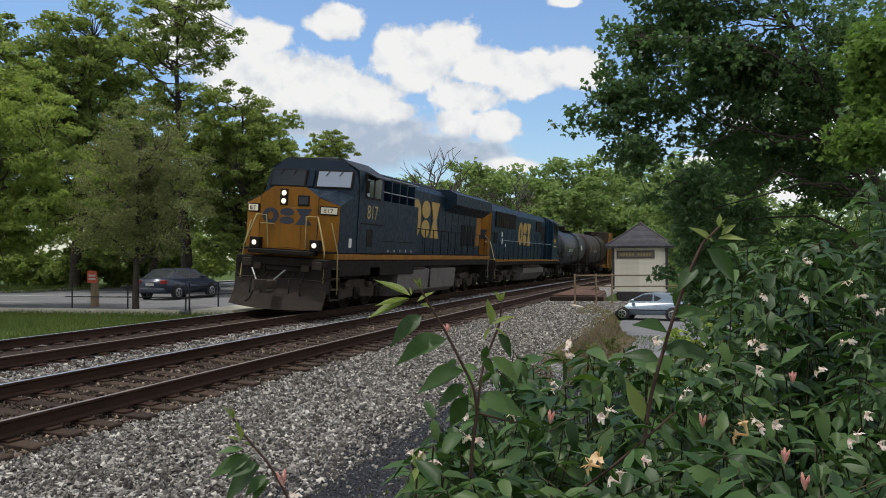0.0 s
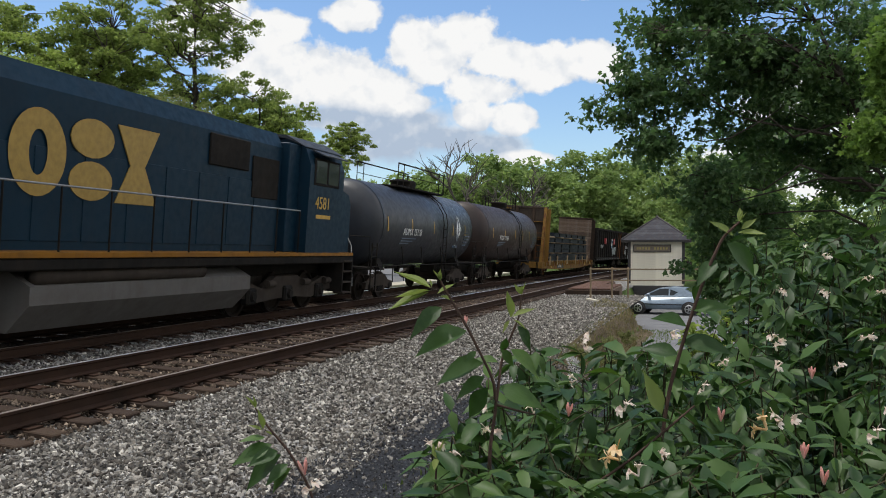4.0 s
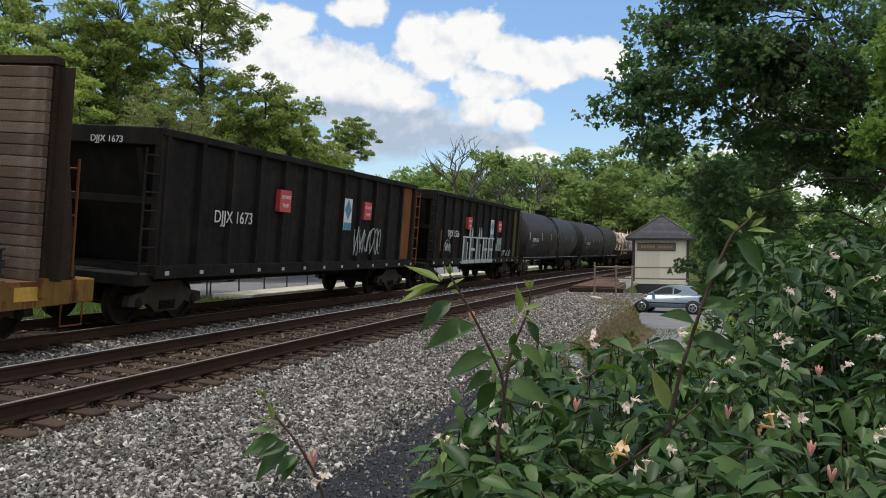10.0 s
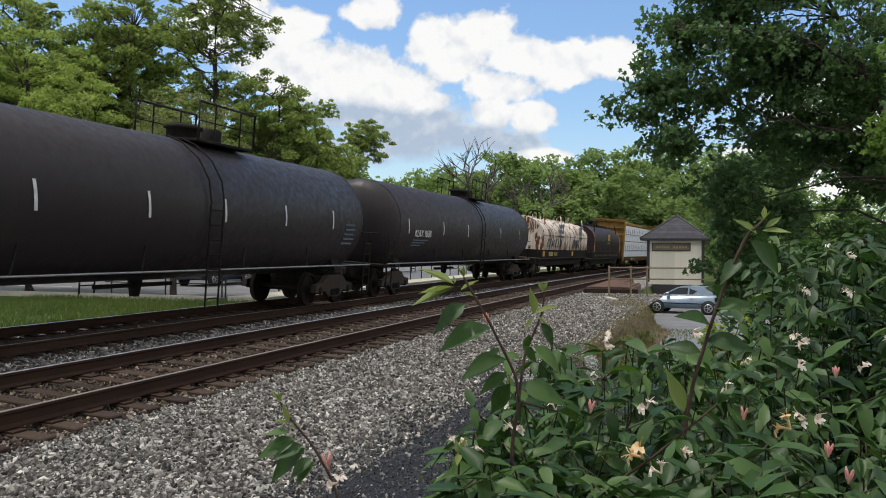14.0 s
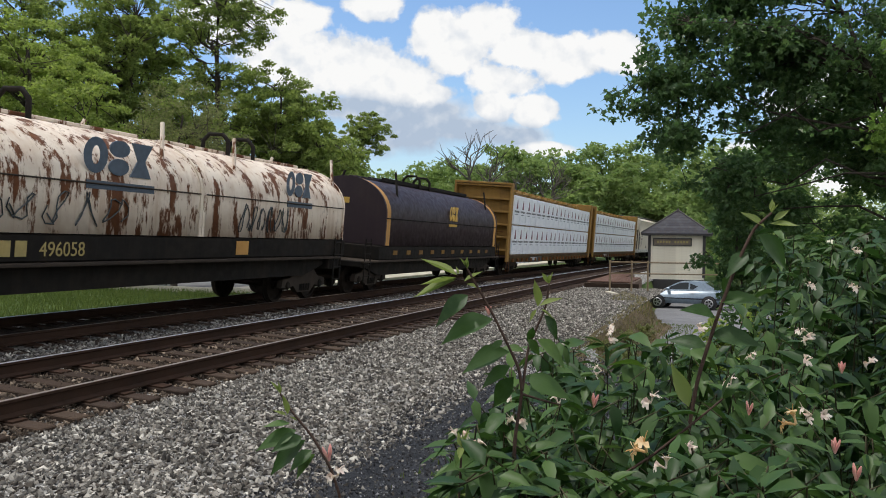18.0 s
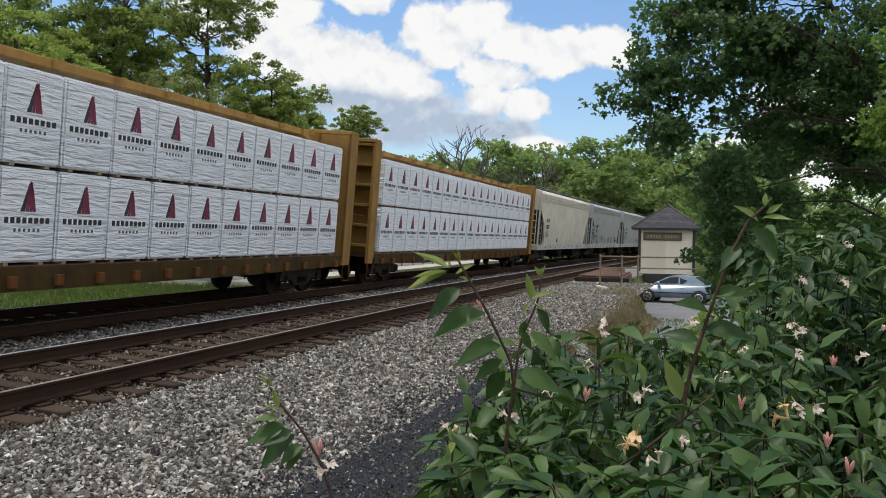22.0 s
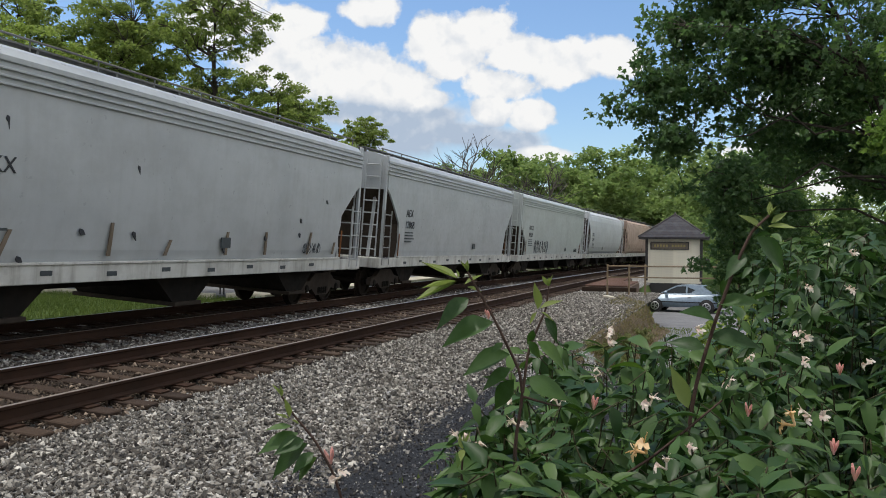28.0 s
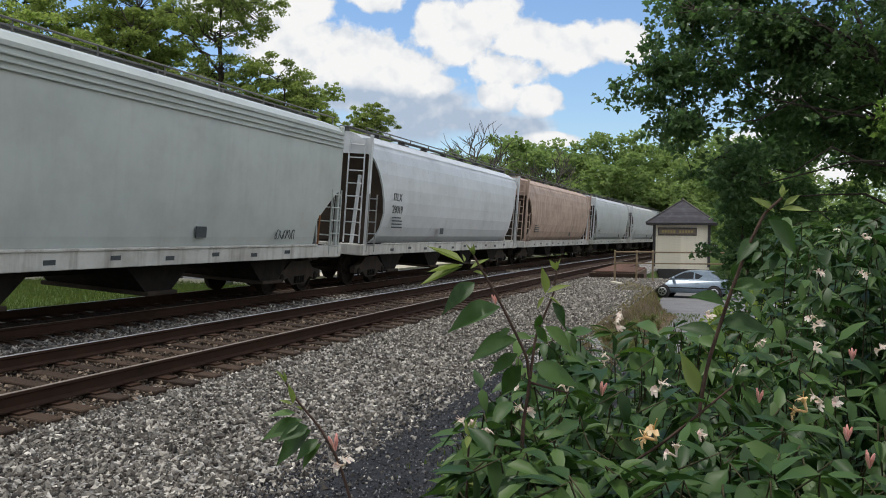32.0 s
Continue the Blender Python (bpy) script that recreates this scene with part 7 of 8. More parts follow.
def sedan(name, paint_mat, label, m):
    """A four-door saloon, nose towards +x."""
    t = thing(name, label, "car", m=m)
    prof = [(-2.12, .30), (-2.2, .60), (-2.12, .95), (-1.6, 1.02), (1.0, .98), (1.7, .84), (2.08, .68), (2.18, .46), (2.12, .26)]
    part("body", rounded(prof, -.88, .88, .07), paint_mat, t)
    cab = [(-1.75, .98), (-1.05, 1.40), (-.35, 1.45), (.25, 1.40), (1.15, .94)]
    v = [(x, -.70 if z > 1.2 else -.82, z) for x, z in cab] + [(x, .70 if z > 1.2 else .82, z) for x, z in cab]
    for sy in (-1, 1):
        for x in (-1.32, 1.32):
            part("wheel_arch", Geo().lathe([(sy * .80, .39), (sy * .884, .39)], 18, "y", (x, 0, .33)), M["trim_dark"], t)
    part("cabin", Geo().add(v, [(0, 1, 2, 3, 4), (9, 8, 7, 6, 5), (0, 5, 6, 1), (1, 6, 7, 2), (2, 7, 8, 3), (3, 8, 9, 4), (0, 4, 9, 5)]), paint_mat, t)
    for sy in (-1, 1):
        part("side_glass", Geo().add([(-1.45, sy * .80, 1.03), (-.98, sy * .722, 1.34), (-.33, sy * .71, 1.385), (-.33, sy * .805, 1.02)], [(0, 1, 2, 3)]).add([(-.25, sy * .71, 1.385), (.22, sy * .715, 1.345), (.95, sy * .81, 1.0), (-.25, sy * .805, 1.02)], [(0, 1, 2, 3)]), M["glass"], t)
        part("mirror", Geo().box(.70, .85, sy * .84, sy * 1.0, .98, 1.1, .02), paint_mat, t)
        part("head_lamp", Geo().box(1.95, 2.13, sy * .52, sy * .84, .60, .74, .02), M["pale_glass"], t)
        part("tail_lamp", Geo().box(-2.19, -2.05, sy * .55, sy * .86, .74, .92, .015), M["tail"], t)
        part("door_handle", Geo().box(-.55, -.38, sy * .885, sy * .905, .80, .83), M["alloy"], t)
        part("side_trim", Geo().box(-1.9, 1.8, sy * .885, sy * .90, .52, .57), M["black_metal"], t)
        for x in (-1.32, 1.32):
            w = part("wheel", Geo().lathe([(-.10, .20), (-.11, .30), (-.08, .325), (.08, .325), (.11, .30), (.10, .20)], 22, "y"), M["tyre"], t, m=pose(x, sy * .845, .325))
            g = Geo().lathe([(-.108, .17), (-.114, .225), (.114, .225), (.108, .17)], 22, "y", closed=False).lathe([(-.112, .055), (.112, .055)], 12, "y")
            for k in range(5):
                a = 2 * math.pi * k / 5
                g.prism([(.20 * math.cos(a - .13), .20 * math.sin(a - .13)), (.20 * math.cos(a + .13), .20 * math.sin(a + .13)), (.03 * math.cos(a + .9), .03 * math.sin(a + .9)), (.03 * math.cos(a - .9), .03 * math.sin(a - .9))], -.109, .109, "y")
            part("rim", g, M["alloy"], w)
    part("windscreen", Geo().add([(.30, -.66, 1.385), (.30, .66, 1.385), (1.12, .76, .975), (1.12, -.76, .975)], [(0, 1, 2, 3)]), M["glass"], t)
    part("rear_window", Geo().add([(-1.10, -.66, 1.395), (-1.10, .66, 1.395), (-1.72, .74, 1.02), (-1.72, -.74, 1.02)], [(3, 2, 1, 0)]), M["glass"], t)
    part("plate", Geo().box(-2.215, -2.19, -.22, .22, .66, .78), M["white"], t)
    part("rear_bumper", Geo().box(-2.24, -2.08, -.84, .84, .34, .54, .04), paint_mat, t)
    part("front_bumper", Geo().box(2.06, 2.22, -.84, .84, .30, .50, .04), paint_mat, t)
    part("grille", Geo().box(2.10, 2.19, -.45, .45, .55, .68, .01), M["black_metal"], t)
    return t


def build_lot():
    tagged(part("car_park", Geo().box(26.4, 95, 16.7, 37.2, -.3, -.02), M["asphalt"], kind="structure"), "pale grey asphalt car park", "car park")
    tagged(part("pavement", Geo().box(26.8, 92, 14.95, 16.55, -.3, .04, .01), M["concrete"], kind="structure"), "tan concrete footway along the far track", "pavement")
    tagged(part("kerb", Geo().box(26.2, 26.4, 16.7, 37.2, -.3, .06, .01), M["concrete"], kind="structure"), "pale concrete kerb round the car park", "kerb")
    tagged(part("kerb", Geo().box(38, 95, 37.2, 37.5, -.3, .08, .01), M["concrete"], kind="structure"), "pale concrete kerb behind the car park", "kerb")
    for k in range(5):
        tagged(part("road_line", Geo().box(31.5 + 6.0 * k, 31.62 + 6.0 * k, 27.5, 36.8, -.02, -.014), M["line_white"], kind="structure"), "worn white parking line on asphalt", "road line")
    f = thing("pipe_fence", "black pipe fence along the footway", "fence")
    for k in range(34):
        part("post", Geo().tube([(27.0 + 2.0 * k, 16.75, -.02), (27.0 + 2.0 * k, 16.75, .98)], .032, 7), M["black_metal"], f)
    for z in (.96, .50):
        part("rail", Geo().tube([(27.0, 16.75, z), (93, 16.75, z)], .025, 6), M["black_metal"], f)
    f = thing("pipe_fence", "low black pipe fence by the grass", "fence")
    for y in (16.9, 19.3, 21.7):
        part("post", Geo().tube([(27.0, y, -.1), (27.0, y, .95)], .03, 7), M["black_metal"], f)
    part("rail", Geo().tube([(27.0, 16.9, .46), (27.0, 22.0, .46)], .024, 6), M["black_metal"], f)
    sedan("sedan", M["navy"], "dark blue saloon parked on the asphalt", pose(36.2, 23.0, -.02, 0, 0, -4))
    sedan("sedan", M["silver_blue"], "silver-blue saloon parked in the yard", pose(46.9, 1.15, -1.475, 0, 0, 80))
    s = thing("warning_sign", "orange-red sign on a stout timber post", "sign")
    part("post", Geo().box(28.65, 28.89, 21.95, 22.19, -.2, 1.12, .02), M["post_wood"], s)
    part("plate", Geo().box(28.60, 28.63, 21.85, 22.29, .92, 1.40, .01), M["sign_red"], s)
    part("sign_bars", Geo().box(28.59, 28.60, 21.92, 22.22, 1.18, 1.25).box(28.59, 28.60, 21.92, 22.22, 1.05, 1.12), M["line_white"], s)
    s = thing("notice_board", "white notice board on two thin legs", "sign")
    for y in (33.1, 33.9):
        part("leg", Geo().tube([(53.1, y, -.1), (53.1, y, 2.0)], .03, 6), M["rail_steel"], s)
    part("board", Geo().box(53.05, 53.09, 33.0, 34.0, 1.75, 2.75, .01), M["line_white"], s)
    part("sign_bars", Geo().box(53.04, 53.05, 33.15, 33.85, 2.3, 2.42).box(53.04, 53.05, 33.15, 33.7, 2.05, 2.15), M["spray_dark"], s)


build_hut()
build_deck()
build_lot()


# Trees, shrubs, grass and the honeysuckle by the camera
FWD, RIGHT = Vector((.965, .261, 0)), Vector((.261, -.965, 0))


OVAL = ((-.5, 0), (-.05, .34), (.55, 0), (-.05, -.34))
SPRAY = ((-.5, 0), (-.12, .36), (.16, .12), (.58, .10), (.10, -.16), (-.12, -.36))
MAPLE = ((-.42, 0), (-.36, .30), (-.10, .24), (.14, .46), (.20, .20), (.58, 0), (.20, -.20), (.14, -.46), (-.10, -.24), (-.36, -.30))


def leaf_cloud(centres, radii, per, size, seed, mat, name, flat=.55, droop=.2, shape=OVAL, layer=.62):
    """Many small folded leaves in clumps round the centres; layer: how deep a clump is for its width."""
    r = np.random.RandomState(seed)
    c = np.repeat(np.asarray(centres, float), per, axis=0)
    rr = np.repeat(np.asarray(radii, float), per)[:, None]
    n = len(c)
    off = r.randn(n, 3)
    off /= np.linalg.norm(off, axis=1, keepdims=True)
    off *= rr * (r.rand(n, 1) ** .45) * np.array([1, 1, layer])
    off[:, 2] -= .25 * (off[:, 0] ** 2 + off[:, 1] ** 2) / (rr[:, 0] + .01)
    p = c + off
    u = r.randn(n, 3) * np.array([1, 1, .55]) + np.array([0, 0, -droop])
    u /= np.linalg.norm(u, axis=1, keepdims=True)
    nz = r.randn(n, 3) * flat + np.array([0, 0, 1.0])
    w = np.cross(nz, u)
    w /= np.linalg.norm(w, axis=1, keepdims=True) + 1e-9
    k = np.cross(u, w)
    s = size * (.6 + .7 * r.rand(n, 1))
    v = np.stack([p + u * s * a + w * s * b + k * s * (.35 * abs(b) - .5 * a * a) for a, b in shape], 1)
    return numpy_mesh(name, v.reshape(-1, 3), np.arange(n * len(shape)).reshape(n, len(shape)), mat)


def clump_points(blobs, n, seed, shell=.55):
    """Clump centres in ellipsoids (x, y, z, rx, ry, rz), thicker towards the outside."""
    rnd = random.Random(seed)
    vol = [b[3] * b[4] * b[5] for b in blobs]
    out = []
    for _ in range(n):
        b = rnd.choices(blobs, vol)[0]
        d = Vector((rnd.gauss(0, 1), rnd.gauss(0, 1), rnd.gauss(0, 1))).normalized()
        q = shell + (1 - shell) * rnd.random() if rnd.random() < .75 else rnd.random() * shell
        out.append(Vector((b[0] + d.x * b[3] * q, b[1] + d.y * b[4] * q, b[2] + d.z * b[5] * q)))
    return out


def wood_frame(base, clumps, r0, fork, seed, wob=.25):
    """Trunk, limbs and twigs that reach the clumps."""
    rnd = random.Random(seed)
    g = Geo()
    base = Vector(base)
    top = Vector((sum(c.x for c in clumps) / len(clumps), sum(c.y for c in clumps) / len(clumps), max(c.z for c in clumps) * .86 + base.z * .14))
    trunk = [base + (top - base) * (k / 7) + Vector((rnd.uniform(-wob, wob), rnd.uniform(-wob, wob), 0)) * (k > 0) for k in range(8)]
    g.tube([trunk[0] - Vector((0, 0, .15)), *trunk], r0, 9, r0 * .22)
    majors = rnd.sample(clumps, min(len(clumps), max(14, len(clumps) // 16)))
    nodes = [(p, r0 * (1 - .1 * i)) for i, p in enumerate(trunk) if i >= 2]
    limbs = []
    for m in majors:
        cand = [q for q in nodes if q[0].z < m.z - .1] or nodes[:1]
        a, ra = min(cand, key=lambda q: (q[0] - m).length + .5 * abs(q[0].z - (base.z + (m.z - base.z) * fork)))
        mid = (a + m) / 2 + Vector((rnd.uniform(-.3, .3), rnd.uniform(-.3, .3), rnd.uniform(-.1, .45))) * (m - a).length * .25
        sag = (m - a).length * .07
        pts = [a] + [q + Vector((rnd.uniform(-sag, sag), rnd.uniform(-sag, sag), rnd.uniform(-sag, sag))) for q in (a.lerp(mid, .35), a.lerp(mid, .7), mid, mid.lerp(m, .35), mid.lerp(m, .7))] + [m]
        g.tube(pts, min(ra * .5, r0 * .38), 6, r0 * .05)
        limbs += [(p, 1) for p in pts[1:]]
    for c in clumps:
        a = min(limbs, key=lambda q: (q[0] - c).length)[0]
        if (a - c).length > .15:
            mid = (a + c) / 2 + Vector((rnd.uniform(-.15, .15), rnd.uniform(-.15, .15), rnd.uniform(-.05, .2))) * (a - c).length
            g.tube([a, mid, c], r0 * .085, 4, r0 * .02, cap=False)
    return g


def tree(label, base, blobs, n, per, rad, leaf, size, r0, bark, seed, fork=.45, group="", wob=.2, name="tree", shell=.55, flat=.55, shape=OVAL, layer=.62, droop=.2):
    t = thing(name, label, "tree" if name == "tree" else "shrub", group, m=pose(*base))
    b = Vector(base)
    loc = [(x - b.x, y - b.y, z - b.z, *r) for x, y, z, *r in blobs]
    cl = clump_points(loc, n, seed, shell)
    part("trunk", wood_frame((0, 0, 0), cl, r0, fork, seed, wob), bark, t)
    part("crown", leaf_cloud(cl, [rad * random.Random(seed + i).uniform(.6, 1.25) for i in range(len(cl))], per, size, seed, leaf, "crown", flat, droop, shape, layer), None, t)
    return t


def bare_tree(label, base, h, spread, seed):
    t = thing("tree", label, "tree", m=pose(*base))
    rnd = random.Random(seed)
    wood = [Geo(), Geo(), Geo()]

    def grow(p, d, length, r, level):
        pts = [p]
        for k in range(4):
            d = (d + Vector((rnd.uniform(-.22, .22), rnd.uniform(-.22, .22), rnd.uniform(-.05, .14)))).normalized()
            pts.append(pts[-1] + d * length / 4)
        wood[min((level + 1) // 2, 2)].tube(pts, r, 6 if level < 2 else 4, r * .45, cap=False)
        if level < 4:
            for k in range(rnd.choice((3, 4)) if level < 3 else 3):
                q = pts[rnd.choice((2, 3, 4))]
                a = rnd.uniform(0, 6.28)
                nd = (d + Vector((math.cos(a), math.sin(a), rnd.uniform(-.1, .5))) * rnd.uniform(.45, .9) * spread * .8).normalized()
                grow(q, nd, length * rnd.uniform(.55, .78), r * .6, level + 1)
    grow(Vector((0, 0, -.2)), Vector((0, 0, 1)), h * .42, h * .021, 0)
    for nm, g, kind in zip(("trunk", "branch_wood", "twig_wood"), wood, ("", "stuff", "stuff")):
        part(nm, g, M["bark_grey"], t, kind=kind)
    return t


def copse(label, cells, per, size, seed, mat, name="woods", clumps=16, shape=OVAL):
    """Distant woods: countless leaves massed into uneven crowns."""
    rnd = random.Random(seed)
    cl, rr = [], []
    for x, y, h, w in cells:
        for k in range(clumps):
            a, q = rnd.uniform(0, 6.28), rnd.random() ** .5
            z = rnd.random() ** .8 * .92 + .08
            cl.append((x + w * q * math.cos(a) * (1.1 - .55 * z * z), y + w * q * math.sin(a) * (1.1 - .55 * z * z), h * z))
            rr.append(w * rnd.uniform(.22, .42))
    ob = new(name, leaf_cloud(cl, rr, per, size, seed, mat, name, 1.0, .1, shape, .7))
    return tagged(ob, label, "woods", kind="stuff")


def build_trees():
    L, O, D = M["leaf_light"], M["leaf_mid"], M["leaf_dark"]
    tree("light green spring maple at the edge of the wood", (27.5, 26.0, -.14), [(27.6, 26.0, 6.0, 3.6, 3.8, 4.4), (26.0, 28.2, 9.0, 2.8, 3.0, 2.8), (27.0, 23.0, 4.2, 2.0, 2.3, 2.4), (27.2, 26.5, 2.6, 2.4, 3.0, 1.3)], 640, 92, .52, L, .155, .24, M["bark"], 41, flat=.9, shape=SPRAY, layer=.36)
    tree("light green young tree beside the car park", (25.0, 30.5, -.14), [(25.0, 30.0, 5.5, 3.2, 3.4, 4.4), (27.5, 32, 9.5, 3.2, 3.2, 3.2)], 420, 84, .52, L, .16, .2, M["bark"], 42, flat=.9, shape=SPRAY, layer=.36)
    tree("olive-grey small tree with several thin stems", (26.7, 18.75, -.14), [(26.9, 18.6, 4.8, 2.5, 2.7, 3.0), (26.6, 18.8, 2.8, 2.2, 2.4, 1.3)], 300, 80, .50, M["leaf_olive"], .095, .15, M["bark"], 43, .2, wob=.1, shell=.3, flat=1.2, layer=.5)
    tree("tall open oak rising above the wood", (41.0, 25.8, -.14), [(40.8, 25.6, 14.4, 2.6, 3.3, 2.6), (40.4, 23.4, 15.4, 1.4, 1.5, 1.3), (41.0, 28.6, 13.4, 1.6, 1.6, 1.6), (40.8, 26.8, 10.5, 2.2, 2.4, 1.6), (40.6, 24.4, 12.8, 1.5, 1.7, 1.0), (40.9, 27.8, 16.0, 1.4, 1.5, 1.3)], 230, 62, .46, O, .19, .40, M["bark"], 44, .72, wob=.25, shell=.55, flat=1.0, shape=SPRAY, layer=.5)
    tree("dark green oak in the wood", (47.8, 38.2, -.14), [(47.5, 38, 10.5, 5.0, 5.2, 7.0), (46, 35.4, 14.8, 4.0, 3.6, 4.2), (46.5, 34, 6.5, 4, 4, 4)], 560, 90, .78, O, .25, .42, M["bark"], 45, flat=1.0, layer=.45)
    tree("dark green oak in the wood", (44.5, 43.0, -.14), [(44, 42.5, 11.5, 5.2, 5.7, 7.8)], 430, 85, .78, O, .25, .42, M["bark"], 46, flat=1.0, layer=.45)
    tree("mid green tree leaning over the line", (41.5, 22.8, -.14), [(40.5, 22.6, 7.3, 3.6, 2.8, 4.2), (41.5, 20.2, 5.9, 2.8, 2.0, 2.9), (41, 22.5, 3.2, 2.6, 2.4, 1.4)], 470, 95, .52, O, .18, .26, M["bark"], 47, flat=1.0, layer=.45)
    tree("mid green tree by the road", (47, 25.4, -.14), [(47, 25.0, 7.4, 3.4, 3.2, 4.0), (48.5, 22.4, 5.6, 2.6, 2.4, 3.0), (47.5, 24, 3.0, 2.8, 2.8, 1.4)], 420, 95, .58, O, .19, .26, M["bark"], 48, flat=1.0, layer=.45)
    tree("mid green tree filling the edge of the wood", (44, 29.5, -.14), [(44, 29.5, 7.0, 3.4, 3.6, 4.6), (43.5, 31, 3.0, 3.0, 3.0, 1.6)], 380, 95, .6, O, .20, .28, M["bark"], 57, flat=1.0, layer=.45)
    tree("small crooked tree with a bent limb", (62.0, 26.4, -.14), [(61.3, 26.0, 10.3, 2.2, 1.7, 2.1), (61.0, 24.4, 9.8, 1.3, 1.3, 1.5), (60.5, 28.6, 8.2, 1.8, 1.6, 1.5)], 150, 80, .44, O, .19, .2, M["bark"], 49, .7, flat=1.0, shape=SPRAY, layer=.45)
    bare_tree("leafless grey tree with spreading branches", (101.5, 26.0, -.14), 18.0, 1.7, 50)
    bare_tree("leafless grey tree with spreading branches", (103.5, 20.5, -.14), 15.0, 1.7, 51)
    rnd = random.Random(8)
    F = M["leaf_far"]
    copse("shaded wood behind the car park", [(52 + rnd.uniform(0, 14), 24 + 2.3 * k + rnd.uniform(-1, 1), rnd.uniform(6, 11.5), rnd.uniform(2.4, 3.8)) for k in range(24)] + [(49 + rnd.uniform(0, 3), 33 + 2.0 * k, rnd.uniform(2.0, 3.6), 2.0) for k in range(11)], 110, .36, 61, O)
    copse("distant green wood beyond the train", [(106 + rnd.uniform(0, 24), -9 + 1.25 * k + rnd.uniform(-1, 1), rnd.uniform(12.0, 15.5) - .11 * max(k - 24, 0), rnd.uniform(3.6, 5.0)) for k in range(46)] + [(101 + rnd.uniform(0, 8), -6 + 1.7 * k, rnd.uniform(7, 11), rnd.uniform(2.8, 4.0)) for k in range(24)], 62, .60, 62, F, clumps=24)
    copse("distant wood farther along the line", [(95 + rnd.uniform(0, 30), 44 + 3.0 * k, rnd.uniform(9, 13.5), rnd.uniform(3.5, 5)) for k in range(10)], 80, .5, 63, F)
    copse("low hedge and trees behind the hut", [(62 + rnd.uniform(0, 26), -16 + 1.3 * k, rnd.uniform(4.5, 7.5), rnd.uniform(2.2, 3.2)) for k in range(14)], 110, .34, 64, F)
    # the big maple over the yard and its neighbours
    tree("large dark green maple with hanging branches", (12.9, -4.4, -.4), [(14.63, -1.25, 4.80, 1.80, 2.03, 1.75), (13.53, 0.51, 5.20, 1.00, 0.66, 0.79), (13.84, -0.26, 5.58, 1.20, 0.84, 1.06), (13.28, 0.66, 4.24, 1.20, 0.91, 0.91), (13.52, 0.55, 3.40, 1.00, 0.75, 0.55), (13.97, -0.35, 2.79, 1.10, 0.89, 0.54), (14.32, -0.88, 6.57, 1.60, 1.72, 1.00), (14.67, -2.94, 4.36, 1.50, 1.07, 1.97), (14.26, -1.05, 2.40, 1.00, 0.86, 0.50), (14.71, -2.33, 3.22, 1.20, 1.04, 0.86), (13.07, 1.07, 4.26, 0.60, 0.47, 0.52)], 740, 44, .35, D, .104, .09, M["bark"], 52, .5, shell=.2, flat=.7, shape=MAPLE, layer=.55, droop=.6)
    tree("dark green sapling beside the hut", (13.6, -.62, -.7), [(13.48, -0.46, 1.51, 0.50, 0.40, 0.60), (13.54, -0.30, 2.24, 0.40, 0.31, 0.35), (13.32, 0.16, 1.56, 0.15, 0.19, 0.09)], 70, 44, .24, D, .085, .035, M["bark"], 59, .4, wob=.08, shell=.2, flat=.7, shape=MAPLE, droop=.6)
    tree("dark green maple crowding the yard", (11.0, -4.6, -.3), [(11.0, -4.2, 4.6, 2.2, 2.3, 3.4), (11.4, -3.6, 2.4, 1.6, 1.6, 1.3)], 260, 46, .38, D, .11, .09, M["bark"], 53, .5, shell=.35, flat=.7, shape=MAPLE, layer=.5, droop=.7)
    tree("young tree with fresh lighter green leaves", (7.9, -3.6, -.3), [(9.89, -2.09, 3.75, 0.50, 0.27, 0.66), (9.85, -1.97, 2.97, 0.50, 0.36, 0.36)], 60, 60, .26, M["leaf_fresh"], .085, .03, M["bark"], 58, .5, shell=.3, flat=.7, shape=MAPLE, droop=.5)
    copse("dark thicket behind the maple", [(.965 * d + .261 * q, .261 * d - .965 * q, h, 1.5) for d, q, h in ((17, 6.0, 4.2), (17.5, 7.4, 5.2), (18, 8.8, 5.6), (18.5, 10.3, 6.0), (16, 9.0, 4.0), (20, 7.2, 4.4))], 150, .17, 65, D, "thicket")
    tree("mid green bush on the bank", (7.4, -1.25, -.2), [(7.5, -1.3, 1.0, 1.1, .95, .9)], 110, 90, .26, M["leaf_bush"], .085, .03, M["stem"], 54, .2, name="shrub", wob=.05)
    tree("tall dark shrub beside the yard", (6.6, -2.7, -.2), [(6.6, -2.6, 1.7, 1.2, 1.2, 1.5)], 150, 100, .3, D, .095, .05, M["stem"], 55, .2, name="shrub", wob=.05)
    for i, (x, y, z, r) in enumerate(((16.6, 2.05, -.30, .42), (18.2, 1.75, -.62, .40), (20.3, 1.95, -.45, .5), (23.2, 1.75, -.60, .45))):
        tree("low dry weeds growing on the earth bank", (x, y, z - .12), [(x, y, z + .08, r, r * .8, .20)], 34, 60, .13, M["leaf_olive"], .05, .012, M["stem"], 70 + i, .2, name="shrub", wob=.03)
    tree("fresh green shrub on the bank", (8.6, -.35, -.3), [(8.6, -.4, .55, .8, .6, .65)], 60, 90, .22, L, .075, .03, M["stem"], 56, .2, name="shrub", wob=.05)


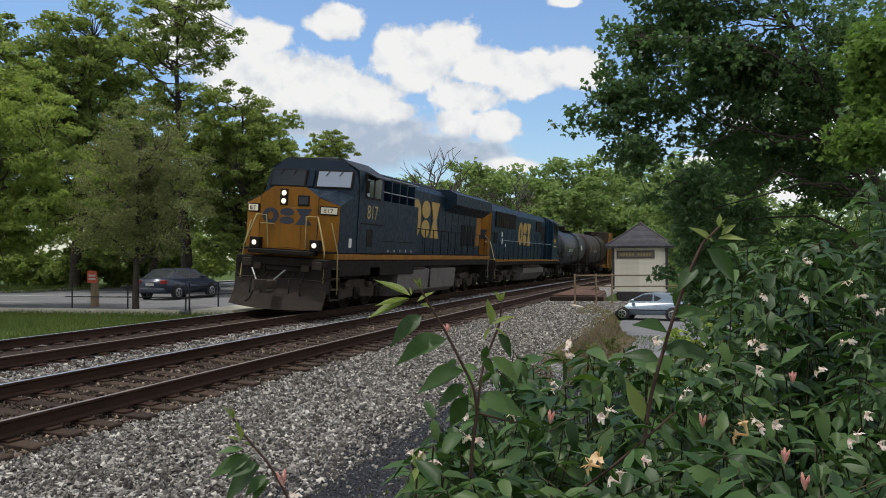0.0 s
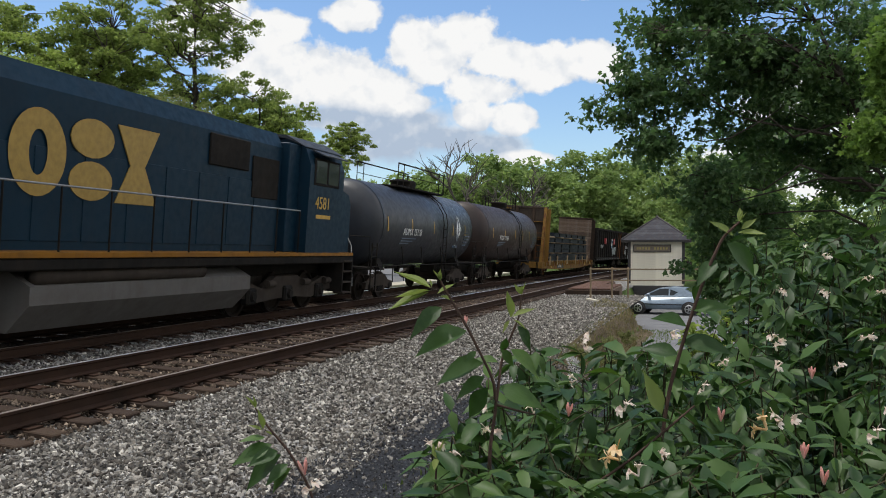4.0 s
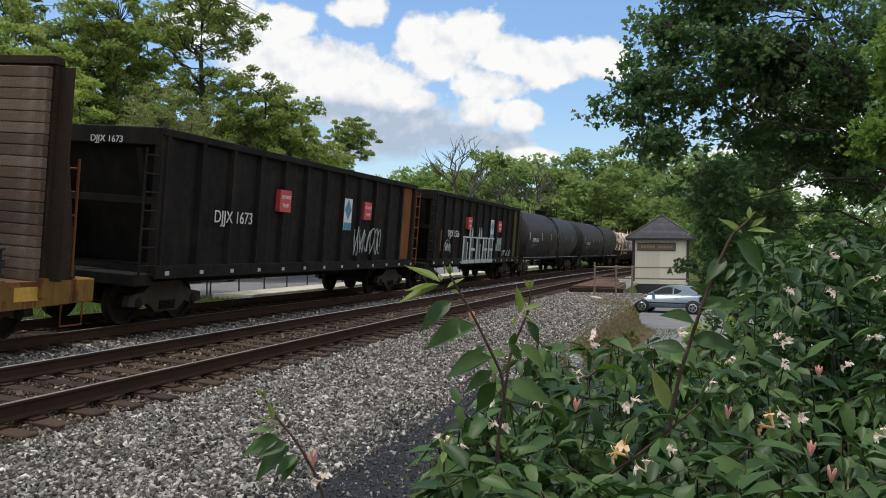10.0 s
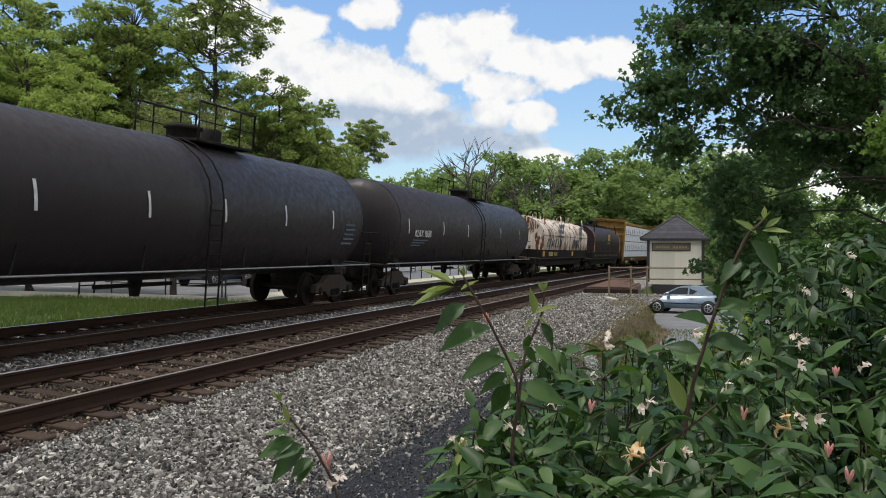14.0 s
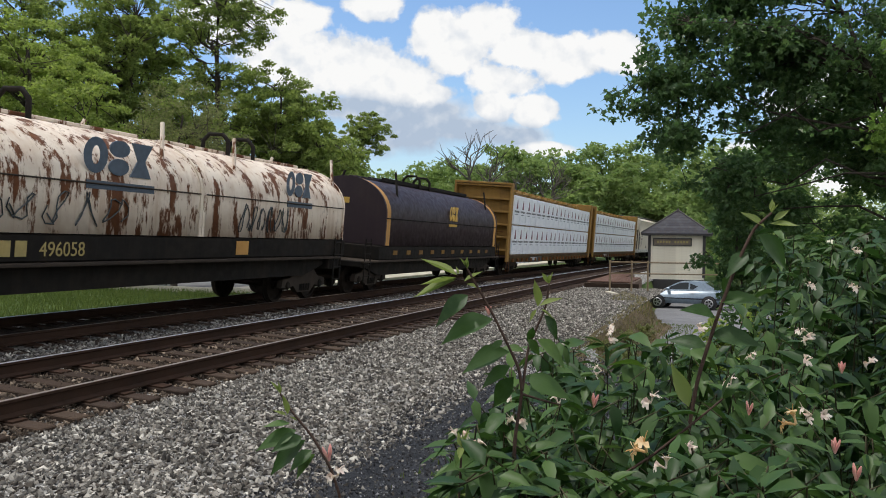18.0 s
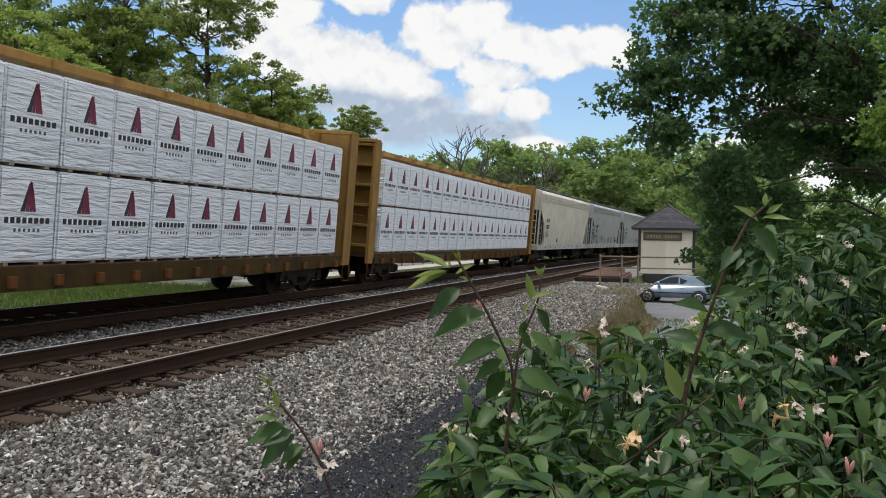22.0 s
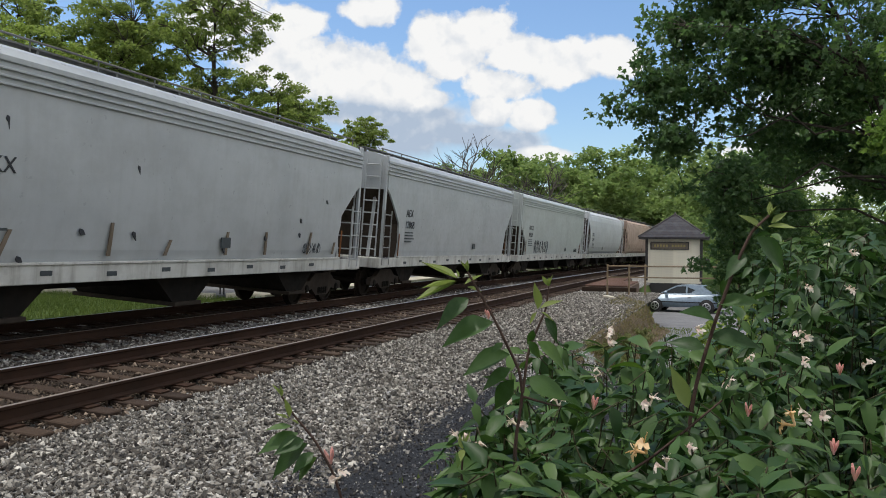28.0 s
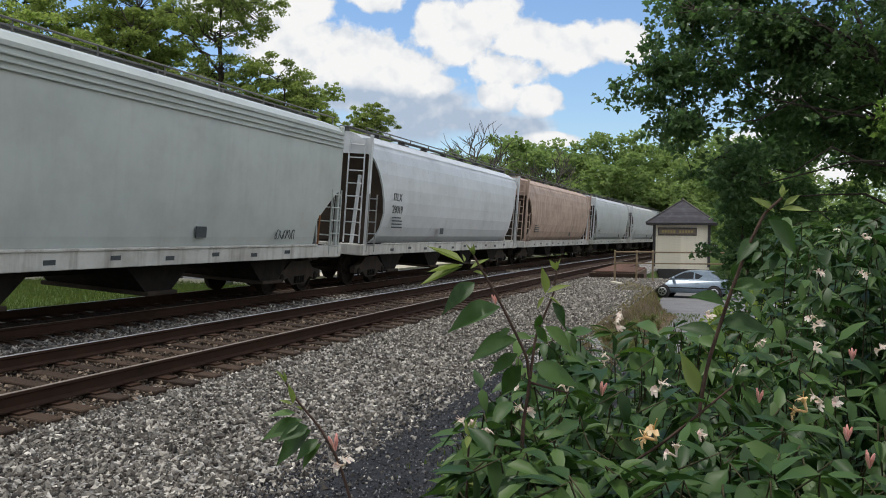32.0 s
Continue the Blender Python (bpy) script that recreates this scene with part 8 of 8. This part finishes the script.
def leaf_mesh(name, L, W, fold, curl, mat):
    """One pointed oval leaf with a sunk midrib."""
    rows = [(0, .02), (.10, .42), (.26, .92), (.42, 1.0), (.60, .80), (.76, .48), (.90, .17), (1.0, 0)]
    v, f = [], []
    for t, w in rows:
        z = -curl * t * t * L
        v += [(t * L, -w * W / 2, z + fold * w * W), (t * L, 0, z), (t * L, w * W / 2, z + fold * w * W)]
    for i in range(len(rows) - 1):
        a, b = 3 * i, 3 * i + 3
        f += [(a, a + 1, b + 1, b), (a + 1, a + 2, b + 2, b + 1)]
    return v, f


def aim(p, d, up=Vector((0, 0, 1)), roll=0.0, s=1.0):
    """Pose with x along d."""
    x = Vector(d).normalized()
    y = Vector(up).cross(x)
    y = y.normalized() if y.length > .01 else Vector((0, 1, 0))
    z = x.cross(y)
    m = Matrix((x, y, z)).transposed().to_4x4()
    return Matrix.Translation(p) @ m @ pose(0, 0, 0, roll) @ Matrix.Scale(s, 4)


def flower_mesh(kind, seed):
    """A pair of two-lipped honeysuckle flowers, or closed buds."""
    rnd = random.Random(seed)
    g = Geo()
    for q in range(2 if kind != "bud" else 3):
        a = rnd.uniform(0, .6) + 2.1 * q if kind == "bud" else rnd.uniform(0, 6.28)
        d = Vector((math.cos(a) * .55, math.sin(a) * .55, 2.6 if kind == "bud" else .55)).normalized()
        side = d.cross(Vector((0, 0, 1))).normalized()
        if kind == "bud":
            d = Vector((math.cos(a) * .5, math.sin(a) * .5, 1.6)).normalized()
            g.tube([d * t for t in (0, .006, .012)], .0011, 6, .0021, cap=False)
            g.tube([d * t for t in (.012, .016, .0185)], .0021, 6, .0008)
            continue
        g.tube([d * .0, d * .006, d * .011], .0012, 5, .002)
        for k in range(4):
            w = (side * math.cos(k * .8 - 1.2) + d.cross(side) * math.sin(k * .8 - 1.2)).normalized()
            p0, p1, p2 = d * .009, d * .015 + w * .005, d * .016 + w * .010 - Vector((0, 0, .004 if k else .007))
            h = w.cross(d).normalized() * .0032
            g.add([tuple(p0 - h * .5), tuple(p0 + h * .5), tuple(p1 + h), tuple(p1 - h), tuple(p2 + h * .5), tuple(p2 - h * .5)], [(0, 1, 2, 3), (3, 2, 4, 5)])
        for k in range(3):
            w = Vector((rnd.uniform(-1, 1), rnd.uniform(-1, 1), rnd.uniform(-1, .6))).normalized()
            g.tube([d * .012, d * .017 + w * .003, d * .020 + w * .006], .0006, 3)
    return g


def bush_pose(px, py, depth):
    """A place given by its slope to the right and down from the eye, and its distance."""
    p = FWD * depth + RIGHT * (px * depth)
    return Vector((p.x, p.y, 1.766 - py * depth))


def build_honeysuckle():
    bush = thing("honeysuckle_bush", "honeysuckle bush in bloom with cream and pink flowers", "bush", m=pose(0, 0, 0))
    rnd = random.Random(77)
    shapes = [leaf_mesh("leaf", L, W, fo, cu, None) for L, W, fo, cu in ((.080, .036, .22, .20), (.092, .040, .14, .34), (.074, .036, .32, .08), (.100, .042, .20, .42), (.086, .038, .06, .26))]
    plainer = []   # fewer faces for the leaves deep in the bush
    for v, f in shapes:
        q = [v[3 * k + c] for k in (0, 2, 4, 6, 7) for c in range(3)]
        plainer.append((q, [g for k in range(4) for g in ((3 * k, 3 * k + 1, 3 * k + 4, 3 * k + 3), (3 * k + 1, 3 * k + 2, 3 * k + 5, 3 * k + 4))]))
    leaf_data = []
    for (v, f) in shapes:
        me = Geo().add(v, f, True).mesh("leaf", M["leaf_one"])
        leaf_data.append(me)
    young = Geo().add(*leaf_mesh("leaf", .060, .021, .34, -.12, None), True).mesh("young_leaf", M["leaf_young"])
    fl = {k: [flower_mesh(k, s).mesh("flower", M[m]) for s in (1, 2, 3)] for k, m in (("open", "petal"), ("gold", "petal_gold"), ("bud", "petal_pink"))}
    near, rest, stems = [], Geo(), Geo()

    def leaf_at(p, d, s, single, kind=None):
        up = Vector((rnd.uniform(-.38, .32), rnd.uniform(-.35, .35), 1))
        m = aim(p, d, up, rnd.uniform(-25, 25), s)
        if single:
            near.append((kind if kind is not None else rnd.choice(leaf_data), m))
        else:
            v, f = rnd.choice(plainer)
            rest.add([tuple(m @ Vector(q)) for q in v], f, True)

    def stem(pts, r, first, gap, single, size=1.0, fresh=False, own=False):
        """A stem with opposite leaf pairs from the length `first` on."""
        pts = [Vector(p) for p in pts]
        fine = []
        for a, b in zip(pts, pts[1:]):
            fine += [a.lerp(b, t / 5) for t in range(5)]
        fine.append(pts[-1])
        fine = [fine[0]] + [(fine[i - 1] + fine[i] * 2 + fine[i + 1]) / 4 for i in range(1, len(fine) - 1)] + [fine[-1]]
        if own:
            part("stem", Geo().tube(fine, r, 6, r * .5), M["stem"], bush)
        else:
            stems.tube(fine[::2] + [fine[-1]], r, 4, r * .45, cap=False)
        total = sum((b - a).length for a, b in zip(fine, fine[1:]))
        run, nxt, turn = 0.0, first, rnd.uniform(0, 6.28)
        for a, b in zip(fine, fine[1:]):
            run += (b - a).length
            if run < nxt:
                continue
            nxt = run + gap * rnd.uniform(.8, 1.2)
            turn += 1.57
            ax = (b - a).normalized()
            u = ax.cross(Vector((0, 0, 1)))
            u = u.normalized() if u.length > .05 else Vector((1, 0, 0))
            w = ax.cross(u)
            k = 1.0 - .35 * max(run / total - .75, 0) / .25
            for sg in (0, math.pi):
                d = (u * math.cos(turn + sg) + w * math.sin(turn + sg)) * 1.0 + ax * .3 + Vector((0, 0, (-.75 if own else -.32) + rnd.uniform(-.25, .2)))
                leaf_at(b, d, size * k * rnd.uniform(.75, 1.15), single, young if fresh and run / total > .93 else None)
                if own and rnd.random() < .5:
                    leaf_at(b, d + Vector((rnd.uniform(-.8, .8), rnd.uniform(-.8, .8), -.2)), size * k * rnd.uniform(.4, .7), single)
        tip = fine[-1]
        ax = (fine[-1] - fine[-2]).normalized()
        for k in range(3):
            d = ax + Vector((rnd.uniform(-.7, .7), rnd.uniform(-.7, .7), rnd.uniform(-.2, .5)))
            leaf_at(tip, d, size * rnd.uniform(.4, .65), single, young if fresh else None)
        return tip

    def sprig(rows, depth, kind=None, face=.9):
        """Leaves known one by one: slopes of foot and tip as seen from the eye, at one distance."""
        for a, b, c, d in rows:
            p, q = bush_pose(a, b, depth), bush_pose(c, d, depth + rnd.uniform(-.04, .02))
            up = Vector((0, 0, 1)) - FWD * (face + rnd.uniform(-.4, .4)) + RIGHT * rnd.uniform(-.4, .4)
            me = kind or rnd.choice(leaf_data)
            near.append((me, aim(p, q - p, up, 0, (q - p).length / max(v.co.x for v in me.vertices))))

    # shoots that stand out on their own
    stem([(1.20, .44, .55), (1.17, .52, 1.30), (1.156, .553, 1.417), (1.148, .581, 1.467), (1.138, .612, 1.505), (1.134, .630, 1.532)], .0028, 9, 9, True, .7, True, True)
    stem([(1.34, .26, .5), (1.28, .30, 1.28), (1.275, .303, 1.454), (1.277, .292, 1.532), (1.275, .297, 1.570), (1.264, .335, 1.649), (1.255, .364, 1.701), (1.252, .376, 1.722)], .0036, 9, 9, True, .6, True, True)
    stem([(1.277, .292, 1.535), (1.297, .288, 1.60), (1.305, .262, 1.665), (1.304, .258, 1.70)], .0026, 9, 9, True, .6, True, True)
    stem([(1.277, .292, 1.53), (1.285, .255, 1.52), (1.293, .234, 1.515)], .0022, 9, 9, True, .8, False, True)
    stem([(1.62, .12, .45), (1.50, .07, 1.30), (1.501, .038, 1.533), (1.508, .005, 1.648), (1.515, -.024, 1.735), (1.522, -.050, 1.793), (1.530, -.078, 1.820)], .0042, 9, 9, True, .8, True, True)
    stem([(1.45, .24, .5), (1.36, .185, 1.369), (1.383, .097, 1.432), (1.399, .036, 1.486), (1.409, -.003, 1.521)], .003, .85, .042, True, 1.1, False, True)
    stem([(1.30, .50, .4), (1.16, .36, 1.30), (1.157, .353, 1.47)], .003, .85, .05, True, .8, True, True)
    sprig([(-0.026, 0.065, -0.063, 0.091), (0.004, 0.093, -0.059, 0.121), (0.015, 0.117, 0.001, 0.128), (0.024, 0.131, -0.034, 0.155), (0.025, 0.147, -0.011, 0.168), (0.029, 0.16, 0.003, 0.198)], 1.31)
    sprig([(-0.039, 0.042, -0.084, 0.028), (-0.04, 0.045, -0.081, 0.059), (-0.041, 0.047, -0.088, 0.075), (-0.031, 0.049, -0.008, 0.039), (-0.028, 0.052, -0.011, 0.059), (-0.038, 0.041, -0.041, 0.032)], 1.31, young, .35)
    sprig([(0.064, 0.087, 0.087, 0.115), (0.051, 0.101, 0.045, 0.121), (0.045, 0.115, 0.064, 0.135), (0.056, 0.115, 0.095, 0.14), (0.044, 0.158, 0.096, 0.179), (0.041, 0.13, 0.011, 0.12)], 1.32)
    sprig([(0.056, 0.077, 0.049, 0.047), (0.058, 0.076, 0.087, 0.069), (0.055, 0.08, 0.048, 0.096), (0.06, 0.08, 0.074, 0.093)], 1.32, young, .35)
    sprig([(-0.236, 0.221, -0.267, 0.22), (-0.228, 0.229, -0.278, 0.248), (-0.221, 0.237, -0.258, 0.255), (-0.217, 0.241, -0.27, 0.278), (-0.209, 0.252, -0.236, 0.275), (-0.205, 0.257, -0.229, 0.287)], 1.25)
    sprig([(-0.239, 0.211, -0.247, 0.189), (-0.24, 0.212, -0.256, 0.208), (-0.236, 0.213, -0.227, 0.22)], 1.25, young, .35)
    sprig([(0.311, -0.012, 0.352, 0.027), (0.299, 0.009, 0.275, 0.035), (0.28, 0.037, 0.266, 0.059), (0.268, 0.067, 0.319, 0.059), (0.264, 0.087, 0.223, 0.075), (0.259, 0.105, 0.319, 0.112), (0.254, 0.12, 0.209, 0.108)], 1.46)
    sprig([(0.319, -0.02, 0.286, -0.035), (0.324, -0.024, 0.358, -0.019), (0.328, -0.028, 0.347, -0.04), (0.235, 0.19, 0.211, 0.139)], 1.46, young)

    # the mass of the bush: its upper edge climbs to the right
    edge = [(-.06, .25), (.02, .16), (.08, .11), (.14, .095), (.20, .100), (.27, .105), (.295, .08), (.31, .03), (.34, -.02), (.39, -.055), (.46, -.075), (.56, -.12), (.75, -.15)]

    def top(x):
        for (a, u), (b, v) in zip(edge, edge[1:]):
            if x <= b:
                return u + (v - u) * (x - a) / (b - a)
        return edge[-1][1]
    n = 0
    for k in range(760):
        x = rnd.uniform(-.04, .74) if k % 5 else rnd.uniform(.02, .45)
        t0 = top(x)
        y = t0 + (.36 - t0) * rnd.random() ** .85
        depth = 1.12 + 1.9 * (max(.31 - y, 0) / .40) ** 1.15
        if k >= 330:
            depth += rnd.uniform(.3, 1.3)
            y += .02
        depth *= rnd.uniform(.94, 1.10)
        tip = bush_pose(x, y, depth)
        back = FWD * rnd.uniform(.05, .5) + RIGHT * rnd.uniform(-.15, .30)
        foot = Vector((tip.x, tip.y, 0)) + back + Vector((0, 0, -.1))
        mid = tip + back * .35 + Vector((0, 0, -rnd.uniform(.18, .35)))
        sway = (RIGHT * rnd.uniform(-.16, .10) - FWD * rnd.uniform(-.02, .10))
        last = tip + Vector((0, 0, -.01))
        single = k < 330 and depth < 1.75 and len(near) < 330
        stem([foot, foot.lerp(mid, .6), mid, tip - sway * .45 + Vector((0, 0, .02)), last], .0024, (mid - foot).length * .72, .052, single, rnd.uniform(.85, 1.25) * (1.0 if depth < 2 else 1.12))
    # blooms
    for kind, rows in (("open", [(-0.179, 0.282), (-0.034, 0.235), (-0.015, 0.247), (0.029, 0.189), (0.036, 0.215), (0.084, 0.19), (0.135, 0.15), (0.152, 0.103), (0.146, 0.113), (0.191, 0.187), (0.244, 0.237), (0.253, 0.101), (0.284, 0.163), (0.376, 0.196), (0.396, 0.202), (0.364, 0.103), (0.379, 0.108), (0.368, 0.136), (0.311, 0.133), (0.381, 0.047), (0.428, 0.007), (0.478, 0.033), (0.495, 0.043), (0.519, 0.067), (0.446, 0.133), (0.478, 0.097), (0.498, 0.19), (0.488, 0.217), (0.428, 0.05), (0.519, 0.227), (0.207, 0.264)]), ("bud", [(0.125, 0.193), (0.304, 0.198), (0.411, 0.147), (0.401, 0.241), (0.424, 0.272), (0.004, 0.087), (-0.189, 0.265)]), ("gold", [(0.358, 0.208), (0.185, 0.245)])):
        for i, (x, y) in enumerate(rows):
            p = bush_pose(x, y, 1.06 + 1.75 * (max(.31 - y, 0) / .40) ** 1.15)
            d = (rnd.uniform(-.3, .3), rnd.uniform(-.3, .3), 1) if kind == "bud" else (-.6, rnd.uniform(-1, 1), rnd.uniform(-.2, .7))
            part("flower_bud" if kind == "bud" else "flower", fl[kind][i % 3], None, bush, {"bud": "closed pink honeysuckle buds", "gold": "golden open honeysuckle flower"}.get(kind, ""), m=aim(p, (1, d[0], .2) if kind == "bud" else d, (0, 0, 1), 0 if kind == "bud" else rnd.uniform(0, 90), rnd.uniform(.95, 1.25) if kind == "open" else 1.3 if kind == "bud" else 1.6))
    for me, m in near:
        part("leaf", me, None, bush, m=m)
    part("inner_leaves", rest, M["leaf_bush"], bush, kind="stuff")
    part("inner_stem", stems, M["green_stem"], bush, kind="stuff")


def blades(n, area, h, seed, mat, name, label):
    """Grass as single bent blades."""
    r = np.random.RandomState(seed)
    p = np.stack([area[0] + (area[1] - area[0]) * r.rand(n), area[2] + (area[3] - area[2]) * r.rand(n), np.full(n, area[4])], 1)
    if area[4] == 0:
        p[:, 2] = [ground_z(x, y) for x, y in p[:, :2]]
    a = r.rand(n) * 6.28
    w = np.stack([np.cos(a), np.sin(a), np.zeros(n)], 1) * .008
    hh = h * (.5 + r.rand(n, 1))
    ln_ = np.stack([r.randn(n), r.randn(n), np.zeros(n)], 1) * hh * .28
    up = np.array([0, 0, 1.0])
    v = np.stack([p - w, p + w, p + up * hh * .6 + ln_ * .4 + w * .7, p + up * hh + ln_], 1)
    ob = new(name, numpy_mesh(name, v.reshape(-1, 3), np.arange(n * 4).reshape(n, 4), mat))
    return tagged(ob, label, "grass", kind="stuff")


build_trees()
build_honeysuckle()
blades(26000, (8, 26.2, 14.6, 24, -.13), .13, 91, M["grass"], "grass", "rough green grass beside the far track")
blades(5000, (40, 50, 35.5, 48, -.1), .3, 92, M["grass"], "grass", "green grass verge behind the car park")
blades(350, (5.5, 12, 1.35, 2.3, -.09), .05, 93, M["grass"], "weeds", "small green weeds at the gravel edge")
blades(3500, (13, 33, .5, 2.6, 0), .08, 94, M["grass"], "grass", "sparse weeds on the earth bank")
blades(4200, (14, 31, 1.4, 2.3, 0), .11, 95, M["dry_grass"], "dry_grass", "tan dry grass on the earth bank")
blades(1800, (29, 36, 1.8, 3.3, 0), .11, 96, M["dry_grass"], "dry_grass", "tan dry grass below the deck")


def motions():
    """The train rolls past at a steady pace; the wheels turn with it while they are near."""
    for t, mid, off in TRAIN:
        walk(t, [(k, along(mid - travel(k), FAR, TOP_F, CANT_F) @ off) for k in range(0, 33, 2)])
    for w, r, mid in WHEELS:
        t0, t1 = max((mid - 75) / 10.2, 0), min((mid + 8) / 10.0, 32)
        x, y, z = w.matrix_basis.translation
        ks = [k / 15 for k in range(int(t0 * 15), int(t1 * 15) + 1) if k <= 480] if t1 > t0 else []
        rows = [(k, pose(x, y, z, 0, -math.degrees((travel(k) - travel(t0)) / r))) for k in ks]
        if not rows:
            continue
        if rows[0][0] > 0:
            rows.insert(0, (0, rows[0][1]))
        if rows[-1][0] < 32:
            rows.append((32, rows[-1][1]))
        walk(w, rows)


motions()
